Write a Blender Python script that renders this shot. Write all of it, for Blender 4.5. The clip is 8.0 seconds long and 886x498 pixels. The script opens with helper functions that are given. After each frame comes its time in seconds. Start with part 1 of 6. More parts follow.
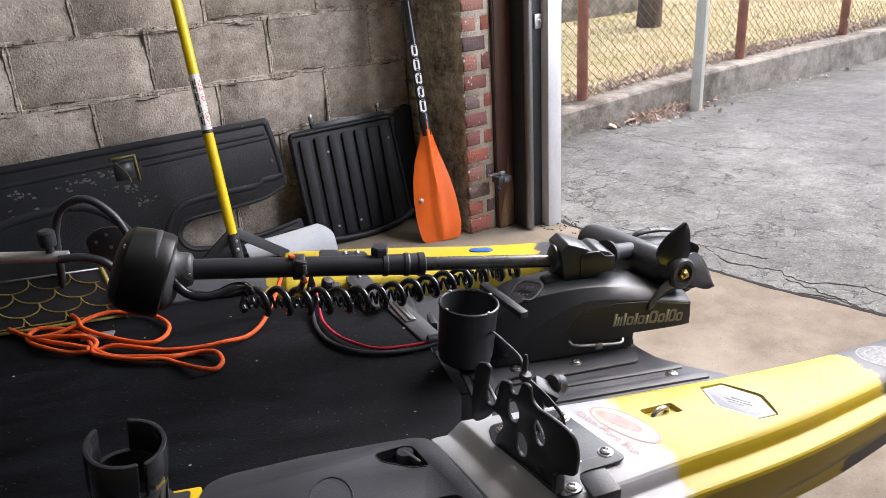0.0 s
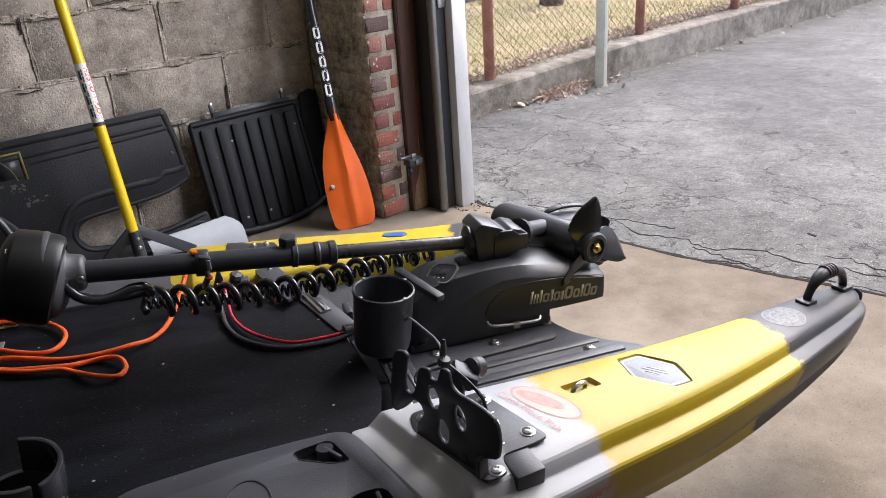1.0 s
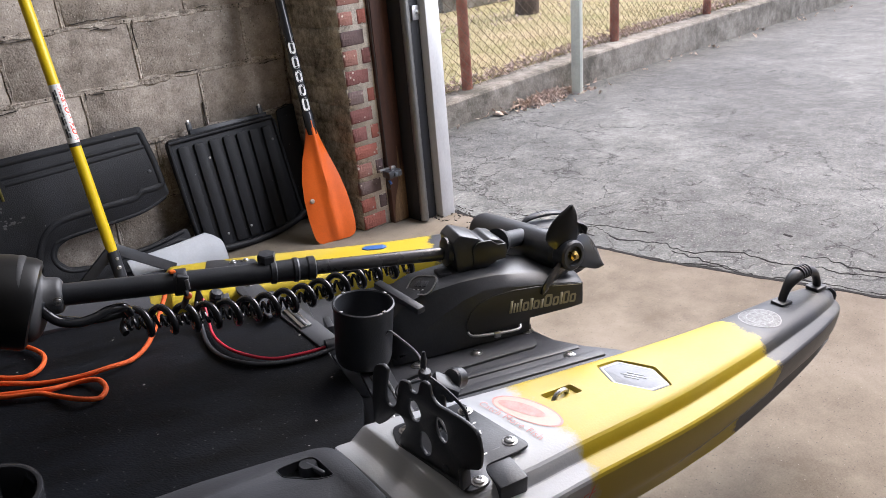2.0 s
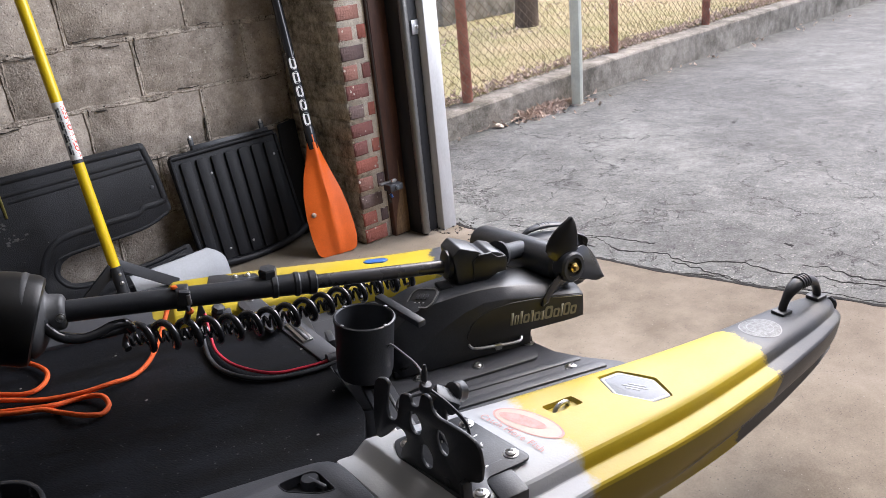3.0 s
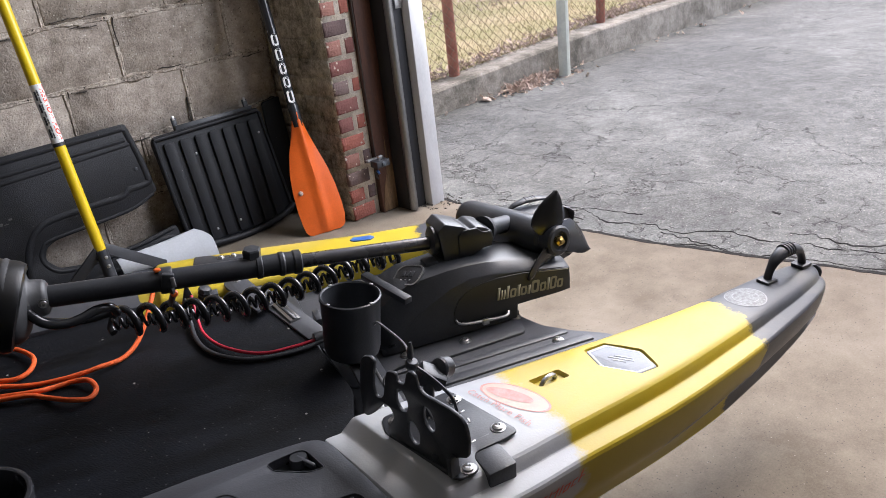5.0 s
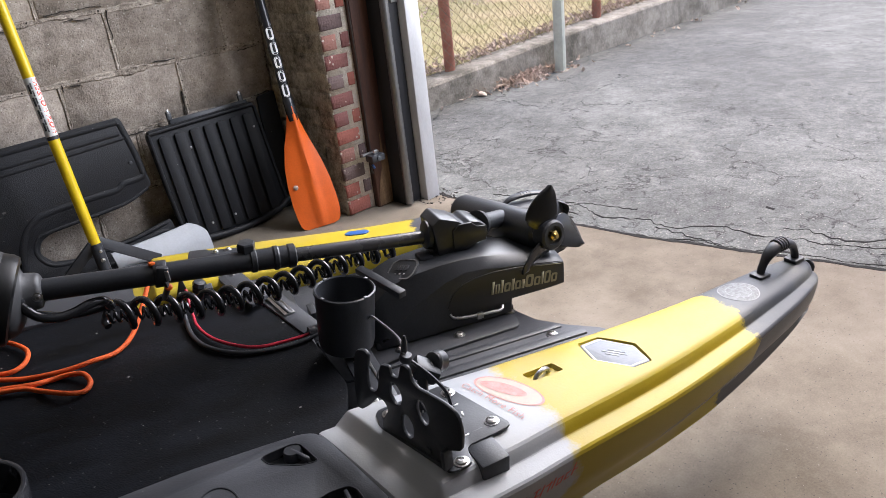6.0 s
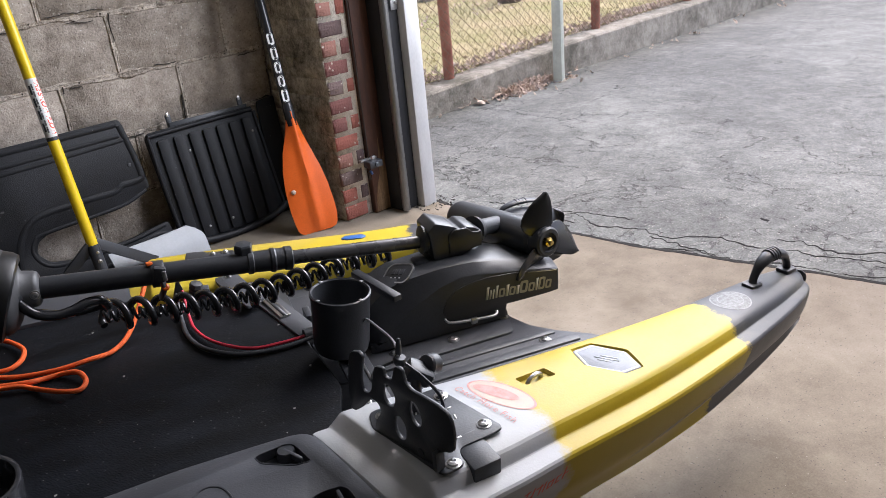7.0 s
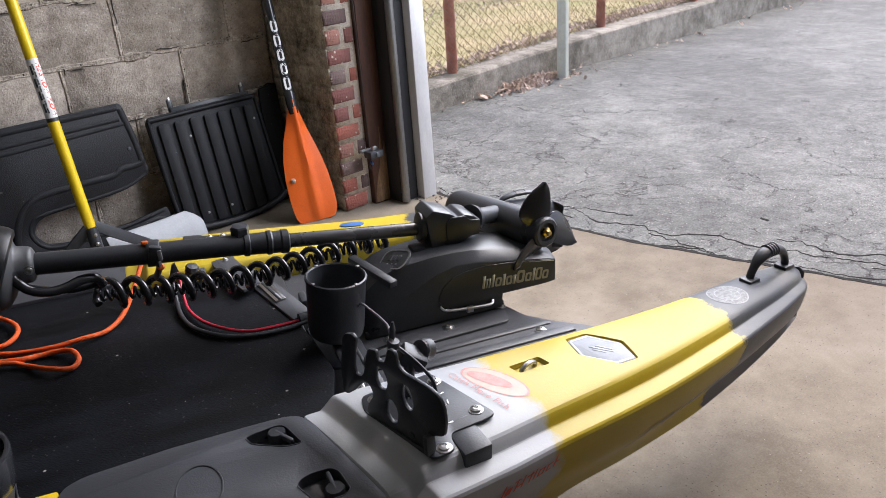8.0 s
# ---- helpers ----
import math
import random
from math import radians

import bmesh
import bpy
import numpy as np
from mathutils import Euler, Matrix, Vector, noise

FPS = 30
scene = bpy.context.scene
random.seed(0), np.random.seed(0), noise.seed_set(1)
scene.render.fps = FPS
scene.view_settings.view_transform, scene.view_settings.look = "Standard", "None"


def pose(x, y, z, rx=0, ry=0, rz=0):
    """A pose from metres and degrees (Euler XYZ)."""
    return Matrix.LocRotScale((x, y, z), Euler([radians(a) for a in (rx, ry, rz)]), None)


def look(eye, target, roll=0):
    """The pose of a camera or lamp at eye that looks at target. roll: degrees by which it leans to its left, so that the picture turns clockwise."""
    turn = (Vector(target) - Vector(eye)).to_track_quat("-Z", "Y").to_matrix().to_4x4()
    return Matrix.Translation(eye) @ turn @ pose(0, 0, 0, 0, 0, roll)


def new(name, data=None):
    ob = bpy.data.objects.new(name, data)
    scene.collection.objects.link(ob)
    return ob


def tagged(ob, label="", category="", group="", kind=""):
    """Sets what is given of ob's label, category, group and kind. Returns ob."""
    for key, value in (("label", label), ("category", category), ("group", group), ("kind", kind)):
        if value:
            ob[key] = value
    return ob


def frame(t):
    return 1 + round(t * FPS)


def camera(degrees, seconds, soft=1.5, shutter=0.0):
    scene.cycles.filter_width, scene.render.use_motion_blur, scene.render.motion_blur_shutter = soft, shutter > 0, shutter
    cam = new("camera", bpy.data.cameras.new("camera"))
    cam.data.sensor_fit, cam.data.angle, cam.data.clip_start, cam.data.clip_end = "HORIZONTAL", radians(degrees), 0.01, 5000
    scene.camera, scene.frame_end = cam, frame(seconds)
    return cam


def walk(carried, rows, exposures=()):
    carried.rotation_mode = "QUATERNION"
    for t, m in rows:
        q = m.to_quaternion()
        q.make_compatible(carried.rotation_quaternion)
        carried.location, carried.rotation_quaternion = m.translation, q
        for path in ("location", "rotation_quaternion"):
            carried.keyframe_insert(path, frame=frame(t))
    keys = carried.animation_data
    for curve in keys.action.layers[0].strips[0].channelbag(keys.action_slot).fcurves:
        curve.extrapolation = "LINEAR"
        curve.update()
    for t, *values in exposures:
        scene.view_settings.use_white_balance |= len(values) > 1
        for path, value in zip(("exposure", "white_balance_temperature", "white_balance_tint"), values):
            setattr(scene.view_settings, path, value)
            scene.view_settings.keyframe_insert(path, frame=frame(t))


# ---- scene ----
cam = camera(60.8, 8.0, soft=0.3)
PATH = [
    (0, (-1.18, -2.664, 1.054), (-0.202, -1.09, 0.302), -3.5),
    (0.5, (-1.166, -2.648, 1.042), (-0.084, -1.159, 0.258), -3.5),
    (1, (-1.154, -2.645, 1.042), (-0.015, -1.212, 0.238), -4.0),
    (1.5, (-1.153, -2.65, 1.044), (0.013, -1.235, 0.244), -4.4),
    (2, (-1.149, -2.656, 1.049), (0.029, -1.244, 0.264), -5.1),
    (3.5, (-1.148, -2.668, 1.054), (0.028, -1.237, 0.3), -6.1),
    (4, (-1.141, -2.672, 1.056), (0.025, -1.237, 0.294), -6.8),
    (4.5, (-1.135, -2.668, 1.053), (0.039, -1.255, 0.261), -6.9),
    (6, (-1.135, -2.672, 1.051), (0.044, -1.287, 0.22), -6.6),
    (6.5, (-1.138, -2.677, 1.051), (0.046, -1.291, 0.227), -6.2),
    (7, (-1.143, -2.684, 1.05), (0.05, -1.299, 0.238), -5.6),
    (7.5, (-1.144, -2.687, 1.047), (0.056, -1.307, 0.237), -5.0),
    (8, (-1.142, -2.689, 1.03), (0.048, -1.306, 0.212), -4.2),
]
walk(cam, [(t, look(eye, target, roll)) for t, eye, target, roll in PATH], exposures=[(0, 1.58, 6440, 15), (1, 1.40, 6360, 15), (8, 1.38, 6230, 14)])

# ---- world, sun ----
world = bpy.data.worlds.new("sky")
scene.world = world
world.use_nodes = True
wn = world.node_tree.nodes
sky = wn.new("ShaderNodeTexSky")
sky.sky_type = "NISHITA"
sky.sun_disc = False
sky.sun_elevation = radians(64)
sky.sun_rotation = radians(95)
sky.air_density, sky.dust_density, sky.ozone_density = 1.0, 6.0, 1.0
wn["Background"].inputs[1].default_value = 0.15
world.node_tree.links.new(sky.outputs[0], wn["Background"].inputs[0])
sun_data = bpy.data.lights.new("sun", "SUN")
sun_data.energy, sun_data.angle, sun_data.color = 0.36, radians(40), (1.0, 0.98, 0.95)
sun = new("sun", sun_data)
# light from high over the drive, outside the open door
sun.matrix_world = look((4.6, -1.9, 9), (0.5, -1.5, 0))

# added area lamp outside the door, boosting the sky's light in the garage
door_light = bpy.data.lights.new("door_daylight", "AREA")
door_light.shape, door_light.size, door_light.size_y, door_light.energy, door_light.color = "RECTANGLE", 1.8, 1.2, 29.0, (0.96, 0.985, 1.0)
new("door_daylight", door_light).matrix_world = look((0.95, -1.42, 1.54), (-2.0, -1.15, 1.38))

# ---- materials ----
def mat(name, base, rough=0.6, metal=0.0, var=0.15, scale=8.0, fine=120.0, bump=0.15, spec=0.5, second=None, coat=0.0, stretch=None, depth=0.004):
    """A painted, moulded or cast surface with stains at one scale and grain at another."""
    m = bpy.data.materials.new(name)
    m.use_nodes = True
    n, k = m.node_tree.nodes, m.node_tree.links
    b = n["Principled BSDF"]
    b.inputs["Roughness"].default_value = rough
    b.inputs["Metallic"].default_value = metal
    b.inputs["Specular IOR Level"].default_value = spec
    b.inputs["Coat Weight"].default_value = coat
    tc = n.new("ShaderNodeTexCoord")
    src = tc.outputs["Object"]
    if stretch:
        mp = n.new("ShaderNodeMapping")
        mp.inputs["Scale"].default_value = stretch
        k.new(src, mp.inputs[0])
        src = mp.outputs[0]
    n1 = n.new("ShaderNodeTexNoise")
    n1.inputs["Scale"].default_value, n1.inputs["Detail"].default_value, n1.inputs["Roughness"].default_value = scale, 6, 0.65
    n2 = n.new("ShaderNodeTexNoise")
    n2.inputs["Scale"].default_value, n2.inputs["Detail"].default_value = fine, 3
    k.new(src, n1.inputs["Vector"])
    k.new(src, n2.inputs["Vector"])
    ramp = n.new("ShaderNodeValToRGB")
    ramp.color_ramp.elements[0].position, ramp.color_ramp.elements[1].position = 0.32, 0.68
    dark = [c * (1 - var) for c in base]
    lite = second or [min(1, c * (1 + var)) for c in base]
    ramp.color_ramp.elements[0].color = (*dark, 1)
    ramp.color_ramp.elements[1].color = (*lite, 1)
    k.new(n1.outputs[0], ramp.inputs[0])
    mx = n.new("ShaderNodeMix")
    mx.data_type, mx.blend_type = "RGBA", "MULTIPLY"
    mx.inputs["Factor"].default_value = min(1, var * 2)
    k.new(ramp.outputs[0], mx.inputs["A"])
    k.new(n2.outputs[0], mx.inputs["B"])
    k.new(mx.outputs["Result"], b.inputs["Base Color"])
    rr = n.new("ShaderNodeMapRange")
    rr.inputs["To Min"].default_value, rr.inputs["To Max"].default_value = max(0.03, rough - 0.12), min(1, rough + 0.12)
    k.new(n1.outputs[0], rr.inputs["Value"])
    k.new(rr.outputs[0], b.inputs["Roughness"])
    if bump:
        bp = n.new("ShaderNodeBump")
        bp.inputs["Strength"].default_value, bp.inputs["Distance"].default_value = bump, depth
        k.new(n2.outputs[0], bp.inputs["Height"])
        k.new(bp.outputs[0], b.inputs["Normal"])
    return m


def rough_mat(name, dark, mid, lite, rough=0.93, s1=4.0, s2=22.0, s3=110.0, bump=0.9, depth=0.006, pits=0.0):
    """Weathered masonry or paving: broad stains, blotches and grit, with pitted relief."""
    m = bpy.data.materials.new(name)
    m.use_nodes = True
    n, k = m.node_tree.nodes, m.node_tree.links
    b = n["Principled BSDF"]
    b.inputs["Roughness"].default_value = rough
    b.inputs["Specular IOR Level"].default_value = 0.25
    geo = n.new("ShaderNodeNewGeometry")
    layers = []
    for sc, det in ((s1, 8), (s2, 6), (s3, 4)):
        t = n.new("ShaderNodeTexNoise")
        t.inputs["Scale"].default_value, t.inputs["Detail"].default_value, t.inputs["Roughness"].default_value = sc, det, 0.7
        k.new(geo.outputs["Position"], t.inputs["Vector"])
        layers.append(t.outputs[0])
    def math_node(op, a, c, d=None):
        x = n.new("ShaderNodeMath")
        x.operation = op
        for i, v in enumerate((a, c, d)):
            if v is None:
                continue
            if isinstance(v, (int, float)):
                x.inputs[i].default_value = v
            else:
                k.new(v, x.inputs[i])
        return x.outputs[0]
    tot = math_node("MULTIPLY_ADD", layers[0], 0.45, math_node("MULTIPLY_ADD", layers[1], 0.35, math_node("MULTIPLY", layers[2], 0.2)))
    ramp = n.new("ShaderNodeValToRGB")
    e = ramp.color_ramp.elements
    e[0].position, e[0].color = 0.41, (*dark, 1)
    e[1].position, e[1].color = 0.59, (*lite, 1)
    x = e.new(0.5)
    x.color = (*mid, 1)
    k.new(tot, ramp.inputs[0])
    k.new(ramp.outputs[0], b.inputs["Base Color"])
    h = math_node("MULTIPLY_ADD", layers[1], 0.6, math_node("MULTIPLY", layers[2], 0.5))
    if pits:
        vo = n.new("ShaderNodeTexVoronoi")
        vo.inputs["Scale"].default_value = pits
        k.new(geo.outputs["Position"], vo.inputs["Vector"])
        h = math_node("ADD", h, math_node("MULTIPLY", math_node("MINIMUM", vo.outputs["Distance"], 0.25), 1.2))
    bp = n.new("ShaderNodeBump")
    bp.inputs["Strength"].default_value, bp.inputs["Distance"].default_value = bump, depth
    k.new(h, bp.inputs["Height"])
    k.new(bp.outputs[0], b.inputs["Normal"])
    return m


def asphalt_mat():
    """Old asphalt: uneven tone, stone grit, pale crumbs and wandering cracks."""
    m = bpy.data.materials.new("asphalt")
    m.use_nodes = True
    n, k = m.node_tree.nodes, m.node_tree.links
    b = n["Principled BSDF"]
    b.inputs["Roughness"].default_value, b.inputs["Specular IOR Level"].default_value = 0.62, 0.5
    pos = n.new("ShaderNodeNewGeometry").outputs["Position"]

    def plug(sock, v):
        if isinstance(v, (int, float)):
            sock.default_value = v
        else:
            k.new(v, sock)

    def op(kind, *vals):
        x = n.new("ShaderNodeMath")
        x.operation = kind
        for i, v in enumerate(vals):
            plug(x.inputs[i], v)
        return x.outputs[0]

    def cloud(scale, detail, rough=0.65):
        t = n.new("ShaderNodeTexNoise")
        t.inputs["Scale"].default_value, t.inputs["Detail"].default_value, t.inputs["Roughness"].default_value = scale, detail, rough
        k.new(pos, t.inputs["Vector"])
        return t

    def span(v, lo, hi, a=0.0, c=1.0):
        r = n.new("ShaderNodeMapRange")
        for name, val in (("From Min", lo), ("From Max", hi), ("To Min", a), ("To Max", c)):
            r.inputs[name].default_value = val
        k.new(v, r.inputs["Value"])
        return r.outputs[0]

    def blend(fac, a, c):
        x = n.new("ShaderNodeMix")
        x.data_type = "RGBA"
        k.new(fac, x.inputs["Factor"])
        k.new(a, x.inputs["A"])
        x.inputs["B"].default_value = c
        return x.outputs["Result"]

    broad, patch_, middle, fine = cloud(0.7, 8, 0.6).outputs[0], cloud(4.5, 8, 0.78).outputs[0], cloud(30, 6, 0.8).outputs[0], cloud(140, 3, 0.7).outputs[0]
    tone = op("ADD", op("ADD", op("MULTIPLY", broad, 0.22), op("MULTIPLY", patch_, 0.28)), op("ADD", op("MULTIPLY", middle, 0.22), op("MULTIPLY", fine, 0.28)))
    ramp = n.new("ShaderNodeValToRGB")
    e = ramp.color_ramp.elements
    e[0].position, e[0].color = 0.41, (0.028, 0.0295, 0.0300, 1)
    e[1].position, e[1].color = 0.60, (0.228, 0.240, 0.226, 1)
    e.new(0.5).color = (0.101, 0.107, 0.1015, 1)
    k.new(tone, ramp.inputs[0])
    col = ramp.outputs[0]
    # pale crumbs of stone, thick in some patches
    vo = n.new("ShaderNodeTexVoronoi")
    vo.inputs["Scale"].default_value = 85
    k.new(pos, vo.inputs["Vector"])
    sep = n.new("ShaderNodeSeparateXYZ")
    k.new(vo.outputs["Color"], sep.inputs[0])
    dense = span(cloud(1.3, 8, 0.75).outputs[0], 0.42, 0.66, 0.05, 0.62)
    crumbs = op("MULTIPLY", op("LESS_THAN", sep.outputs["X"], dense), span(vo.outputs["Distance"], 0.10, 0.24, 0.8, 0.0))
    col = blend(crumbs, col, (0.46, 0.445, 0.395, 1))
    # cracks, closer together beside the slab
    xyz = n.new("ShaderNodeSeparateXYZ")
    k.new(pos, xyz.inputs[0])
    near = span(xyz.outputs["X"], 0.8, 4.2, 0.15, 0.0)
    cracks = None
    for scale, wander, wide, thresh, seed in ((1.5, 0.34, 0.0060, 0.57, 4.0), (3.4, 0.20, 0.009, 0.61, 6.0), (7.5, 0.10, 0.016, 0.67, 9.0)):
        wv = n.new("ShaderNodeVectorMath")
        wv.operation = "MULTIPLY_ADD"
        wv.inputs[1].default_value = (wander, wander, wander)
        k.new(cloud(seed, 8, 0.7).outputs["Color"], wv.inputs[0])
        k.new(pos, wv.inputs[2])
        cr = n.new("ShaderNodeTexVoronoi")
        cr.feature = "DISTANCE_TO_EDGE"
        cr.inputs["Scale"].default_value = scale
        k.new(wv.outputs[0], cr.inputs["Vector"])
        line = span(cr.outputs["Distance"], wide * 0.4, wide, 0.95, 0.0)
        gate = span(op("ADD", cloud(seed * 0.7, 3).outputs[0], near), thresh, thresh + 0.05)
        c = op("MULTIPLY", line, gate)
        cracks = c if cracks is None else op("MAXIMUM", cracks, c)
    col = blend(cracks, col, (0.022, 0.021, 0.020, 1))
    k.new(col, b.inputs["Base Color"])
    h = op("SUBTRACT", op("ADD", op("MULTIPLY", middle, 0.7), op("MULTIPLY", fine, 0.6)), op("MULTIPLY", cracks, 1.2))
    bp = n.new("ShaderNodeBump")
    bp.inputs["Strength"].default_value, bp.inputs["Distance"].default_value = 0.7, 0.006
    k.new(h, bp.inputs["Height"])
    k.new(bp.outputs[0], b.inputs["Normal"])
    return m


M_BLOCK = rough_mat("cinder_block", (0.17, 0.142, 0.116), (0.40, 0.345, 0.292), (0.64, 0.565, 0.49), 0.95, 3.4, 19, 120, 0.85, 0.009, 60)
M_MORTAR = rough_mat("mortar", (0.16, 0.134, 0.110), (0.42, 0.364, 0.308), (0.66, 0.59, 0.51), 0.95, 6, 40, 160, 1.0, 0.008)
M_MORTARLIGHT = rough_mat("pale_mortar", (0.55, 0.49, 0.42), (0.78, 0.715, 0.63), (0.88, 0.83, 0.75), 0.95, 6, 40, 160, 1.0, 0.008)
M_BRICKROOM = rough_mat("sooty_brick", (0.10, 0.088, 0.070), (0.34, 0.300, 0.245), (0.60, 0.54, 0.455), 0.95, 6, 34, 130, 1.0, 0.006)
M_BRICK = mat("brick", (0.22, 0.10, 0.075), 0.92, var=0.6, scale=18, fine=110, bump=0.9, second=(0.42, 0.30, 0.24), depth=0.006)


def vary(m, colours, amount, side_wash=None):
    """Piece by piece, turn the base colour towards one of a few; side_wash: a thin film on the faces that look to -x."""
    n, k = m.node_tree.nodes, m.node_tree.links
    base = n["Principled BSDF"].inputs["Base Color"]
    old = base.links[0].from_socket
    info = n.new("ShaderNodeObjectInfo")
    ramp = n.new("ShaderNodeValToRGB")
    ramp.color_ramp.interpolation = "CONSTANT"
    for i, c in enumerate(colours):
        e = ramp.color_ramp.elements[i] if i < 2 else ramp.color_ramp.elements.new(i / len(colours))
        e.position, e.color = i / len(colours), (*c, 1)
    k.new(info.outputs["Random"], ramp.inputs[0])
    x = n.new("ShaderNodeMix")
    x.data_type, x.blend_type = "RGBA", "MIX"
    x.inputs["Factor"].default_value = amount
    k.new(old, x.inputs["A"])
    k.new(ramp.outputs[0], x.inputs["B"])
    res = x.outputs["Result"]
    if side_wash:
        geo = n.new("ShaderNodeNewGeometry")
        sep = n.new("ShaderNodeSeparateXYZ")
        k.new(geo.outputs["True Normal"], sep.inputs[0])
        mr = n.new("ShaderNodeMapRange")
        mr.inputs["From Min"].default_value, mr.inputs["From Max"].default_value, mr.inputs["To Max"].default_value = -0.3, -0.8, 0.8
        k.new(sep.outputs["X"], mr.inputs["Value"])
        y = n.new("ShaderNodeMix")
        y.data_type = "RGBA"
        k.new(mr.outputs[0], y.inputs["Factor"])
        k.new(res, y.inputs["A"])
        y.inputs["B"].default_value = (*side_wash, 1)
        res = y.outputs["Result"]
    k.new(res, base)


vary(M_BRICK, ((0.33, 0.105, 0.078), (0.10, 0.066, 0.066), (0.27, 0.125, 0.10), (0.12, 0.080, 0.082), (0.19, 0.072, 0.066), (0.15, 0.105, 0.100)), 0.85)
vary(M_BLOCK, ((0.25, 0.215, 0.185), (0.35, 0.302, 0.26), (0.29, 0.25, 0.215), (0.40, 0.348, 0.30)), 0.35)
M_CONC = rough_mat("concrete", (0.113, 0.094, 0.070), (0.166, 0.142, 0.111), (0.214, 0.188, 0.152), 0.75, 1.2, 5.5, 220, 0.2, 0.002)
M_ASPH = asphalt_mat()
M_KERB = rough_mat("kerb_concrete", (0.13, 0.122, 0.10), (0.27, 0.252, 0.213), (0.44, 0.41, 0.355), 0.95, 2.6, 9, 90, 0.9, 0.008)
M_GRASS = mat("dry_grass", (0.50, 0.49, 0.21), 0.95, var=0.25, scale=2.4, fine=60, bump=0.5, second=(0.60, 0.49, 0.30))
M_BLACK = mat("black_plastic", (0.044, 0.0475, 0.055), 0.37, var=0.2, scale=10, fine=300, bump=0.12, depth=0.002, spec=0.38)
M_GLOSS = mat("glossy_black", (0.027, 0.028, 0.032), 0.17, var=0.1, scale=10, fine=300, bump=0.03, depth=0.001)
M_SATIN = mat("satin_panel", (0.034, 0.034, 0.035), 0.36, var=0.12, scale=10, fine=300, bump=0.05, depth=0.001, spec=0.4)
# pale grey puts the glare along the thin cable into its colour
M_LEADGLARE = mat("lead_with_glare", (0.20, 0.20, 0.21), 0.3, var=0.1, scale=20, fine=200, bump=0)
M_LINER = mat("liner_plastic", (0.0135, 0.0150, 0.0195), 0.50, var=0.4, scale=7, fine=300, bump=0.55, spec=0.30, depth=0.002)
M_MAT = mat("rubber_mat", (0.0080, 0.0094, 0.0130), 0.62, var=0.75, scale=7, fine=160, bump=0.3, spec=0.09, stretch=(1, 3.2, 1))
M_GREY = mat("dark_grey_deck", (0.060, 0.064, 0.075), 0.48, var=0.15, scale=7, fine=380, bump=0.12)
M_YEL = mat("yellow_paint", (0.80, 0.56, 0.01), 0.35, var=0.08, scale=20, fine=200, bump=0.03)
M_ORANGE = mat("orange_plastic", (0.74, 0.128, 0.015), 0.4, var=0.1, scale=12, fine=200, bump=0.05)
M_ROPE = mat("orange_rope", (0.85, 0.12, 0.01), 0.7, var=0.15, scale=90, fine=700, bump=0.5)
M_STEEL = mat("steel", (0.55, 0.55, 0.55), 0.3, metal=1.0, var=0.12, scale=14, fine=200, bump=0.04)
M_GALV = mat("galvanised_steel", (0.48, 0.48, 0.49), 0.45, metal=0.8, var=0.3, scale=6, fine=120, bump=0.1)
M_WOOD = mat("stained_wood", (0.062, 0.026, 0.023), 0.6, var=0.4, scale=2.6, fine=60, bump=0.3, stretch=(9, 9, 0.7), second=(0.155, 0.062, 0.034))
M_WHITE = mat("white_paint", (0.78, 0.78, 0.77), 0.5, var=0.06, scale=8, fine=120, bump=0.08)
M_TRIM = mat("chalky_white_paint", (0.63, 0.635, 0.65), 0.65, var=0.12, scale=5, fine=120, bump=0.15, stretch=(3, 3, 0.6))
M_RUST = mat("rusty_paint", (0.40, 0.135, 0.085), 0.85, var=0.2, scale=9, fine=90, bump=0.4, second=(0.52, 0.24, 0.17))
M_GREEN = mat("pale_green_paint", (0.68, 0.72, 0.63), 0.6, var=0.12, scale=7, fine=90, bump=0.1)
M_WIRE = mat("fence_wire", (0.22, 0.165, 0.11), 0.8, metal=0.0, var=0.3, scale=6, fine=90, bump=0)
M_PLASTER = mat("ceiling_board", (0.45, 0.43, 0.40), 0.9, var=0.15, scale=2, fine=80, bump=0.2)
M_DARKWOOD = mat("dark_wood", (0.05, 0.04, 0.035), 0.7, var=0.4, scale=4, fine=70, bump=0.2, stretch=(6, 6, 0.6))
M_FADED = mat("faded_red_print", (0.62, 0.20, 0.17), 0.5, var=0.12, scale=50, fine=300, bump=0, second=(0.62, 0.36, 0.33))
M_RED = mat("red_cable", (0.55, 0.02, 0.05), 0.45, var=0.1, scale=20, fine=200, bump=0)
M_SILVER = mat("silver_label", (0.25, 0.27, 0.31), 0.5, var=0.1, scale=60, fine=300, bump=0.05)
M_BLUE = mat("blue_label", (0.035, 0.12, 0.38), 0.4, var=0.1, scale=60, fine=300, bump=0)
M_GOLD = mat("brass", (0.75, 0.55, 0.2), 0.3, metal=1.0, var=0.1, scale=30, fine=200, bump=0)
M_LETTER = mat("pale_gold_letters", (0.36, 0.34, 0.24), 0.75, var=0.05, scale=60, fine=300, bump=0)
M_WLETTER = mat("white_letters", (0.8, 0.8, 0.8), 0.5, var=0.05, scale=60, fine=300, bump=0)
M_CHALK = mat("worn_pale_sticker", (0.55, 0.42, 0.34), 0.8, var=0.3, scale=90, fine=300, bump=0.1)
M_REDLET = mat("red_letters", (0.72, 0.10, 0.06), 0.5, var=0.1, scale=60, fine=300, bump=0)
M_PALEBLUE = mat("pale_plastic", (0.40, 0.425, 0.46), 0.45, var=0.1, scale=6, fine=150, bump=0.08)
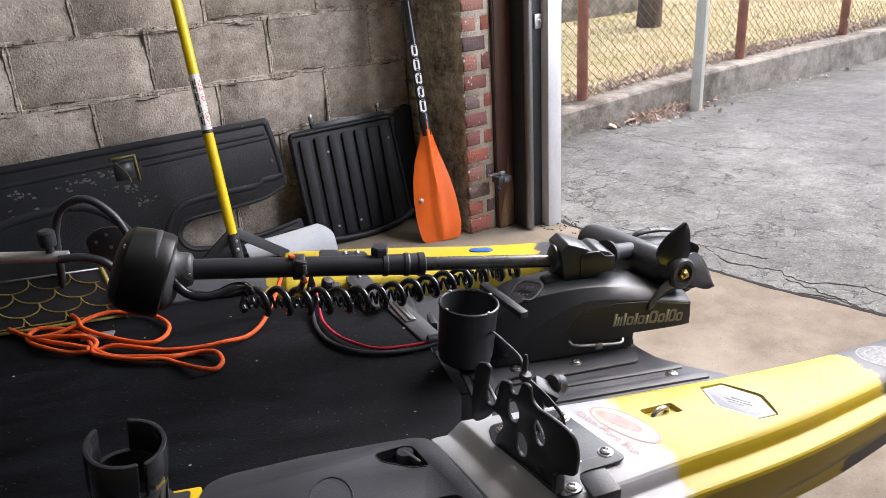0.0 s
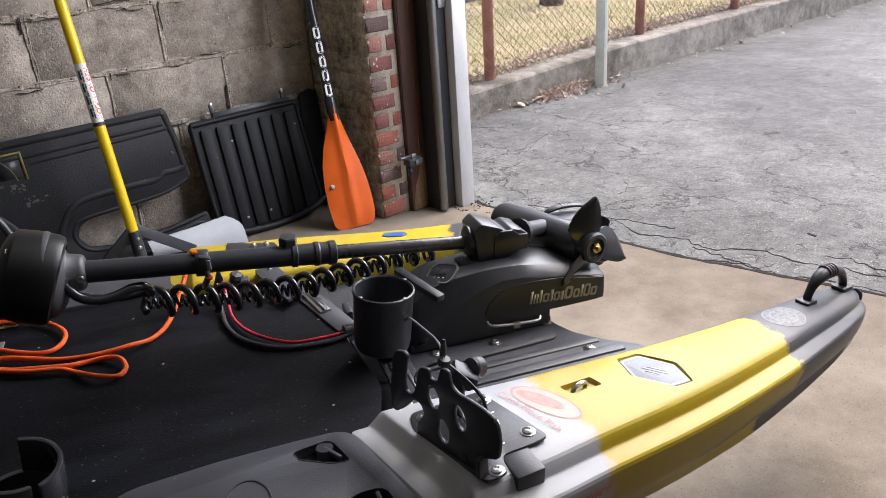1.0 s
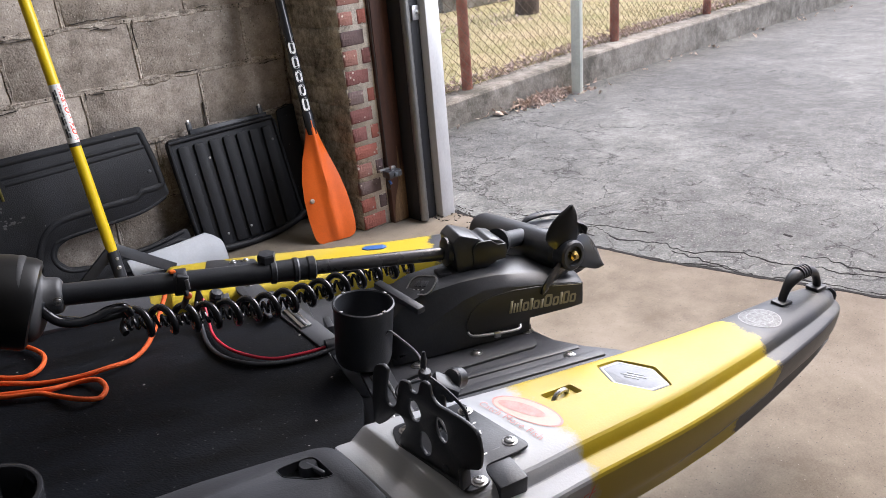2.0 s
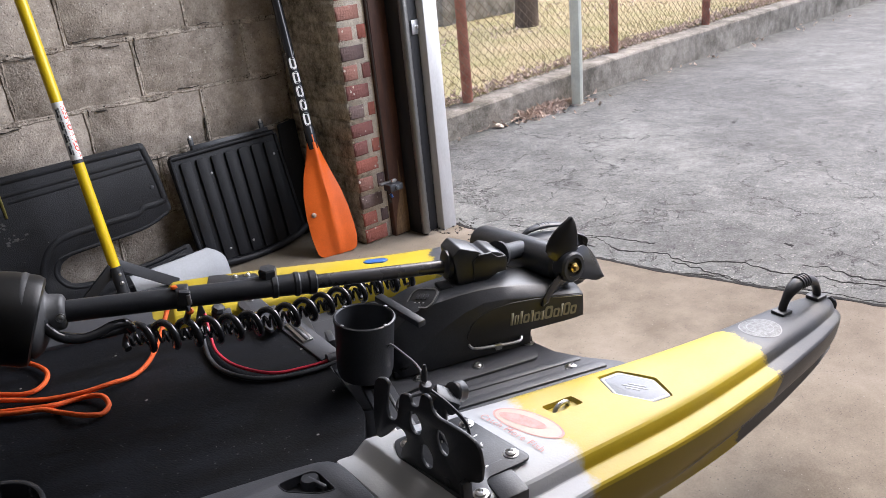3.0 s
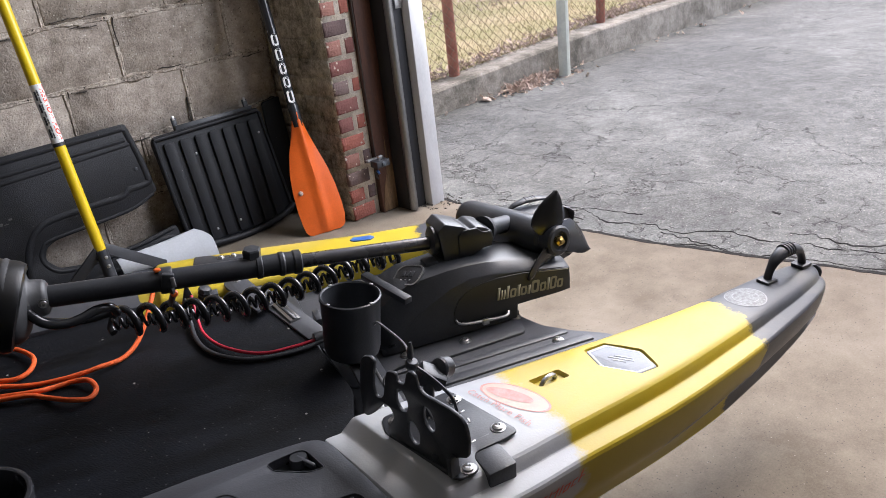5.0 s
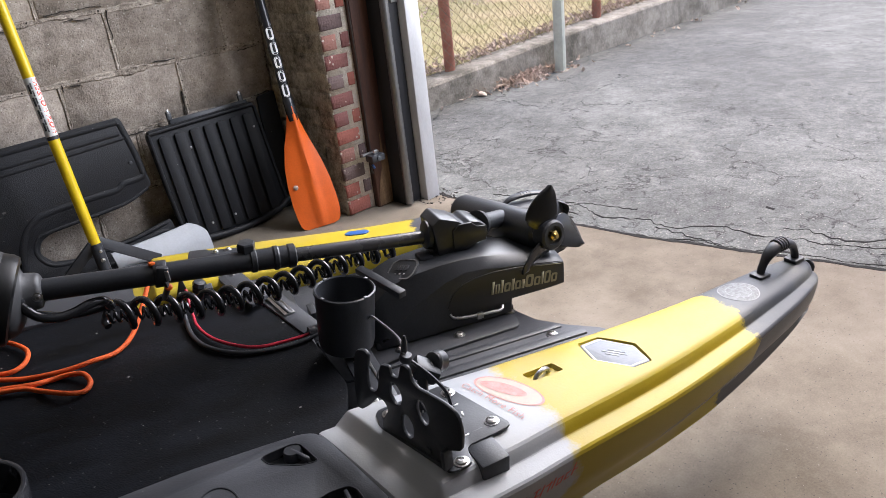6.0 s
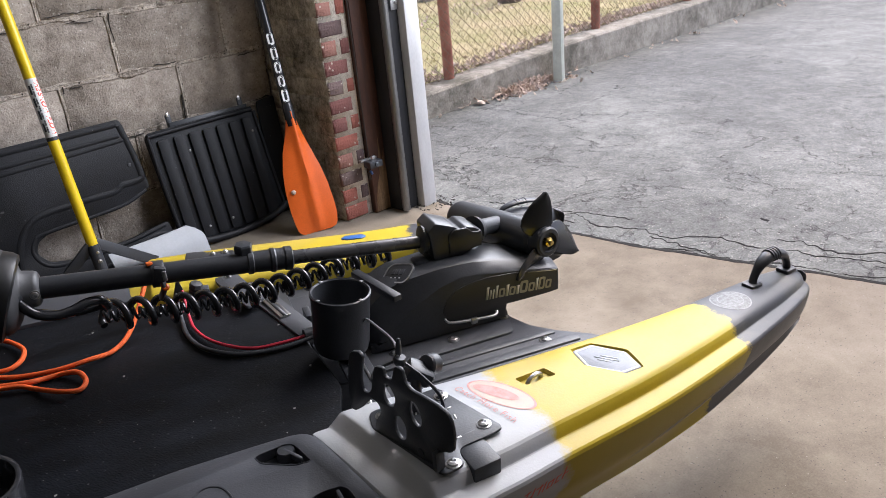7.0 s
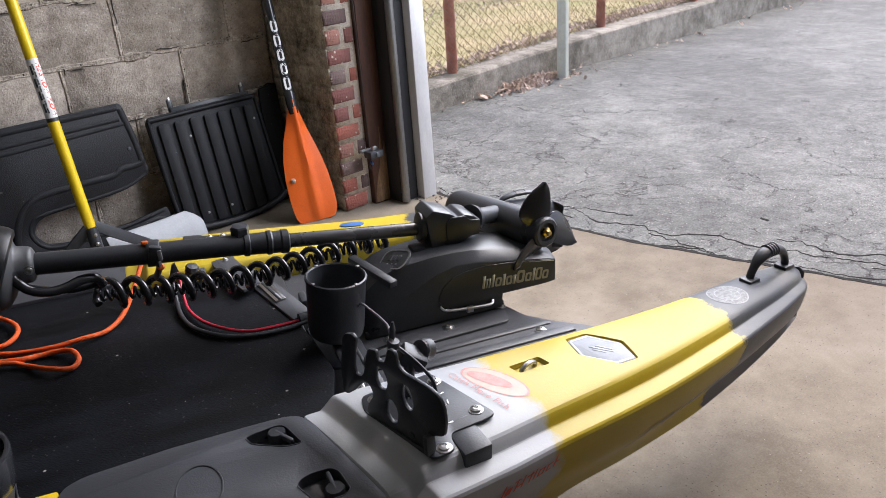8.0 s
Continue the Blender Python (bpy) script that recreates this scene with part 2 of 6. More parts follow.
M_LEAF = mat("dead_leaf", (0.84, 0.66, 0.53), 0.85, var=0.25, scale=20, fine=90, bump=0.2, second=(0.86, 0.72, 0.61))
M_BARK = mat("bark", (0.17, 0.13, 0.10), 0.95, var=0.4, scale=8, fine=60, bump=0.8, stretch=(3, 3, 0.7))
M_TREELEAF = mat("tree_leaf", (0.07, 0.11, 0.03), 0.7, var=0.4, scale=6, fine=60, bump=0)
M_ROOF = mat("roof_shingle", (0.09, 0.085, 0.08), 0.9, var=0.3, scale=5, fine=40, bump=0.4)
M_GLASS = mat("window_glass", (0.05, 0.06, 0.07), 0.06, var=0.05, scale=3, fine=20, bump=0, spec=0.8)



def specks(m, scale, size, colour, amount):
    """Scattered specks of another colour: dust, grit, and pits with their shade painted in."""
    n, k = m.node_tree.nodes, m.node_tree.links
    base = n["Principled BSDF"].inputs["Base Color"]
    old = base.links[0].from_socket
    geo = n.new("ShaderNodeNewGeometry")
    vo = n.new("ShaderNodeTexVoronoi")
    vo.inputs["Scale"].default_value = scale
    k.new(geo.outputs["Position"], vo.inputs["Vector"])
    sep = n.new("ShaderNodeSeparateXYZ")
    k.new(vo.outputs["Color"], sep.inputs[0])
    lim = n.new("ShaderNodeMath")
    lim.operation = "MULTIPLY"
    lim.inputs[1].default_value = size
    k.new(sep.outputs["Y"], lim.inputs[0])
    less = n.new("ShaderNodeMath")
    less.operation = "LESS_THAN"
    k.new(vo.outputs["Distance"], less.inputs[0])
    k.new(lim.outputs[0], less.inputs[1])
    few = n.new("ShaderNodeMath")
    few.operation = "LESS_THAN"
    few.inputs[1].default_value = amount
    k.new(sep.outputs["X"], few.inputs[0])
    both = n.new("ShaderNodeMath")
    both.operation = "MULTIPLY"
    k.new(less.outputs[0], both.inputs[0])
    k.new(few.outputs[0], both.inputs[1])
    x = n.new("ShaderNodeMix")
    x.data_type = "RGBA"
    k.new(both.outputs[0], x.inputs["Factor"])
    k.new(old, x.inputs["A"])
    x.inputs["B"].default_value = (*colour, 1)
    k.new(x.outputs["Result"], base)


specks(M_MAT, 45, 0.13, (0.30, 0.29, 0.27), 0.22)
specks(M_MAT, 170, 0.30, (0.05, 0.05, 0.052), 0.16)
specks(M_RUST, 16, 0.42, (0.62, 0.56, 0.48), 0.10)
specks(M_LINER, 60, 0.12, (0.16, 0.16, 0.16), 0.14)
specks(M_BRICK, 75, 0.42, (0.50, 0.43, 0.37), 0.16)
# the dark specks put the shade of pits into block and mortar
specks(M_BLOCK, 47, 0.16, (0.11, 0.094, 0.078), 0.07)
specks(M_BLOCK, 190, 0.42, (0.17, 0.145, 0.122), 0.16)
specks(M_BLOCK, 130, 0.30, (0.58, 0.55, 0.50), 0.22)
specks(M_MORTAR, 90, 0.34, (0.05, 0.043, 0.036), 0.30)
specks(M_CONC, 23, 0.08, (0.05, 0.045, 0.04), 0.07)
specks(M_CONC, 210, 0.36, (0.085, 0.075, 0.062), 0.22)
specks(M_CONC, 170, 0.26, (0.24, 0.22, 0.19), 0.06)
specks(M_GREY, 60, 0.10, (0.22, 0.22, 0.22), 0.12)

# ---- mesh helpers ----
def mesh(name, bm, material, smooth=False):
    me = bpy.data.meshes.new(name)
    bm.normal_update()
    for e in bm.edges:
        e.smooth = len(e.link_faces) == 2 and e.calc_face_angle(0) < radians(50 if smooth else 31)
    bm.to_mesh(me)
    bm.free()
    me.materials.append(material)
    for p in me.polygons:
        p.use_smooth = True
    return me


def thing(name, label, category, m=None, group="", kind=""):
    ob = new(name)
    ob.empty_display_size = 0.05
    if m is not None:
        ob.matrix_world = m
    return tagged(ob, label, category, group, kind)


def part(name, bm, material, parent=None, label="", smooth=False, m=None):
    ob = new(name, mesh(name, bm, material, smooth) if isinstance(bm, bmesh.types.BMesh) else bm)
    ob.parent = parent
    if m is not None:
        ob.matrix_basis = m
    if label:
        ob["label"] = label
    return ob


def solo(name, bm, material, label, category, smooth=False, m=None, group="", kind=""):
    return tagged(part(name, bm, material, None, "", smooth, m), label, category, group, kind)


def bevel(bm, w, seg=2, angle=30):
    es = [e for e in bm.edges if len(e.link_faces) == 2 and e.calc_face_angle(0) > radians(angle)]
    if es and w:
        bmesh.ops.bevel(bm, geom=es, offset=w, segments=seg, profile=0.5, affect="EDGES", clamp_overlap=True)
    return bm


def box(x0, x1, y0, y1, z0, z1, b=0.0, seg=2, bm=None):
    own = bmesh.new()
    bmesh.ops.create_cube(own, size=1, matrix=Matrix.Translation(((x0 + x1) / 2, (y0 + y1) / 2, (z0 + z1) / 2)) @ Matrix.Diagonal((x1 - x0, y1 - y0, z1 - z0, 1)))
    bevel(own, b, seg)
    return join(bm, own)


def join(bm, own):
    if bm is None:
        return own
    me = bpy.data.meshes.new("tmp")
    own.to_mesh(me)
    own.free()
    bm.from_mesh(me)
    bpy.data.meshes.remove(me)
    return bm


def xf(bm, m):
    bmesh.ops.transform(bm, matrix=m, verts=bm.verts)
    return bm


def lathe(profile, seg=32, bm=None, m=None, cap=True):
    """Turned solid about z from (radius, height) pairs."""
    own = bmesh.new()
    rings = []
    for r, z in profile:
        rings.append([own.verts.new((r * math.cos(2 * math.pi * i / seg), r * math.sin(2 * math.pi * i / seg), z)) for i in range(seg)])
    for a, c in zip(rings, rings[1:]):
        for i in range(seg):
            own.faces.new((a[i], a[(i + 1) % seg], c[(i + 1) % seg], c[i]))
    if cap:
        own.faces.new(rings[0][::-1])
        own.faces.new(rings[-1])
    bmesh.ops.recalc_face_normals(own, faces=own.faces)
    if m is not None:
        xf(own, m)
    return join(bm, own)


def along(a, b):
    """A pose whose z runs from a to b."""
    a, b = Vector(a), Vector(b)
    return Matrix.Translation(a) @ (b - a).to_track_quat("Z", "Y").to_matrix().to_4x4()


def rod(a, b, r, seg=16, r2=None, bm=None, edge=0.0):
    l = (Vector(b) - Vector(a)).length
    r2 = r if r2 is None else r2
    prof = [(r - edge, 0), (r, edge), (r2, l - edge), (r2 - edge, l)] if edge else [(r, 0), (r2, l)]
    return lathe(prof, seg, bm, along(a, b))


def smooth_path(pts, n=8, closed=False):
    """Catmull-Rom through the points."""
    p = [Vector(q) for q in pts]
    out = []
    cnt = len(p) if closed else len(p) - 1
    for i in range(cnt):
        if closed:
            a, b, c, d = (p[(i + j) % len(p)] for j in (-1, 0, 1, 2))
        else:
            b, c = p[i], p[i + 1]
            a = p[i - 1] if i else b * 2 - c
            d = p[i + 2] if i + 2 < len(p) else c * 2 - b
        for j in range(n):
            t = j / n
            out.append(0.5 * ((2 * b) + (c - a) * t + (2 * a - 5 * b + 4 * c - d) * t * t + (3 * b - a - 3 * c + d) * t ** 3))
    if not closed:
        out.append(p[-1])
    return out


def tube(pts, r, seg=10, bm=None, closed=False, n=8, flat=1.0):
    """A round or flattened tube along a smooth path; r may vary along it."""
    path = smooth_path(pts, n, closed) if n > 1 else [Vector(q) for q in pts]
    own = bmesh.new()
    rings = []
    up = Vector((0, 0, 1))
    prev = None
    m = len(path)
    for i, p in enumerate(path):
        t = (path[(i + 1) % m] - path[i - 1]) if closed else (path[min(i + 1, m - 1)] - path[max(i - 1, 0)])
        t.normalize()
        if prev is None:
            side = t.cross(up) if abs(t.z) < 0.95 else t.cross(Vector((1, 0, 0)))
        else:
            side = prev - t * prev.dot(t)
        side.normalize()
        prev = side
        nor = side.cross(t)
        rr = r(i / (m - 1)) if callable(r) else r
        rings.append([own.verts.new(p + side * rr * math.cos(2 * math.pi * j / seg) + nor * rr * flat * math.sin(2 * math.pi * j / seg)) for j in range(seg)])
    for i in range(m if closed else m - 1):
        a, c = rings[i], rings[(i + 1) % m]
        for j in range(seg):
            own.faces.new((a[j], a[(j + 1) % seg], c[(j + 1) % seg], c[j]))
    if not closed:
        own.faces.new(rings[0][::-1])
        own.faces.new(rings[-1])
    bmesh.ops.recalc_face_normals(own, faces=own.faces)
    return join(bm, own)


def prism(poly, z0, z1, b=0.0, seg=2, bm=None, m=None, holes=()):
    """An outline in x and y, raised from z0 to z1, with holes through it."""
    own = bmesh.new()
    if holes:
        es = []
        for loop in (poly, *holes):
            vs = [own.verts.new((x, y, z0)) for x, y in loop]
            es += [own.edges.new((vs[i], vs[(i + 1) % len(vs)])) for i in range(len(vs))]
        bmesh.ops.triangle_fill(own, use_beauty=True, edges=es)
        bmesh.ops.dissolve_limit(own, angle_limit=0.01, verts=own.verts, edges=own.edges)
    else:
        own.faces.new([own.verts.new((x, y, z0)) for x, y in poly])
    bmesh.ops.recalc_face_normals(own, faces=own.faces)
    ext = bmesh.ops.extrude_face_region(own, geom=list(own.faces))
    bmesh.ops.translate(own, vec=(0, 0, z1 - z0), verts=[v for v in ext["geom"] if isinstance(v, bmesh.types.BMVert)])
    bmesh.ops.recalc_face_normals(own, faces=own.faces)
    bevel(own, b, seg)
    if m is not None:
        xf(own, m)
    return join(bm, own)


def rounded(poly, r, n=5):
    """The outline with its corners rounded."""
    out = []
    p = [Vector(q) for q in poly]
    for i in range(len(p)):
        a, b, c = p[i - 1], p[i], p[(i + 1) % len(p)]
        d = min(r, (a - b).length * 0.45, (c - b).length * 0.45)
        s, e = b + (a - b).normalized() * d, b + (c - b).normalized() * d
        for j in range(n + 1):
            t = j / n
            out.append(tuple(s * (1 - t) ** 2 + b * 2 * t * (1 - t) + e * t * t))
    return out


def circle(cx, cy, r, n=20, sy=1.0):
    return [(cx + r * math.cos(2 * math.pi * i / n), cy + r * sy * math.sin(2 * math.pi * i / n)) for i in range(n)]


def loft(rings, cap=True, bm=None, closed=True):
    own = bmesh.new()
    vs = [[own.verts.new(p) for p in ring] for ring in rings]
    for a, c in zip(vs, vs[1:]):
        k = len(a)
        for i in range(k if closed else k - 1):
            own.faces.new((a[i], a[(i + 1) % k], c[(i + 1) % k], c[i]))
    if cap and closed:
        own.faces.new(vs[0][::-1])
        own.faces.new(vs[-1])
    bmesh.ops.recalc_face_normals(own, faces=own.faces)
    return join(bm, own)


def words(text, size, depth, m, material, parent, name="lettering", shear=0.0, spacing=1.0, width=1.0, label="", bold=0.0):
    """Raised lettering in the built-in font, as a mesh."""
    cu = bpy.data.curves.new("words", "FONT")
    cu.body, cu.size, cu.extrude, cu.shear, cu.space_character, cu.offset = text, size, depth, shear, spacing, bold
    cu.align_x, cu.align_y, cu.resolution_u = "CENTER", "CENTER", 3
    tmp = bpy.data.objects.new("words", cu)
    me = bpy.data.meshes.new_from_object(tmp)
    bpy.data.objects.remove(tmp)
    bpy.data.curves.remove(cu)
    me.transform(Matrix.Diagonal((width, 1, 1, 1)))
    me.materials.clear()
    me.materials.append(material)
    return part(name, me, material, parent, label, m=m)


# ---- setting ----
def kerb_y(x):
    return 0.46 + 0.033 * x


def kerb_top(x):
    return 0.125 + 0.055 * min(1, max(0, (x - 1.6) / 1.4)) + 0.012 * max(0, x - 3)


def grid_sheet(x0, x1, nx, y0, y1, ny, height):
    bm = bmesh.new()
    vs = [[bm.verts.new((x0 + (x1 - x0) * i / nx, y0 + (y1 - y0) * j / ny, 0)) for i in range(nx + 1)] for j in range(ny + 1)]
    for row in vs:
        for v in row:
            v.co.z = height(v.co.x, v.co.y)
    for j in range(ny):
        for i in range(nx):
            bm.faces.new((vs[j][i], vs[j][i + 1], vs[j + 1][i + 1], vs[j + 1][i]))
    return bm


# ground: old asphalt that runs out to the horizon
g = grid_sheet(-400, 400, 2, -400, 400, 2, lambda x, y: -0.03)
solo("ground", g, M_ASPH, "weathered grey asphalt ground with fine cracks", "ground", kind="structure")

# driveway: the near asphalt, slightly uneven
road_z = lambda x, y: -0.010 + 0.004 * noise.noise(Vector((x * 0.9, y * 0.9, 0)))
g = grid_sheet(0.5, 14, 90, -8, 0.95, 60, road_z)
solo("road", g, M_ASPH, "cracked grey asphalt driveway outside the garage", "driveway", smooth=True, kind="structure")

# garage slab with its broken front edge
edge = [(0.74, 0.3), (0.72, -0.3), (0.70, -0.52), (0.715, -0.8), (0.745, -1.1), (0.79, -1.4), (0.86, -1.68), (0.95, -2.02), (1.1, -2.6), (1.35, -3.6), (1.9, -7.6)]
rag = []
for (xa, ya), (xb, yb) in zip(edge, edge[1:]):
    for j in range(14):
        t = j / 14
        rag.append((xa + (xb - xa) * t + random.uniform(-0.004, 0.004), ya + (yb - ya) * t))
slab = rag + [(1.9, -7.6), (-6, -7.6), (-6, 0.3)]
solo("floor", prism(slab, -0.1, 0.0), M_CONC, "stained bare concrete garage floor slab", "floor", kind="structure")
lip = bmesh.new()
gap = [(x - 0.003 + 0.004 * noise.noise(Vector((y * 9, 1, 0))), y) for x, y in rag] + [(x + 0.011 + 0.010 * noise.noise(Vector((y * 14, 5, 0))) + 0.022 * max(0, noise.noise(Vector((y * 41, 8, 0)))), y) for x, y in rag[::-1]]
solo("trim", prism(gap, -0.02, 0.001, bm=lip), mat("joint_dirt", (0.012, 0.011, 0.010), 0.95, var=0.5, scale=30, fine=150, bump=0.6), "dark dirt-filled joint between slab and asphalt", "joint", kind="structure")

# broken cracks in the asphalt beside the slab, running along it
splits = bmesh.new()
for off, lo, hi, seed in ((0.05, -3.4, -0.6, 1.0), (0.10, -3.2, -0.7, 21.0), (0.15, -3.0, -0.75, 4.0), (0.24, -2.4, -0.9, 7.5), (0.42, -2.9, -1.6, 12.0)):
    run = []
    for i in range(400):
        y = lo + (hi - lo) * i / 399
        x = float(np.interp(-y, [-p[1] for p in edge], [p[0] for p in edge])) + off + 0.09 * noise.noise(Vector((y * 2.1, seed, 0))) + 0.045 * noise.noise(Vector((y * 8, seed, 3))) + 0.018 * noise.noise(Vector((y * 34, seed, 5)))
        h0 = road_z(x, y) + 0.0012
        w = 0.0008 + 0.0085 * max(0.0, noise.noise(Vector((y * 7, seed, 9))) + 0.15)
        if noise.noise(Vector((y * 1.9, seed * 3, 1))) > -0.12:
            run.append([(x - w, y, h0), (x + w, y, h0), (x + w, y, h0 - 0.01), (x - w, y, h0 - 0.01)])
        elif len(run) > 3:
            loft(run, bm=splits)
            run = []
        else:
            run = []
    if len(run) > 3:
        loft(run, bm=splits)
solo("trim", splits, bpy.data.materials["joint_dirt"], "dark open cracks in the asphalt along the slab", "crack", kind="structure")

# kerb wall along the drive
rings = []
for i in range(121):
    x = 0.2 + i * 0.24
    y, z = kerb_y(x), kerb_top(x)
    w = lambda s: 0.006 * noise.noise(Vector((x * 3, s * 7, 2)))
    rings.append([(x, y + w(1), -0.05), (x, y + 0.004 + w(2), z * 0.5), (x, y + 0.010 + w(3), z - 0.012), (x, y + 0.022, z + w(4)), (x, y + 0.12, z + 0.004 + w(5)), (x, y + 0.2, z + w(6)), (x, y + 0.2, -0.05)])
solo("kerb", loft(rings), M_KERB, "low weathered concrete kerb wall beside the drive", "kerb", kind="structure")

# lawn behind the kerb
g = grid_sheet(-30, 80, 110, 0, 1, 40, lambda x, y: 0)
for v in g.verts:
    s = v.co.y
    d = 0.19 + 60 * s ** 2.2
    v.co.y = kerb_y(max(v.co.x, 0)) + d
    v.co.z = kerb_top(max(0.2, min(v.co.x, 12))) - 0.012 + 0.02 * min(d, 25) + 0.012 * noise.noise(Vector((v.co.x * 2, v.co.y * 2, 0)))
solo("lawn", g, M_GRASS, "dry yellow winter lawn with fallen leaves", "lawn", smooth=True, kind="structure")

# block wall: mortar bed with proud blocks
wall_n = solo("wall_north", box(-5.6, 0.36, 0.004, 0.2, -0.05, 2.5), M_MORTAR, "grey concrete block wall with rough mortar joints", "wall", kind="structure")
# pier and front wall
wall_e = solo("wall_east", box(0.362, 0.60, -0.4010, 0.2, -0.05, 2.5), M_MORTARLIGHT, "brick pier at the side of the garage door", "wall", kind="structure")
part("soot_coat", box(0.3578, 0.3619, -0.398, 0.004, 0.0, 2.49), M_BRICKROOM, wall_e, "sooty mortar on the room side")
solo("wall_east_beam", box(0.30, 0.60, -2.72, -0.396, 2.2, 2.5), M_DARKWOOD, "dark timber header over the garage door", "wall", kind="structure")
# unseen wall, its near end set to cut the light on the floor
solo("wall_east_end", box(0.36, 0.60, -7.5, -2.72, -0.05, 2.5), M_BLOCK, "unseen block wall that narrows the door's light", "wall", kind="structure")
solo("wall_south", box(-5.6, 0.60, -7.7, -7.5, -0.05, 2.5), M_BLOCK, "plain grey block wall of the garage", "wall", kind="structure")
solo("wall_west", box(-5.8, -5.6, -7.7, 0.2, -0.05, 2.5), M_BLOCK, "plain grey block wall of the garage", "wall", kind="structure")
solo("ceiling", box(-5.8, 0.62, -7.7, 0.2, 2.5, 2.6), M_PLASTER, "plain pale garage ceiling boards", "ceiling", kind="structure")

# door frame: timber jamb, dark stop, white outer trim
jamb = thing("door_frame", "red-brown timber garage door frame with white outer trim", "door frame", kind="structure")
part("jamb", box(0.478, 0.553, -0.428, -0.396, 0.0, 2.2, 0.004), M_WOOD, jamb, "stained red-brown timber jamb")
part("stop", box(0.553, 0.634, -0.50, -0.396, 0.0, 2.2, 0.003), mat("black_seal", (0.022, 0.023, 0.027), 0.6, var=0.2, scale=4, fine=120, bump=0.2, stretch=(4, 4, 0.6)), jamb, "dark weathered timber stop")
part("outer_trim", box(0.636, 0.70, -0.536, -0.38, -0.004, 2.2, 0.004), M_TRIM, jamb, "white painted outer trim board")


# ---- kayak ----
KAYAK = pose(-0.5515, -1.5155, 0, 0, 0, -21.5)
kayak = thing("fishing_kayak", "yellow, white and dark grey twin-hulled fishing kayak on the concrete floor", "kayak", KAYAK)


def hull_mat(name, white_end, yellow_end, side):
    m = mat(name, (0.8, 0.56, 0.01), 0.42, var=0.05, scale=9, fine=260, bump=0.10, depth=0.002, spec=0.35)
    n, k = m.node_tree.nodes, m.node_tree.links
    tc = n.new("ShaderNodeTexCoord")
    sep = n.new("ShaderNodeSeparateXYZ")
    k.new(tc.outputs["Object"], sep.inputs[0])
    nz = n.new("ShaderNodeTexNoise")
    nz.inputs["Scale"].default_value, nz.inputs["Detail"].default_value, nz.inputs["Roughness"].default_value = 24, 7, 0.75
    k.new(tc.outputs["Object"], nz.inputs["Vector"])
    ma = n.new("ShaderNodeMath")
    ma.operation = "MULTIPLY_ADD"
    ma.inputs[1].default_value, ma.inputs[2].default_value = 0.085, -0.0425
    k.new(nz.outputs[0], ma.inputs[0])
    sk = n.new("ShaderNodeMath")
    sk.operation = "MULTIPLY_ADD"
    sk.inputs[1].default_value = -0.18 * side
    k.new(sep.outputs["Y"], sk.inputs[0])
    k.new(sep.outputs["X"], sk.inputs[2])
    ad = n.new("ShaderNodeMath")
    k.new(sk.outputs[0], ad.inputs[0])
    k.new(ma.outputs[0], ad.inputs[1])
    base = n["Principled BSDF"].inputs["Base Color"]
    old = base.links[0].from_socket

    def edge(at, soft):
        r = n.new("ShaderNodeMapRange")
        r.inputs["From Min"].default_value, r.inputs["From Max"].default_value = at - soft, at + soft
        k.new(ad.outputs[0], r.inputs["Value"])
        return r.outputs[0]

    def blend(fac, a, b):
        x = n.new("ShaderNodeMix")
        x.data_type = "RGBA"
        k.new(fac, x.inputs["Factor"])
        for sock, val in (("A", a), ("B", b)):
            if isinstance(val, tuple):
                x.inputs[sock].default_value = val
            else:
                k.new(val, x.inputs[sock])
        return x.outputs["Result"]

    c = blend(edge(white_end, 0.011), (0.405, 0.423, 0.450, 1), (0.432, 0.327, 0.022, 1))
    c = blend(edge(yellow_end, 0.005), c, (0.046, 0.050, 0.059, 1))
    # scuffs and dust
    du = n.new("ShaderNodeTexNoise")
    du.inputs["Scale"].default_value, du.inputs["Detail"].default_value = 5, 8
    k.new(tc.outputs["Object"], du.inputs["Vector"])
    dr = n.new("ShaderNodeMapRange")
    dr.inputs["From Min"].default_value, dr.inputs["From Max"].default_value, dr.inputs["To Max"].default_value = 0.52, 0.8, 0.35
    k.new(du.outputs[0], dr.inputs["Value"])
    c = blend(dr.outputs[0], c, (0.36, 0.33, 0.22, 1))
    k.new(c, base)
    return m


M_HULL = hull_mat("hull_plastic_near", 0.285 - 0.18 * 0.38, 0.722 - 0.18 * 0.34, -1)
M_HULL_FAR = hull_mat("hull_plastic_far", -0.42 - 0.068, 0.306, 1)


def outer(u):
    """Half-breadth of the deck's outer edge."""
    pts = [(-2.6, 0.33), (-2.2, 0.46), (-1.5, 0.55), (-0.1, 0.548), (0.05, 0.532), (0.2, 0.512), (0.3, 0.493), (0.454, 0.460), (0.582, 0.430), (0.734, 0.388), (0.88, 0.340), (0.95, 0.312), (1.0, 0.285), (1.015, 0.272)]
    return float(np.interp(u, [p[0] for p in pts], [p[1] for p in pts]))


def deck_z(u):
    return float(np.interp(u, [-2.6, -0.032, -0.024, 0.005, 0.009, 0.028, 0.033, 0.12, 0.5, 0.8, 0.95, 1.015], [0.31, 0.312, 0.3305, 0.3305, 0.3325, 0.3505, 0.352, 0.350, 0.337, 0.34, 0.338, 0.325]))


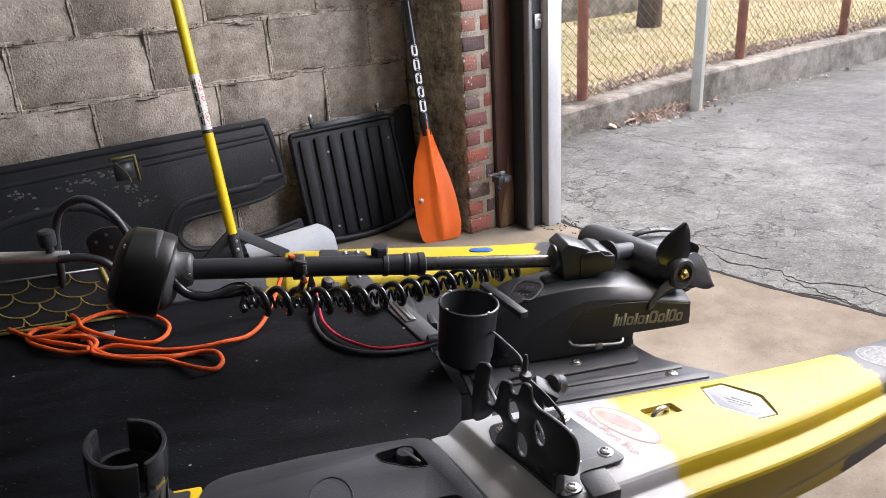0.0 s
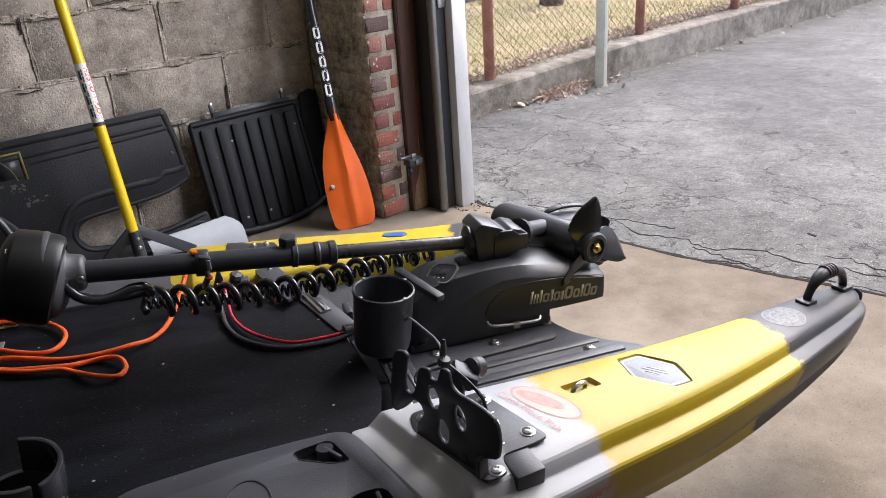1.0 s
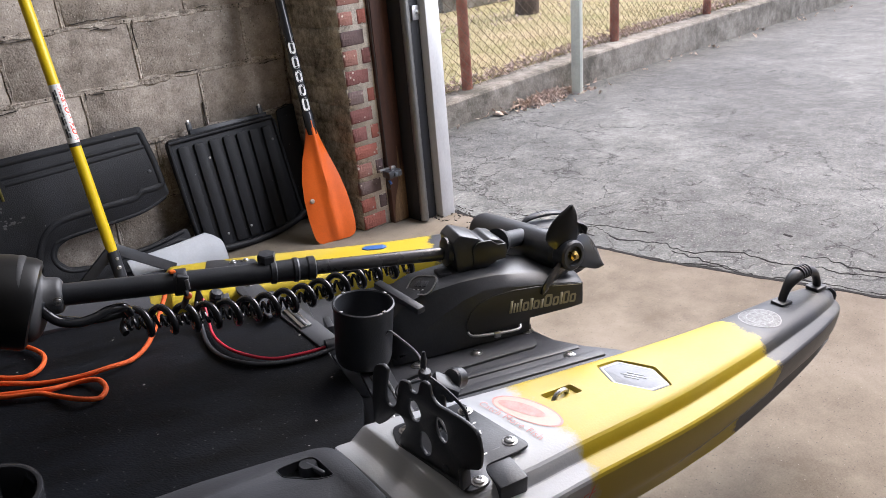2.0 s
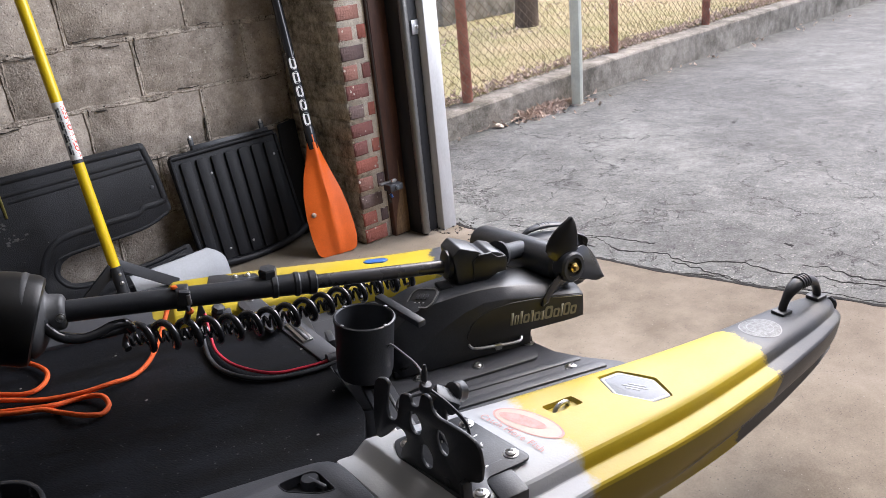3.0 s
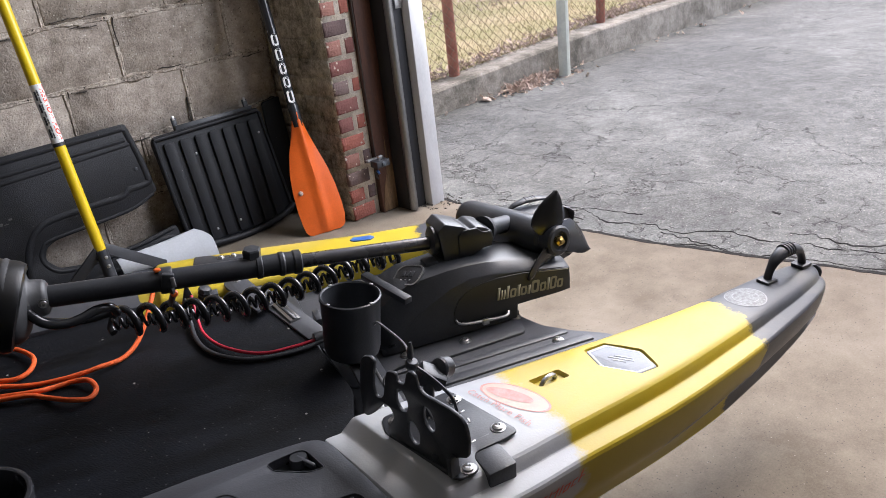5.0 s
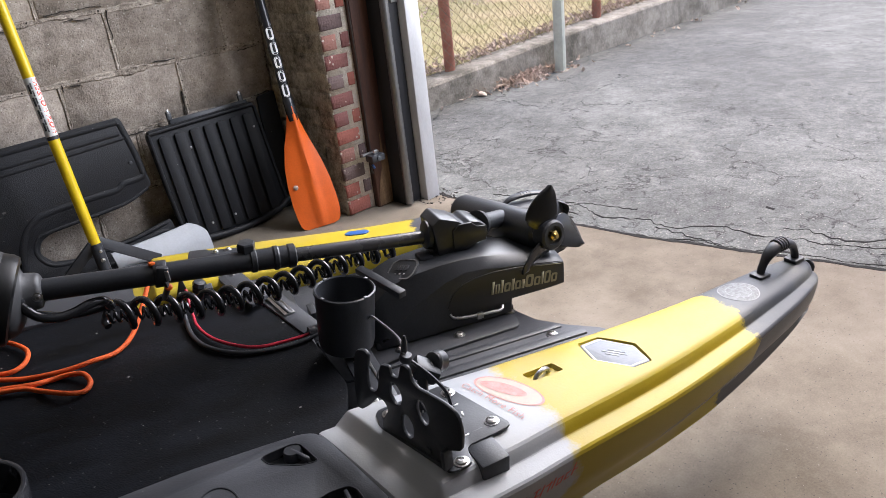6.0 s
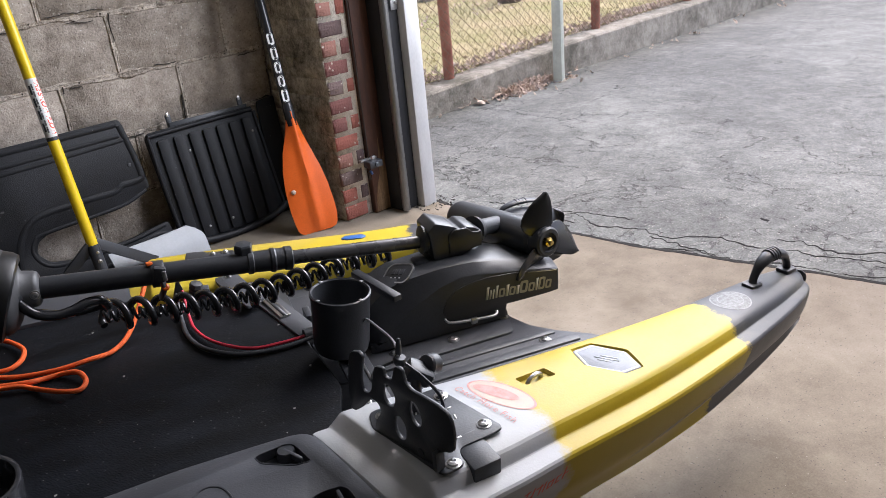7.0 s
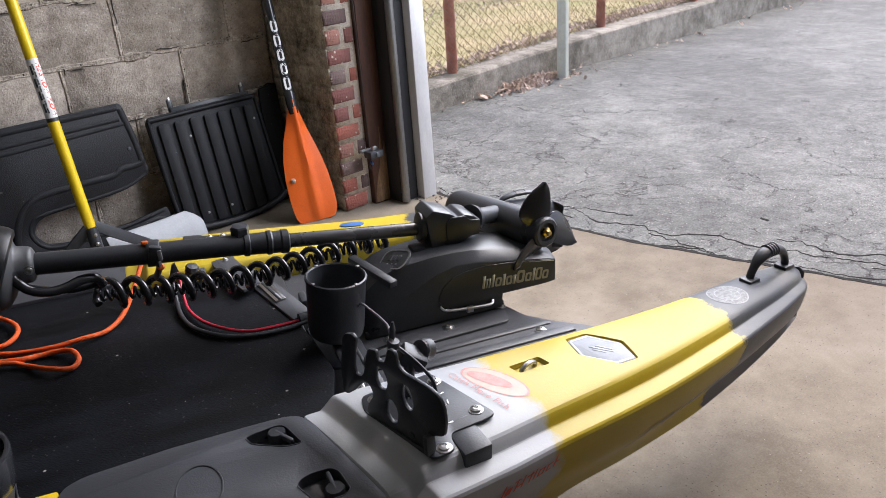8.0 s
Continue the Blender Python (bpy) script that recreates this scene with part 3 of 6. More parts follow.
def inner(u):
    """Half-breadth of the deck's inner edge."""
    pts = [(-2.6, 0.262), (-0.3, 0.29), (-0.1, 0.300), (0.25, 0.296), (0.45, 0.285), (0.68, 0.276), (0.78, 0.262), (0.9, 0.245), (1.015, 0.243)]
    return float(np.interp(u, [p[0] for p in pts], [p[1] for p in pts]))


def step_skew(u):
    """How far the step across the deck runs aslant."""
    return 0.326 * float(np.interp(u, [-0.3, -0.1, 0.06, 0.30], [0.0, 1.0, 1.0, 0.0]))


def pontoon(side, shift):
    rings = []
    for u in [-2.6, -2.4, -2.0, -1.4, -0.8, -0.4, -0.1, -0.034, -0.031, -0.025, -0.021, 0.002, 0.005, 0.008, 0.011, 0.025, 0.028, 0.031, 0.036, 0.07, 0.10, 0.14, 0.2, 0.25, 0.3, 0.35, 0.4, 0.46, 0.52, 0.58, 0.64, 0.7, 0.75, 0.8, 0.84, 0.88, 0.91, 0.94, 0.965, 0.99, 1.005, 1.015]:
        e = outer(u)
        tip = max(0.0, (u - 0.50) / 0.515)
        i = inner(u)
        rise = min(1.0, max(0.0, (u - 0.12) / 0.33))
        zb = 0.080 * rise * rise * (3 - 2 * rise) + float(np.interp(u, [0.5, 0.7, 0.82, 0.9, 0.96, 0.99, 1.015], [0.0, 0.024, 0.052, 0.078, 0.103, 0.120, 0.128]))
        d = deck_z(u) + (0.022 * max(0.0, (u - 0.6) / 0.4) if side > 0 else 0.0)
        w = 1 - 0.55 * max(0, (tip - 0.3) / 0.7) ** 1.6
        end = max(0, (u - 0.955) / 0.06)
        e -= 0.020 * end ** 2
        i += 0.026 * end ** 2
        d -= 0.010 * end ** 3
        h = 1 - 0.35 * tip
        s = [(i, d - 0.045), (i, d - 0.012), (i + 0.008, d - 0.001), (i * 0.7 + e * 0.3, d + 0.003), (i * 0.35 + e * 0.65, d + 0.003), (e - 0.024, d + 0.001), (e - 0.008, d - 0.004), (e - 0.003, d - 0.011 * h), (e + 0.001 * w, d - 0.021 * h), (e + 0.002 * w, d - 0.0255 * h), (e + 0.006 * w, d - 0.027 * h),
             (e + 0.027 * w, d - 0.030 * h), (e + 0.034 * w, d - 0.034 * h), (e + 0.037 * w, d - 0.044 * h), (e + 0.021 * w, d - 0.107 * h), (e - 0.004 * w, d - 0.142 * h), (e - 0.060 * w, zb + max(0.0, d - 0.145 * h - zb) * 0.42), ((i + e) / 2 + 0.018, zb + 0.004), ((i + e) / 2 - 0.02 * w, zb), (i + 0.03 * w, zb + (d - zb) * 0.3), (i + 0.004, zb + (d - zb) * 0.65)]
        k = step_skew(u) if side < 0 else 0.0
        rings.append([(u + shift + k * max(0.0, v - 0.311), side * v, z) for v, z in s])
    return loft(rings)


FAR = -0.265
for side, shift, m_h, lab in ((-1, 0.0, M_HULL, "moulded hull fading from white to yellow to dark grey"), (1, FAR, M_HULL_FAR, "moulded yellow hull with a dark grey bow")):
    h = part("hull", pontoon(side, shift), m_h, kayak, lab, smooth=True)
    md = h.modifiers.new("round", "SUBSURF")
    md.levels = md.render_levels = 1
    if side < 0:
        near_hull = h

# deck mat between the hulls, and the moulded floor below it
part("deck_floor", box(-2.45, 0.04, -0.30, 0.30, 0.22, 0.31, 0.006), M_BLACK, kayak)
part("deck_mat", prism(rounded([(-2.4, -0.333), (0.02, -0.333), (0.055, -0.2), (0.03, 0.0), (-0.04, 0.25), (-0.06, 0.345), (-2.4, 0.345)], 0.02), 0.313, 0.325, 0.003), M_MAT, kayak, "dusty black rubber deck mat")

# bow platform: a ribbed tray cut back in a curve at the front
plat = [(0.02, -0.306), (0.60, -0.292), (0.545, -0.211), (0.495, -0.168), (0.457, -0.122), (0.437, -0.067), (0.428, 0.0), (0.42, 0.1), (0.43, 0.2), (0.44, 0.29), (-0.06, 0.29), (0.03, 0.0)]
tray = part("bow_platform", prism(plat, 0.235, 0.288, 0.004), M_GREY, kayak, "dark grey textured bow platform")
for v0, v1, z1, u1 in ((-0.178, -0.160, 0.2915, 0.485), (-0.222, -0.198, 0.2925, 0.515), (-0.270, -0.246, 0.2945, 0.552), (-0.305, -0.286, 0.300, 0.585)):
    part("rib", box(0.20, u1, v0, v1, 0.282, z1, 0.004), M_GREY, tray)
part("step_panel", prism(rounded([(0.06, -0.148), (0.417, -0.136), (0.432, -0.06), (0.41, 0.24), (-0.03, 0.24), (0.045, 0.02)], 0.015), 0.286, 0.293, 0.0015), M_GREY, tray)


def bolt(u, v, z, parent, r=0.0085):
    b = part("bolt", lathe([(r * 1.35, 0), (r * 1.35, 0.0012), (r, 0.0016), (r * 0.95, 0.004), (r * 0.55, 0.0058), (r * 0.5, 0.0058), (r * 0.42, 0.0035), (0.0004, 0.0035)], 16, m=pose(u, v, z)), M_STEEL, parent, "stainless steel bolt", smooth=False)
    return b


for u, v, z in ((0.299, -0.108, 0.293), (0.422, -0.078, 0.293), (0.183, -0.097, 0.293), (0.455, -0.19, 0.288)):
    bolt(u, v, z, kayak)
# steel track on the back of the platform
part("track_plate", prism([(0.0215, 0.000), (0.060, 0.026), (0.020, 0.175), (-0.036, 0.338), (-0.082, 0.356)], 0.29, 0.330, 0.003), M_GREY, kayak, "dark plate under the gear track")
trk = part("gear_track", box(-0.0115, 0.0115, -0.05, 0.05, 0.330, 0.3345, 0.001), M_STEEL, kayak, "polished steel gear track")
trk.matrix_basis = pose(0.002, 0.136, 0, 0, 0, 13)
part("track_slot", box(-0.0045, 0.0045, -0.049, 0.049, 0.3346, 0.3350), M_BLACK, trk)
part("cleat", box(0.052, 0.066, 0.075, 0.125, 0.289, 0.326, 0.003), M_BLACK, kayak)
part("cleat", box(0.085, 0.098, 0.045, 0.085, 0.289, 0.302, 0.003), M_BLACK, kayak)

# near tank cover with its recessed knobs
COVER = [(-0.372, -0.362), (-0.362, -0.338), (-0.336, -0.3255), (-0.22, -0.3135), (-0.096, -0.311), (-0.050, -0.312), (-0.030, -0.319), (-0.016, -0.338), (0.0485, -0.562), (-0.372, -0.572)]
WELL_A = [(-0.114, -0.3399), (-0.1058, -0.3361), (-0.075, -0.3312), (-0.0634, -0.3303), (-0.0539, -0.3364), (-0.0476, -0.3535), (-0.0376, -0.3854), (-0.0428, -0.3876), (-0.0631, -0.3854), (-0.1069, -0.3587)]
WELL_B = [(-0.0625, -0.4765), (-0.0567, -0.4663), (-0.0397, -0.4594), (-0.0119, -0.4599), (-0.0025, -0.4707), (0.004, -0.5125), (-0.0068, -0.5215), (-0.0429, -0.5209)]
cover = part("tank_cover", prism(rounded(COVER, 0.016), 0.305, 0.336, 0.003, holes=(rounded(WELL_A, 0.003), rounded(WELL_B, 0.010))), M_GREY, kayak, "dark grey textured tank cover")
for well in (WELL_A, WELL_B):
    part("well_lip", tube([(x, y, 0.3360) for x, y in rounded(well, 0.008)], 0.0009, 6, closed=True, n=1), M_GREY, cover, "worn raised lip of the well")
part("ring_mark", tube([(-0.186 + 0.031 * math.cos(a / 20 * 2 * math.pi), -0.424 + 0.049 * math.sin(a / 20 * 2 * math.pi), 0.3360) for a in range(20)], 0.0016, 6, closed=True, n=2), M_BLACK, cover)
for ku, kv, ka in ((-0.0676, -0.3424, -59), (-0.0154, -0.4999, 94)):
    kn = part("knob", lathe([(0.0145, 0), (0.0145, 0.011), (0.0125, 0.0155), (0.0, 0.016)], 20), M_BLACK, cover, m=pose(ku, kv, 0.3195, 0, 0, ka), smooth=False)
    part("grip", box(-0.004, 0.036, -0.003, 0.003, 0.006, 0.0162, 0.002), M_GREY, kn, "worn grey lever of the knob")
part("well_floor", box(-0.125, 0.01, -0.535, -0.327, 0.300, 0.3195), M_BLACK, cover, "dark floor of the knob wells")
part("cover_edge", prism(rounded([(-0.37, -0.338), (-0.42, -0.338), (-0.42, -0.40), (-0.37, -0.40)], 0.006), 0.311, 0.333, 0.002), M_YEL, kayak, "yellow edge of a deck pad")
part("deck_pad", prism(rounded([(-0.385, -0.345), (-0.70, -0.345), (-0.70, -0.54), (-0.385, -0.54)], 0.006), 0.311, 0.335, 0.002), M_BLACK, kayak, "black foam deck pad")
# far tank cover
part("tank_cover", prism(rounded([(-1.0, 0.352), (-0.27, 0.345), (-0.25, 0.50), (-1.0, 0.53)], 0.03), 0.30, 0.332, 0.004), M_GREY, kayak, "dark grey textured tank cover")
part("tank_cover", prism(rounded([(-1.62, 0.352), (-1.01, 0.352), (-1.01, 0.53), (-1.62, 0.53)], 0.03), 0.30, 0.332, 0.004), M_GREY, kayak, "dark grey textured tank cover")
part("tank_cover", prism(rounded([(-1.62, -0.54), (-0.72, -0.54), (-0.72, -0.345), (-1.62, -0.345)], 0.03), 0.30, 0.334, 0.004), M_GREY, kayak, "dark grey textured tank cover")

# recessed eye, six-sided badge, stickers
hexa = [(0.4395, -0.3174), (0.4785, -0.3145), (0.5185, -0.364), (0.515, -0.416), (0.4794, -0.418), (0.436, -0.3711)]
hc = (sum(p[0] for p in hexa) / 6, sum(p[1] for p in hexa) / 6)
grow = lambda s: [(hc[0] + (x - hc[0]) * s, hc[1] + (y - hc[1]) * s) for x, y in hexa]
badge = part("badge", prism(rounded(grow(0.985), 0.004), 0.330, 0.3372, 0.0004), M_SILVER, kayak, "silver six-sided badge set into the deck")
part("badge_line", prism(rounded(grow(0.93), 0.004), 0.3372, 0.3375, holes=(rounded(grow(0.87), 0.004),)), M_WLETTER, badge, "pale line round the badge")
for q, (l, o) in enumerate(((0.030, 0.010), (0.044, 0.0), (0.024, -0.010))):
    part("badge_mark", box(-l / 2, l / 2, -0.002, 0.002, 0.3372, 0.3375), M_PALEBLUE, badge, m=pose(hc[0] + 0.6 * o, hc[1] + 0.3 * o, 0, 0, 0, -48))
part("badge", prism(rounded([(0.209, 0.396), (0.222, 0.408), (0.262, 0.397), (0.270, 0.381), (0.256, 0.372), (0.220, 0.383)], 0.004), 0.338, 0.3432, 0.001), M_BLUE, kayak, "blue six-sided badge")
pocket = part("eye_pocket", prism(rounded([(0.316, -0.358), (0.365, -0.351), (0.372, -0.374), (0.324, -0.378)], 0.004), 0.325, 0.3372), M_HULL, kayak, "moulded pocket for the eye strap")
part("eye_strap", tube([(0.323, -0.376, 0.335), (0.324, -0.375, 0.342), (0.332, -0.371, 0.3485), (0.345, -0.366, 0.3495), (0.355, -0.360, 0.343), (0.357, -0.359, 0.335)], 0.0040, 8, n=4), M_STEEL, pocket, "polished steel eye strap")

# cut the badge's seat and the strap's pocket into the deck
def carve(ob, cutters):
    """Take the cutters' shapes out of a mesh for good."""
    temps = []
    own = bmesh.new()
    own.from_mesh(ob.data)
    if own.calc_volume(signed=True) < 0:
        bmesh.ops.reverse_faces(own, faces=own.faces)
        own.to_mesh(ob.data)
    own.free()
    for bm in cutters:
        if bm.calc_volume(signed=True) < 0:
            bmesh.ops.reverse_faces(bm, faces=bm.faces)
        me = bpy.data.meshes.new("cut")
        bm.to_mesh(me)
        bm.free()
        c = bpy.data.objects.new("cut", me)
        bpy.context.scene.collection.objects.link(c)
        c.matrix_world = ob.matrix_world
        c.parent, c.matrix_parent_inverse = ob.parent, Matrix()
        c.matrix_basis = Matrix()
        temps.append(c)
        m = ob.modifiers.new("cut", "BOOLEAN")
        m.operation, m.solver, m.object = "DIFFERENCE", "EXACT", c
    bpy.context.view_layer.update()
    me = bpy.data.meshes.new_from_object(ob.evaluated_get(bpy.context.evaluated_depsgraph_get()))
    ob.modifiers.clear()
    bm = bmesh.new()
    bm.from_mesh(me)
    for e in bm.edges:
        e.smooth = len(e.link_faces) == 2 and e.calc_face_angle(0) < radians(17)
    bm.to_mesh(me)
    bm.free()
    for p in me.polygons:
        p.use_smooth = True
    ob.data = me
    for c in temps:
        bpy.data.objects.remove(c)


def flared(poly, z0, z1, grow_by):
    cx, cy = sum(p[0] for p in poly) / len(poly), sum(p[1] for p in poly) / len(poly)
    return loft([[(cx + (x - cx) * g, cy + (y - cy) * g, z) for x, y in poly] for z, g in ((z0, 1.0), (z1, grow_by))])


carve(near_hull, [flared(rounded(grow(1.0), 0.004), 0.3345, 0.352, 1.22), flared(rounded([(0.315, -0.358), (0.365, -0.351), (0.372, -0.374), (0.323, -0.379)], 0.004), 0.332, 0.353, 1.30)])

# bow carry handles
def handle(u, v, z, rz, parent, tall=1.0, long=1.0):
    m = pose(u, v, z, 0, 0, rz) @ Matrix.Diagonal((long, 1, tall, 1))
    hd = part("carry_handle", tube([(-0.062, 0, 0.0), (-0.056, 0, 0.020), (-0.036, 0, 0.044), (0.0, 0, 0.055), (0.038, 0, 0.045), (0.058, 0, 0.022), (0.062, 0, 0.0)], lambda t: 0.0085 + 0.0055 * math.exp(-((t - 0.5) / 0.22) ** 4), 10, flat=0.85), M_BLACK, parent, "black rubber carry handle", m=m, smooth=True)
    for x in (-0.062, 0.060):
        part("handle_base", prism(rounded([(x - 0.018, -0.014), (x + 0.018, -0.014), (x + 0.018, 0.014), (x - 0.018, 0.014)], 0.005), -0.002, 0.007, 0.002), M_BLACK, hd)
    for x in (-0.012, -0.004, 0.004, 0.012):
        part("rib", lathe([(0.0148, -0.0015), (0.0152, 0), (0.0148, 0.0015)], 12), M_BLACK, hd, m=pose(x, 0, 0.0545, 0, 90, 0))
    return hd


handle(0.904, -0.280, 0.341, 10, kayak, 0.92, 0.83)
handle(0.655, 0.300, 0.349, -3, kayak, 0.45)

from mathutils.bvhtree import BVHTree

# printed marks that follow the curve of the deck
tree = BVHTree.FromPolygons([v.co.copy() for v in near_hull.data.vertices], [tuple(p.vertices) for p in near_hull.data.polygons])


def drape(verts, lift):
    for v in verts:
        hit = tree.ray_cast(Vector((v.co.x, v.co.y, 0.6)), Vector((0, 0, -1)))[0]
        if hit is not None:
            v.co.z = hit.z + lift


def print_disc(m, rx, ry, inner, lift):
    """A thin printed oval, or a ring where inner is above nought."""
    bm = loft([[m @ Vector((rx * s * math.cos(q), ry * s * math.sin(q), 0)) for q in [2 * math.pi * j / 36 for j in range(36)]] for s in [inner + (1 - inner) * i / 5 for i in range(6)]], cap=False)
    drape(bm.verts, lift)
    bm.normal_update()
    if sum(f.normal.z for f in bm.faces) < 0:
        bmesh.ops.reverse_faces(bm, faces=bm.faces)
    return bm


M_SEALINE = mat("seal_line", (0.27, 0.275, 0.285), 0.5, var=0.3, scale=120, fine=400, bump=0)
SEAL = pose(0.779, -0.316, 0, 0, 0, -40)
M_SEAL = mat("seal_print", (0.16, 0.165, 0.175), 0.5, var=0.5, scale=150, fine=400, bump=0, second=(0.36, 0.37, 0.38))
seal = part("seal", print_disc(SEAL, 0.037, 0.034, 0.02, 0.0004), M_SEAL, kayak, "pale round printed seal")
part("seal_ring", print_disc(SEAL, 0.0375, 0.0345, 0.94, 0.0006), M_SEALINE, seal)
part("seal_ring", print_disc(SEAL, 0.024, 0.022, 0.94, 0.0006), M_SEALINE, seal)
STICK = pose(0.2715, -0.386, 0, 0, 0, -59)
stick = part("sticker", print_disc(STICK, 0.0615, 0.0245, 0.02, 0.0003), mat("worn_sticker", (0.52, 0.42, 0.38), 0.5, var=0.1, scale=60, fine=300, bump=0, second=(0.56, 0.47, 0.36)), kayak, "faded red oval sticker")
part("sticker_ring", print_disc(STICK, 0.064, 0.027, 0.93, 0.0005), M_FADED, stick, "faded red ring")
part("sticker_band", print_disc(STICK @ pose(-0.010, 0, 0, 0, 0, 4), 0.042, 0.0125, 0.02, 0.0006), M_FADED, stick, "faded red middle band")
slog = words("Catch More Fish", 0.0178, 0.0, pose(0.2375, -0.399, 0, 0, 0, -69), M_FADED, kayak, "slogan", spacing=1.1, label="faded red slogan lettering")
slog.data.transform(slog.matrix_basis)
slog.matrix_basis = Matrix()
drape(slog.data.vertices, 0.0014)


def letter_bars(spec, height, m, material, parent, name, shear=0.0, label=""):
    """A maker's mark reduced to plain bars and hollow blocks: (start, width, height) of each, along x."""
    mark = part(name, box(-0.0001, 0.0001, -0.0001, 0.0001, -0.0002, 0.0), material, parent, label, m=m)
    for x, w, hh in spec:
        hgt = hh * height
        quad = [(x, 0), (x + w, 0), (x + w, hgt), (x, hgt)]
        if w > 0.4 * height:
            t = min(w, hgt) * 0.30
            hole = [(x + t, t), (x + w - t, t), (x + w - t, hgt - t), (x + t, hgt - t)]
            own = prism(rounded(quad, w * 0.3, 3), 0, 0.0003, holes=(rounded(hole, w * 0.2, 3),))
        else:
            own = prism(quad, 0, 0.0003)
        for v in own.verts:
            v.co.x += shear * v.co.y
        part("mark_bar", own, material, mark)
    return mark


def side_print(polys, name, material, label):
    """Flat outlines in x (along the hull) and z, laid onto the outer side of the hull, one mesh a stroke under one mark."""
    mark = None
    for poly in polys:
        bm = bmesh.new()
        vs = []
        for x, z in poly:
            at_ = tree.ray_cast(Vector((x, -0.9, z)), Vector((0, 1, 0)))[0]
            vs.append(bm.verts.new((x, (at_.y if at_ is not None else -0.5) - 0.0022, z)))
        bm.faces.new(vs)
        bm.normal_update()
        if bm.faces[:][0].normal.y > 0:
            bmesh.ops.reverse_faces(bm, faces=bm.faces)
        if mark is None:
            mark = part(name, bm, material, kayak, label)
        else:
            part("mark_bar", bm, material, mark)


def stroke(x, z, w, h, lean, x0, z0, tilt):
    """One leaning bar of a mark whose line starts at (x0, z0) and climbs by tilt."""
    out_ = [(x, z), (x + w, z), (x + w + lean * h, z + h), (x + lean * h, z + h)]
    return [(x0 + a - tilt * b, z0 + b + tilt * a) for a, b in out_]


red_bars = []
for x, w, h in ((0.000, 0.003, 0.95), (0.006, 0.010, 0.6), (0.022, 0.003, 0.95), (0.034, 0.003, 0.95), (0.048, 0.003, 0.85), (0.056, 0.003, 0.85), (0.064, 0.003, 0.6), (0.073, 0.003, 0.6), (0.080, 0.003, 0.6), (0.094, 0.003, 0.95)):
    red_bars.append(stroke(x, 0.0, w, h * 0.023, 0.45, 0.204, 0.2665, 0.075))
for x, w, z in ((0.027, 0.010, 0.006), (0.025, 0.012, 0.018), (0.046, 0.014, 0.014), (0.064, 0.010, 0.0), (0.069, 0.010, 0.011), (0.081, 0.009, 0.0), (0.086, 0.009, 0.011), (0.099, 0.008, 0.008)):
    red_bars.append(stroke(x, z, w, 0.0026, 0.45, 0.204, 0.2665, 0.075))
side_print(red_bars, "side_mark", M_REDLET, "red maker's mark as plain bars")
chine = lambda u: 0.2327 + 0.165 * (u - 0.467)
dark_bars = []
for i in range(12):
    u, d = 0.462 + 0.021 * i, 0.045 + 0.014 * ((i * 7) % 3)
    for a, b in ((0.0, 0.33), (0.33, 0.67), (0.67, 1.0)):
        za, zb = chine(u) - d + (d - 0.003) * a, chine(u) - d + (d - 0.003) * b
        dark_bars.append([(u + 0.06 * a, za), (u + 0.06 * a + 0.008, za), (u + 0.06 * b + 0.008, zb), (u + 0.06 * b, zb)])
side_print(dark_bars, "side_mark", M_BLACK, "thin dark slanted strokes low on the hull")

# ---- bracket plate and rod rest ----
rest = thing("rod_rest", "black metal rod rest bolted to the white deck", "rod holder", KAYAK)
part("base_plate", prism(rounded([(0.184, -0.330), (0.236, -0.472), (0.213, -0.479), (0.157, -0.486), (0.153, -0.522), (0.118, -0.528), (0.060, -0.382), (0.066, -0.342)], 0.012), 0.3515, 0.356, 0.0012), M_BLACK, rest, "black bolted base plate")
for u, v in ((0.181, -0.3565), (0.2115, -0.4535), (0.1385, -0.5135), (0.083, -0.361)):
    bolt(u, v, 0.356, rest)
for u, v, l, a in ((0.132, -0.378, 0.012, 70), (0.137, -0.392, 0.014, 100), (0.180, -0.391, 0.010, 20), (0.181, -0.416, 0.012, 80), (0.172, -0.424, 0.009, 40), (0.166, -0.464, 0.011, 10)):
    part("plate_mark", box(-l / 2, l / 2, -0.0014, 0.0014, 0, 0.0004), M_WLETTER, rest, "small worn white mark", m=pose(u, v, 0.356, 0, 0, a))
REST = pose(0.0646, -0.384, 0, 90, 0, -66.5)
out = [(0.002, 0.356), (0.118, 0.356), (0.131, 0.357), (0.1407, 0.358), (0.1462, 0.387), (0.1714, 0.398), (0.1762, 0.425), (0.1737, 0.4481), (0.1654, 0.4600), (0.1468, 0.465), (0.1195, 0.4665), (0.0983, 0.4665), (0.0865, 0.4742), (0.0845, 0.494), (0.0691, 0.494), (0.0585, 0.4660), (0.0423, 0.4650),
       (0.0435, 0.4800), (0.0226, 0.4760), (0.0140, 0.4489), (0.0069, 0.427), (-0.0025, 0.4181), (-0.0131, 0.4185), (-0.0159, 0.432), (-0.0097, 0.4587), (-0.0017, 0.4807), (-0.01, 0.487), (-0.0286, 0.481), (-0.0375, 0.467), (-0.0496, 0.413), (-0.0524, 0.3709), (-0.0413, 0.3697), (-0.0219, 0.3846), (0.0043, 0.4122), (0.0185, 0.4116), (0.0253, 0.398), (0.008, 0.374)]
HOLE_A = [(0.0394, 0.454), (0.0529, 0.4541), (0.0624, 0.4367), (0.055, 0.4191), (0.0421, 0.4163), (0.0331, 0.4305)]
HOLE_B = [(0.0551, 0.4038), (0.067, 0.4093), (0.0781, 0.3944), (0.0738, 0.3719), (0.0619, 0.366), (0.0501, 0.378)]
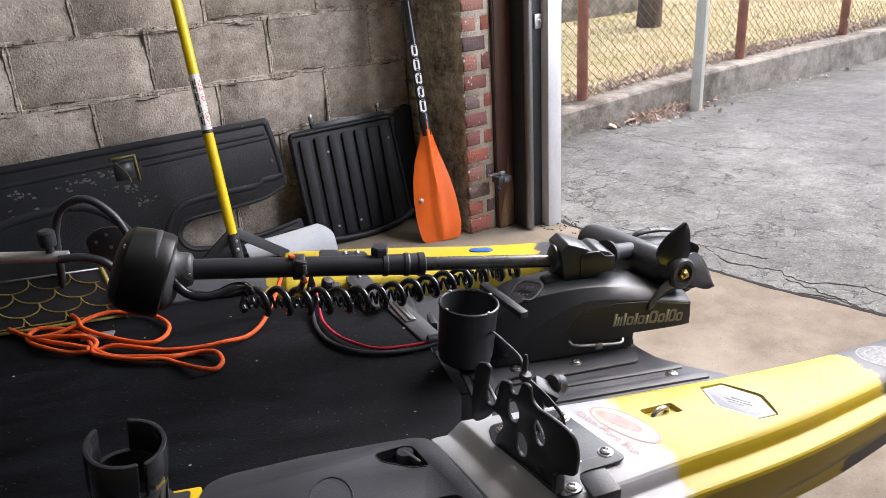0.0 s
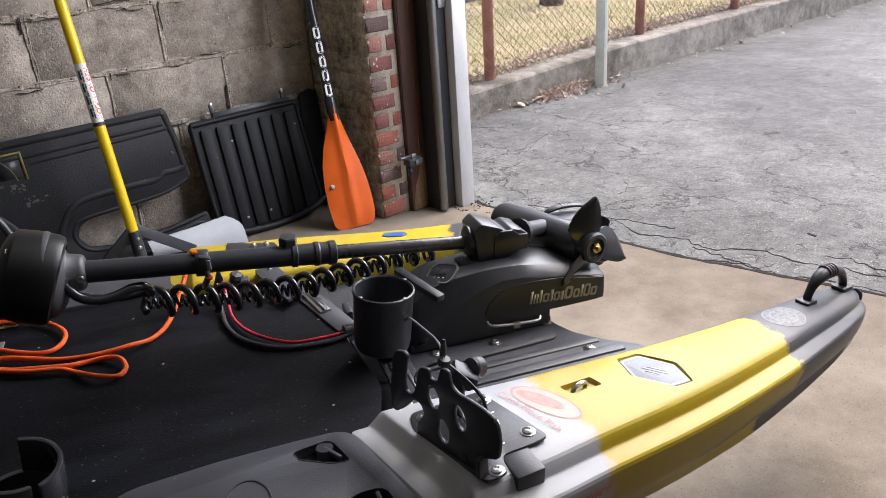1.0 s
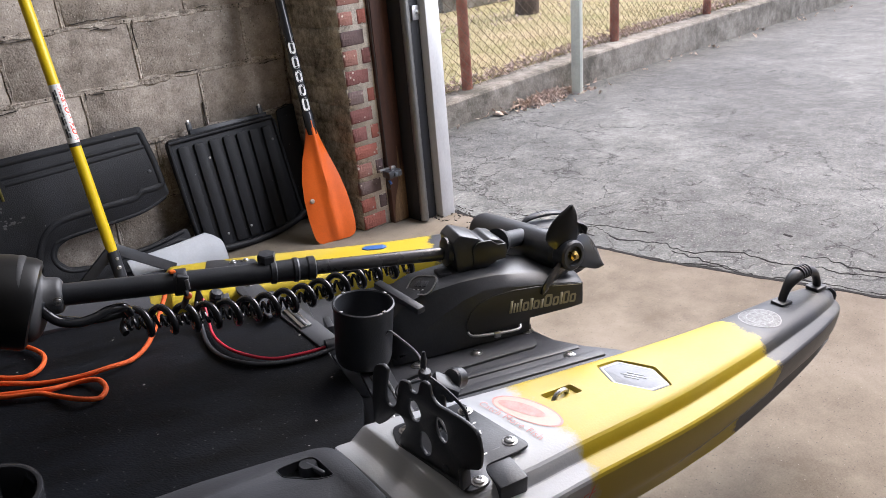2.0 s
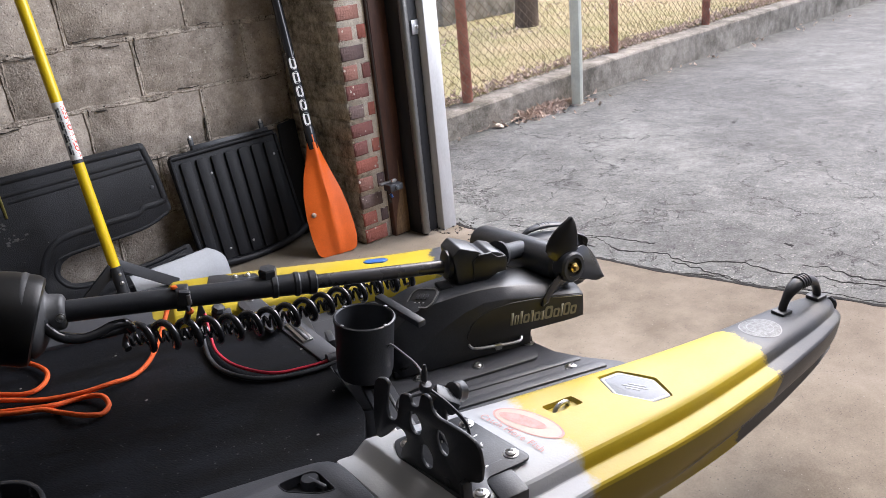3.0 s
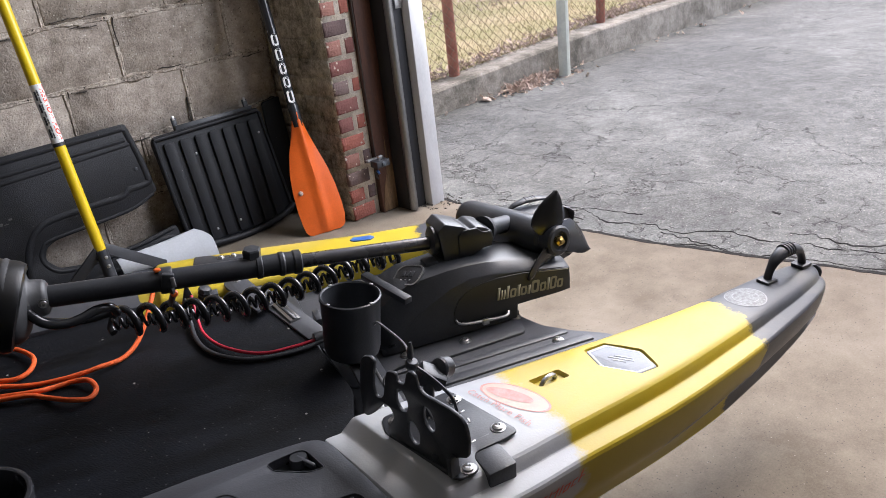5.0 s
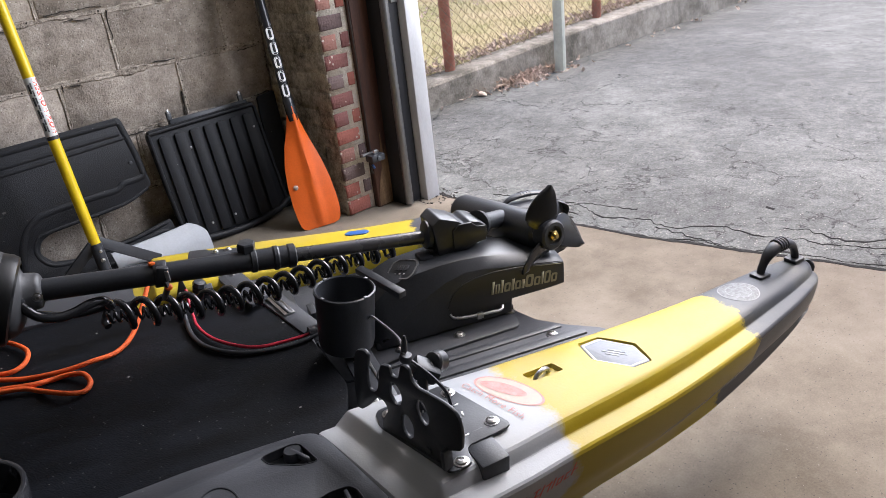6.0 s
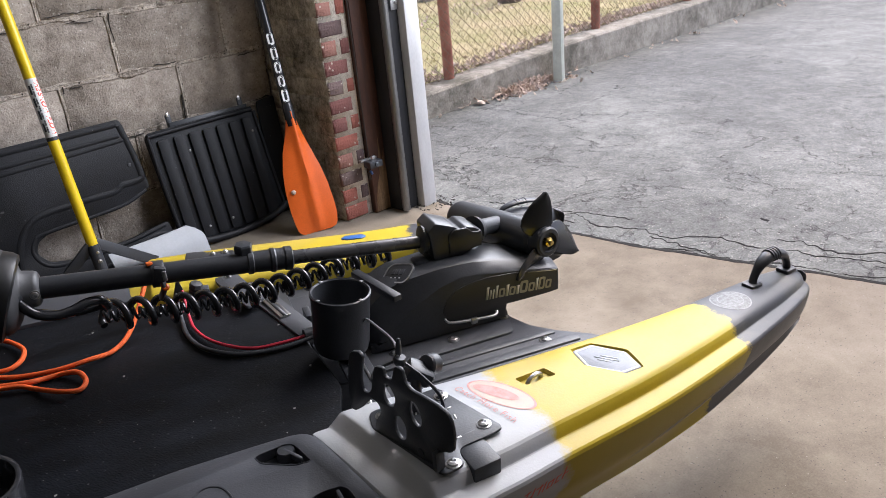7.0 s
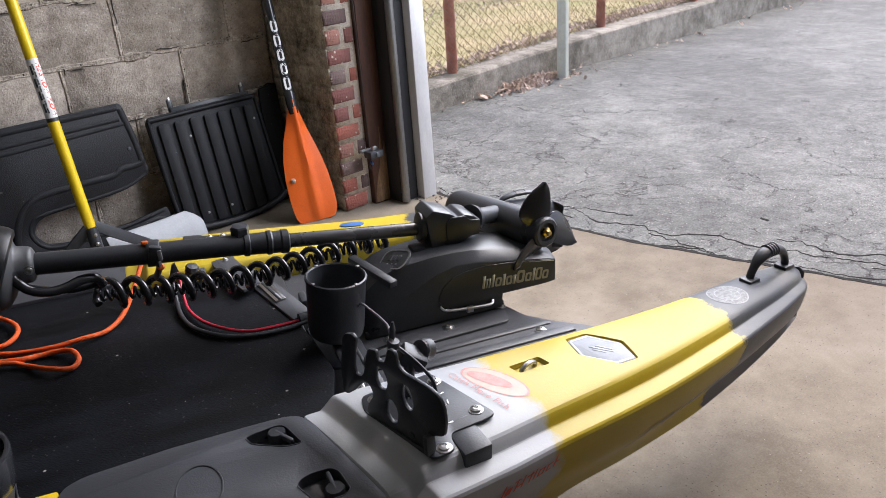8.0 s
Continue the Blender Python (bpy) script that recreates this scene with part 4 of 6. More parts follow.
HOLE_C = [(0.096, 0.4487), (0.1061, 0.4467), (0.1133, 0.4316), (0.1125, 0.4155), (0.1045, 0.407), (0.0937, 0.4132), (0.0888, 0.4297)]
part("upright", prism(rounded(out, 0.008, 4), -0.003, 0.003, 0.0014, m=REST, holes=(rounded(HOLE_A, 0.014, 4), rounded(HOLE_B, 0.014, 4), rounded(HOLE_C, 0.014, 4))), M_BLACK, rest, "black upright plate with oval holes and a hooked arm")
part("edge_flange", box(-0.004, 0.004, -0.014, 0.003, 0.358, 0.390, 0.002), M_BLACK, rest, m=pose(0.0646 + 0.1435 * math.cos(radians(-66.5)), -0.384 + 0.1435 * math.sin(radians(-66.5)), 0, 0, 0, -66.5))
part("foot", prism(rounded([(0.004, 0.0), (0.130, 0.0), (0.130, 0.012), (0.004, 0.012)], 0.003), 0.356, 0.3595, 0.001, m=pose(0.0646, -0.384, 0, 0, 0, -66.5)), M_BLACK, rest)
part("grommet", lathe([(0.004, -0.0045), (0.0065, -0.004), (0.0065, 0.004), (0.004, 0.0045)], 14, m=REST @ pose(0.104, 0.366, 0)), M_BLACK, rest)
part("ball_arm", tube([(0.135, -0.375, 0.356), (0.140, -0.365, 0.385), (0.146, -0.355, 0.412)], 0.0085, 12), M_BLACK, rest, smooth=True)
part("clamp", box(-0.022, 0.022, -0.016, 0.016, -0.012, 0.016, 0.006), M_BLACK, rest, m=pose(0.150, -0.352, 0.406, 12, 34, -10))
part("clamp_knob", lathe([(0.008, 0), (0.0155, 0.004), (0.0172, 0.008), (0.0165, 0.012), (0.0172, 0.016), (0.0172, 0.024), (0.014, 0.028), (0.0, 0.029)], 18, m=along((0.162, -0.350, 0.416), (0.188, -0.336, 0.404))), M_BLACK, rest, "black ribbed clamp knob")
part("cable", tube([(0.120, -0.14, 0.400), (0.1225, -0.17, 0.420), (0.127, -0.23, 0.432), (0.128, -0.29, 0.446), (0.1235, -0.335, 0.458), (0.1215, -0.352, 0.450), (0.120, -0.358, 0.436), (0.121, -0.378, 0.424), (0.120, -0.400, 0.408), (0.128, -0.425, 0.378)], 0.0022, 6), M_LEADGLARE, rest, "thin cable in the grey of its glare")
part("cable", tube([(0.121, -0.352, 0.440), (0.100, -0.350, 0.436), (0.082, -0.352, 0.430), (0.076, -0.362, 0.422), (0.088, -0.372, 0.416), (0.108, -0.372, 0.416)], 0.0028, 6), M_BLACK, rest)
part("cable", tube([(0.126, -0.356, 0.438), (0.150, -0.372, 0.412), (0.168, -0.388, 0.385), (0.172, -0.394, 0.362)], 0.0028, 6), M_BLACK, rest)
part("tie_wrap", lathe([(0.0085, -0.006), (0.010, -0.003), (0.010, 0.003), (0.0085, 0.006)], 14, m=pose(0.123, -0.354, 0.440, 10, 12, 0)), M_BLACK, rest, "black cable tie round the leads")
part("plug", lathe([(0.0030, 0), (0.0048, 0.004), (0.0046, 0.018), (0.0022, 0.028)], 12, m=pose(0.1225, -0.351, 0.446, -8, 10, 0)), M_BLACK, rest)
part("rail", box(0.068, 0.120, -0.31, -0.12, 0.318, 0.330, 0.003), M_BLACK, rest, "black gear rail")
part("rail_strip", box(0.080, 0.086, -0.30, -0.15, 0.330, 0.332, 0.0005), M_STEEL, rest, "steel strip of the rail")
part("rail_strip", box(0.102, 0.107, -0.30, -0.15, 0.330, 0.332, 0.0005), M_STEEL, rest, "steel strip of the rail")
part("end_block", box(-0.0225, 0.0225, -0.043, 0.028, -0.085, 0.0, 0.003), M_BLACK, kayak, "black square end block in the hull", m=pose(0.178, -0.486, 0.3535, 6, 0, 8))

# ---- cup holder ----
cup = thing("cup_holder", "matt black round cup holder clamped to the gear rail", "cup holder", KAYAK @ pose(0.0835, -0.1005, 0.336, 2, 6, 0) @ Matrix.Diagonal((1.07, 1.07, 1.0, 1)))
part("cup", lathe([(0.0, 0.0), (0.040, 0.0), (0.0450, 0.005), (0.0475, 0.016), (0.0498, 0.108), (0.0515, 0.112), (0.0515, 0.117), (0.0490, 0.1185), (0.0470, 0.116), (0.0465, 0.02), (0.040, 0.008), (0.0, 0.007)], 40, cap=False), M_BLACK, cup, smooth=False)
part("stem", lathe([(0.02, -0.012), (0.02, 0.0), (0.014, 0.002)], 20), M_BLACK, cup)
for i in range(4):
    a = i * math.pi / 2 + 0.5
    part("rim_nick", box(-0.0025, 0.0025, -0.003, 0.003, 0.1175, 0.1195, 0.0005), M_GALV, cup, m=pose(0.049 * math.cos(a), 0.049 * math.sin(a), 0, 0, 0, math.degrees(a)))

# ---- trolling motor ----
motor = thing("trolling_motor", "black electric trolling motor stowed flat on its bow mount", "trolling motor", KAYAK)
top_u = [0.140, 0.152, 0.178, 0.208, 0.25, 0.31, 0.38, 0.44, 0.49, 0.545]
top_z = [0.350, 0.385, 0.408, 0.421, 0.425, 0.430, 0.425, 0.411, 0.398, 0.384]


def mount_body():
    rings = []
    us = [0.140, 0.146, 0.154, 0.17, 0.19, 0.215, 0.25, 0.29, 0.33, 0.37, 0.41, 0.422, 0.426, 0.455, 0.485, 0.51, 0.528, 0.538, 0.543, 0.545]
    for u in us:
        zt = float(np.interp(u, top_u, top_z)) + 0.004
        lo = 0.297 if u < 0.424 else 0.326
        dr = 1 - 0.55 * min(1.0, max(0.0, (u - 0.40) / 0.14))
        nose = max(0.0, (u - 0.505) / 0.04)
        heavy = 0.055 * min(1.0, max(0.0, (0.33 - u) / 0.14)) ** 1.5
        heel = max(0.0, (0.164 - u) / 0.024)
        k = 1 - 0.06 * nose ** 2 - 0.18 * heel ** 2
        zt -= 0.004 * nose ** 3
        sec = [(-0.086, lo), (-0.088, lo + 0.02), (-0.0875, zt - 0.024 * dr - heavy), (-0.0860, zt - 0.0215 * dr - heavy), (-0.0700, zt - 0.003), (-0.060, zt), (0.020, zt + 0.002), (0.036, zt - 0.008), (0.052, zt - 0.045), (0.054, lo + 0.02), (0.052, lo)]
        rings.append([(u, -0.016 + (v + 0.016) * k, max(lo, z)) for v, z in sec])
    return loft(rings)


mount = part("mount", mount_body(), M_BLACK, motor, "black moulded motor mount")
part("side_panel", prism(rounded([(0.288, 0.345), (0.300, 0.370), (0.320, 0.386), (0.350, 0.394), (0.390, 0.3965), (0.440, 0.3925), (0.480, 0.3865), (0.540, 0.3770), (0.541, 0.370), (0.531, 0.337), (0.520, 0.331), (0.426, 0.334), (0.418, 0.320), (0.300, 0.322)], 0.005), 0.0, 0.003, 0.001, m=pose(0, -0.0870, 0, 90)), M_SATIN, mount, "satin black side panel")
part("stripe", prism([(0.474, 0.3862), (0.5385, 0.3752), (0.5385, 0.3740), (0.474, 0.3850)], 0.0, 0.0004, m=pose(0, -0.0901, 0, 90)), M_LETTER, mount, "thin pale stripe")
letter_bars([(0.0, 0.0055, 1), (0.0075, 0.004, 0.75), (0.0135, 0.004, 0.75), (0.0195, 0.0055, 1), (0.0275, 0.0135, 0.72), (0.0425, 0.0065, 0.92), (0.0505, 0.0135, 0.72), (0.0655, 0.0065, 0.72), (0.0735, 0.0175, 1.0), (0.0930, 0.0135, 0.72), (0.1080, 0.0055, 1.0), (0.1150, 0.0145, 1.0), (0.1310, 0.0135, 0.72)], 0.0265, pose(0.3790, -0.0910, 0.3495, 90, 3.9, 0), M_LETTER, motor, "maker_mark", 0.12, "pale gold maker's mark as plain bars")
BTN = pose(0.2235, -0.046, 0.4275, 28, -12, -58)
part("button_panel", prism(rounded([(-0.034, -0.012), (-0.022, -0.024), (0.026, -0.024), (0.034, -0.014), (0.034, 0.014), (0.024, 0.024), (-0.022, 0.024), (-0.034, 0.014)], 0.008), 0, 0.004, 0.001), M_BLACK, mount, m=BTN)
part("button_frame", prism(rounded([(-0.034, -0.012), (-0.022, -0.024), (0.026, -0.024), (0.034, -0.014), (0.034, 0.014), (0.024, 0.024), (-0.022, 0.024), (-0.034, 0.014)], 0.008), 0.004, 0.0050, 0, holes=(rounded([(-0.031, -0.011), (-0.020, -0.021), (0.024, -0.021), (0.031, -0.012), (0.031, 0.012), (0.022, 0.021), (-0.020, 0.021), (-0.031, 0.012)], 0.006),)), M_GALV, mount, "grey frame of the button panel", m=BTN)
for i in range(3):
    part("button", box(-0.016 + i * 0.011, -0.008 + i * 0.011, -0.004, 0.010, 0.004, 0.0055, 0.001), M_GREY, mount, "grey rubber button", m=BTN)
    part("button_mark", box(-0.014 + i * 0.011, -0.010 + i * 0.011, -0.013, -0.010, 0.004, 0.0045), M_GALV, mount, m=BTN)
LEV = along((0.152, 0.018, 0.423), (0.201, -0.100, 0.407))
part("foot_lever", box(-0.009, 0.009, -0.0065, 0.0065, 0.0, 0.129, 0.002), M_BLACK, mount, "black release lever", m=LEV)
part("lever_edge", box(0.0070, 0.0086, -0.0072, -0.0064, 0.002, 0.127), M_GALV, mount, m=LEV)
part("pull_latch", box(0.262, 0.29, -0.035, 0.0, 0.424, 0.438, 0.005), M_BLACK, mount)
part("base_skirt", box(0.14, 0.43, -0.082, 0.05, 0.293, 0.31, 0.004), M_BLACK, mount)
part("lock_bar", tube([(0.293, -0.086, 0.330), (0.298, -0.094, 0.325), (0.32, -0.097, 0.321), (0.38, -0.097, 0.315), (0.398, -0.094, 0.315), (0.403, -0.086, 0.320)], 0.0032, 8), M_STEEL, mount, "bent steel locking bar")
part("lock_clip", box(0.342, 0.356, -0.102, -0.095, 0.310, 0.323, 0.002), M_STEEL, mount, "steel clip on the bar")

sh0, sh1 = Vector((-0.375, 0.0, 0.541)), Vector((0.335, 0.0, 0.458))
at = lambda t: sh0.lerp(sh1, t)
part("outer_shaft", rod(at(-0.04), at(0.49), 0.0187, 28), M_BLACK, motor, "black composite shaft", smooth=False)
part("inner_shaft", rod(at(0.40), at(1.0), 0.0132, 28), mat("satin_shaft", (0.06, 0.06, 0.065), 0.28, var=0.1, scale=10, fine=100, bump=0.02, coat=0.3), motor, "satin dark grey shaft")
col = part("depth_collar", lathe([(0.019, 0), (0.0215, 0.002), (0.0215, 0.010), (0.0195, 0.012), (0.0200, 0.040), (0.0225, 0.043), (0.0225, 0.049), (0.0205, 0.052), (0.0205, 0.066), (0.0225, 0.069), (0.0225, 0.080), (0.0170, 0.083)], 28, m=along(at(0.465), at(1))), M_BLACK, motor, "black depth collar")
part("collar_knob", lathe([(0.009, 0), (0.009, 0.006), (0.0165, 0.008), (0.0172, 0.024), (0.0150, 0.027), (0.0, 0.028)], 6, m=pose(-0.047, 0.008, 0.511, 6, 4, 12)), M_BLACK, col, "black tightening knob")
strap = part("strap", lathe([(0.0225, -0.011), (0.0235, -0.009), (0.0235, 0.009), (0.0225, 0.011)], 22, m=along(at(0.252), at(1))), M_BLACK, motor, "black hold-down strap")
S_AT = at(0.252)
part("strap_tip", box(-0.0055, 0.0055, -0.006, 0.004, -0.003, 0.003, 0.002), M_ORANGE, strap, "orange strap tab", m=Matrix.Translation(S_AT + Vector((-0.010, -0.004, 0.0235))) @ pose(0, 0, 0, 0, 10, 20))
part("buckle", box(-0.010, 0.010, -0.008, 0.006, -0.016, 0.010, 0.003), M_BLACK, strap, m=Matrix.Translation(S_AT + Vector((0.004, -0.020, 0.010))) @ pose(0, 0, 0, 0, 15, 0))
part("buckle_tooth", box(-0.0035, 0.0035, -0.005, 0.004, -0.011, 0.008, 0.0015), M_GALV, strap, m=Matrix.Translation(S_AT + Vector((0.011, -0.026, 0.006))))
part("lower_strap", tube([S_AT + Vector((0.004, -0.018, -0.004)), S_AT + Vector((0.006, -0.020, -0.016)), S_AT + Vector((0.002, -0.014, -0.030)), S_AT + Vector((-0.004, 0.006, -0.046))], 0.0085, 10, flat=0.6), M_BLACK, strap, smooth=True)
part("strap_tip", lathe([(0.004, -0.004), (0.0065, -0.002), (0.0065, 0.002), (0.004, 0.004)], 16, m=along(S_AT + Vector((0.008, -0.024, -0.018)), S_AT + Vector((0.010, -0.1, 0.02)))), M_ORANGE, strap, "round orange release tab")

HEADM = along(at(0.03), sh0 - (sh1 - sh0))
# the body leans on the neck, its foot forward
HEADTURN = Matrix.Translation((0, 0, 0.112)) @ (HEADM.to_3x3().inverted() @ Matrix.Rotation(radians(17), 3, "Y") @ HEADM.to_3x3()).to_4x4()
head = part("head", lathe([(0.0640, -0.046), (0.0735, -0.043), (0.0768, -0.034), (0.0772, 0.000), (0.0735, 0.026), (0.062, 0.038), (0.045, 0.044), (0.0, 0.046)], 56, m=HEADM @ HEADTURN @ Matrix.Diagonal((0.95, 1.0, 1, 1)), cap=False), mat("satin_black", (0.007, 0.0072, 0.008), 0.40, var=0.15, scale=9, fine=300, bump=0.1, depth=0.001), motor, "glossy black rounded steering head", smooth=False)
part("neck", lathe([(0.0190, 0.024), (0.0235, 0.025), (0.0285, 0.028), (0.0305, 0.033), (0.0325, 0.050), (0.0370, 0.053), (0.0520, 0.058), (0.0650, 0.066), (0.0718, 0.077), (0.0718, 0.080)], 44, m=HEADM @ Matrix.Diagonal((0.95, 1.0, 1, 1))), mat("grey_collar", (0.060, 0.061, 0.065), 0.48, var=0.1, scale=9, fine=200, bump=0.08), head, "dark grey neck of the head", smooth=True)
NECK = at(0.03) - (sh1 - sh0).normalized() * 0.038
bolt(0, 0, 0, head, 0.006).matrix_basis = along(NECK + Vector((0.008, -0.0305, 0.001)), NECK + Vector((0.008, -0.2, -0.01)))
letter_bars([(0.0, 0.004, 1), (0.006, 0.004, 0.7), (0.012, 0.004, 1), (0.019, 0.006, 0.7), (0.027, 0.003, 0.9), (0.033, 0.006, 0.7)], 0.008, pose(-0.475, -0.043, 0.612, 40, 20, 10), M_GALV, motor, "maker_mark", 0.0)

# lower unit: gear housing, tube, hub and blades
low = part("lower_bracket", prism(rounded([(0.302, 0.425), (0.294, 0.496), (0.310, 0.509), (0.348, 0.494), (0.360, 0.484), (0.372, 0.489), (0.391, 0.483), (0.406, 0.472), (0.408, 0.450), (0.378, 0.436), (0.332, 0.418)], 0.004), -0.036, 0.036, 0.004, m=pose(0, 0.0, 0, 90)), M_BLACK, motor, "black angular lower bracket")
part("bracket_cap", lathe([(0.020, 0), (0.028, 0.003), (0.028, 0.012), (0.022, 0.016)], 24, m=along((0.284, -0.004, 0.470), (0.312, -0.004, 0.466))), M_BLACK, low)
part("bracket_step", prism([(0.333, 0.438), (0.333, 0.478), (0.346, 0.488), (0.372, 0.487), (0.384, 0.476), (0.401, 0.474), (0.401, 0.444)], -0.0015, 0.004, 0.001, m=pose(0, -0.0360, 0, 90)), M_SATIN, low)
part("spindle", lathe([(0.028, 0), (0.026, 0.012), (0.018, 0.016), (0.018, 0.09)], 24, m=along((0.400, 0.0, 0.462), (0.47, 0.045, 0.442))), M_BLACK, low)
pa, pb = Vector((0.448, 0.215, 0.411)), Vector((0.523, -0.050, 0.430))
dirp = (pb - pa).normalized()
part("motor_tube", lathe([(0.0, 0.0), (0.022, 0.002), (0.033, 0.008), (0.0375, 0.020), (0.038, 0.21), (0.0375, 0.248), (0.035, 0.266), (0.028, 0.274)], 48, m=along(pa, pb)), M_BLACK, motor, "matt black motor tube", smooth=False)
hubm = along(pb - dirp * 0.005, pb + dirp * 0.1)
hub = part("hub", lathe([(0.028, 0), (0.031, 0.004), (0.031, 0.030), (0.027, 0.034), (0.020, 0.034), (0.019, 0.026), (0.0, 0.026)], 28, m=hubm), M_BLACK, motor, "black propeller hub")
part("hub_nut", lathe([(0.0105, 0.022), (0.0105, 0.034), (0.006, 0.036), (0.005, 0.042), (0.0, 0.042)], 6, m=hubm), M_GOLD, hub, "brass hub nut")


def blade():
    """A sickle-shaped blade: (radius, leading edge, trailing edge) from root to tip."""
    shape = [(0.018, -0.012, 0.030), (0.030, -0.018, 0.041), (0.042, -0.020, 0.045), (0.054, -0.0210, 0.042), (0.066, -0.0215, 0.035), (0.078, -0.021, 0.024), (0.088, -0.019, 0.011), (0.096, -0.016, -0.003), (0.1005, -0.0125, -0.009)]
    rings = []
    for r, a, b in shape:
        row = []
        for k in range(7):
            y = a + (b - a) * k / 6
            row.append((r, y, -0.30 * (y - 0.008) + 0.004 * (1 - ((k - 3) / 3) ** 2)))
        rings.append([(x, y, z + 0.0014) for x, y, z in row] + [(x, y, z - 0.0014) for x, y, z in row[::-1]])
    return loft(rings)


bl = mesh("propeller_blade", blade(), M_GLOSS, True)
BUP = (Vector((0, 0, 1)) - dirp * dirp.z).normalized()
BSD = dirp.cross(BUP)
prop = Matrix(((BUP.x, BSD.x, dirp.x, hubm.translation.x), (BUP.y, BSD.y, dirp.y, hubm.translation.y), (BUP.z, BSD.z, dirp.z, hubm.translation.z), (0, 0, 0, 1)))
for a in (0, -113, 130):
    part("propeller_blade", bl, M_GLOSS, motor, "glossy black weedless propeller blade", m=prop @ pose(0, 0, 0.016, 0, 0, a))

# coiled power cable under the shaft
c0, c1 = Vector((-0.305, 0.04, 0.447)), Vector((0.232, 0.05, 0.434))
turns = 15
pts, core = [], []
sag = lambda t: Vector((0, 0, -0.024 * math.sin(math.pi * min(1.0, t * 1.12)) ** 1.3))
for i in range(turns * 28 + 1):
    t = i / (turns * 28)
    w = turns * t
    lag = w - 0.8 * math.sin(2 * math.pi * w - 4.34) / (2 * math.pi)
    p = c0.lerp(c1, max(0.0, lag / turns) ** 0.92)
    p += sag(max(0.0, lag / turns) ** 0.92)
    r = 0.0245 - 0.0068 * t
    a = 2 * math.pi * w - 1.2
    pts.append(p + Vector((-0.42 * r * math.cos(a), r * math.cos(a), r * math.sin(a))))
coil = part("coiled_cable", tube(pts, lambda t: 0.0068 - 0.0014 * t, 9, n=1), M_GLOSS, motor, "glossy black coiled power cable", smooth=True)
for i in range(turns * 36 + 1):
    t = i / (turns * 36)
    a = 2 * math.pi * turns * 3 * t
    core.append(c0.lerp(c1, t) + sag(t) + Vector((0, 0.010 * math.cos(a), 0.010 * math.sin(a) - 0.002)))
part("inner_coil", tube(core, 0.003, 6, n=1), M_GLOSS, coil, smooth=True)
part("lead", tube([(-0.418, -0.028, 0.548), (-0.394, -0.034, 0.514), (-0.366, -0.030, 0.500), (-0.34, -0.024, 0.499), (-0.316, -0.015, 0.503), (-0.296, 0.0, 0.496), (-0.290, 0.02, 0.475)], 0.0085, 10), M_GLOSS, motor, "black cable lead", smooth=True)
part("lead", tube([(-0.402, -0.01, 0.508), (-0.371, 0.0, 0.491), (-0.338, 0.005, 0.481), (-0.298, 0.02, 0.476)], 0.006, 10), M_GLOSS, motor, smooth=True)
part("gland", lathe([(0.012, -0.02), (0.015, -0.015), (0.015, 0.008), (0.011, 0.014)], 16, m=along((-0.418, -0.024, 0.545), (-0.398, -0.033, 0.518))), M_BLACK, motor)

# ---- power leads on the deck ----
leads = thing("power_lead", "red and black battery cable running across the deck mat", "cable", KAYAK)
part("red_wire", tube([(-0.172, 0.235, 0.375), (-0.170, 0.19, 0.338), (-0.1639, 0.1335, 0.333), (-0.1414, 0.0707, 0.333), (-0.1038, 0.0196, 0.333), (-0.0651, -0.0098, 0.333), (-0.0235, -0.016, 0.333), (0.0138, -0.0177, 0.334), (0.05, -0.012, 0.334)], 0.0033, 8), M_RED, leads, "bright red wire", smooth=True)
part("black_wire", tube([(-0.186, 0.235, 0.37), (-0.185, 0.185, 0.336), (-0.179, 0.115, 0.331), (-0.157, 0.050, 0.331), (-0.112, -0.002, 0.331), (-0.062, -0.026, 0.331), (0.0, -0.032, 0.331), (0.05, -0.022, 0.333)], 0.0046, 8), M_BLACK, leads, "black wire", smooth=True)
part("conduit", tube([(0.03, -0.016, 0.336), (0.06, -0.014, 0.334), (0.08, -0.04, 0.327), (0.09, -0.08, 0.315)], 0.012, 10), M_BLACK, leads, "black plug sleeve", smooth=True)

# ---- orange rope ----
run_out = [(-0.235, 0.30), (-0.25, 0.265), (-0.284, 0.174), (-0.318, 0.126), (-0.361, 0.103), (-0.417, 0.102), (-0.483, 0.118), (-0.541, 0.138), (-0.588, 0.16), (-0.626, 0.158), (-0.675, 0.161), (-0.725, 0.191), (-0.765, 0.235), (-0.78, 0.265), (-0.764, 0.287), (-0.727, 0.285), (-0.687, 0.262), (-0.649, 0.214), (-0.622, 0.156), (-0.581, 0.123), (-0.524, 0.095), (-0.467, 0.076), (-0.436, 0.085), (-0.404, 0.083), (-0.376, 0.063), (-0.364, 0.033), (-0.375, 0.009), (-0.403, 0.01), (-0.43, 0.033), (-0.453, 0.058)]
run_back = [(-0.48, 0.071), (-0.534, 0.086), (-0.592, 0.118), (-0.624, 0.147), (-0.623, 0.181), (-0.652, 0.205), (-0.713, 0.226), (-0.765, 0.246), (-0.73, 0.253), (-0.687, 0.266), (-0.66, 0.29), (-0.623, 0.315), (-0.575, 0.31), (-0.527, 0.283), (-0.489, 0.227), (-0.484, 0.179), (-0.501, 0.152), (-0.533, 0.157), (-0.595, 0.197), (-0.662, 0.248), (-0.687, 0.299), (-0.736, 0.365), (-0.796, 0.415), (-0.849, 0.432), (-0.869, 0.409), (-0.862, 0.364), (-0.833, 0.316), (-0.778, 0.262), (-0.727, 0.218), (-0.679, 0.179), (-0.631, 0.150)]
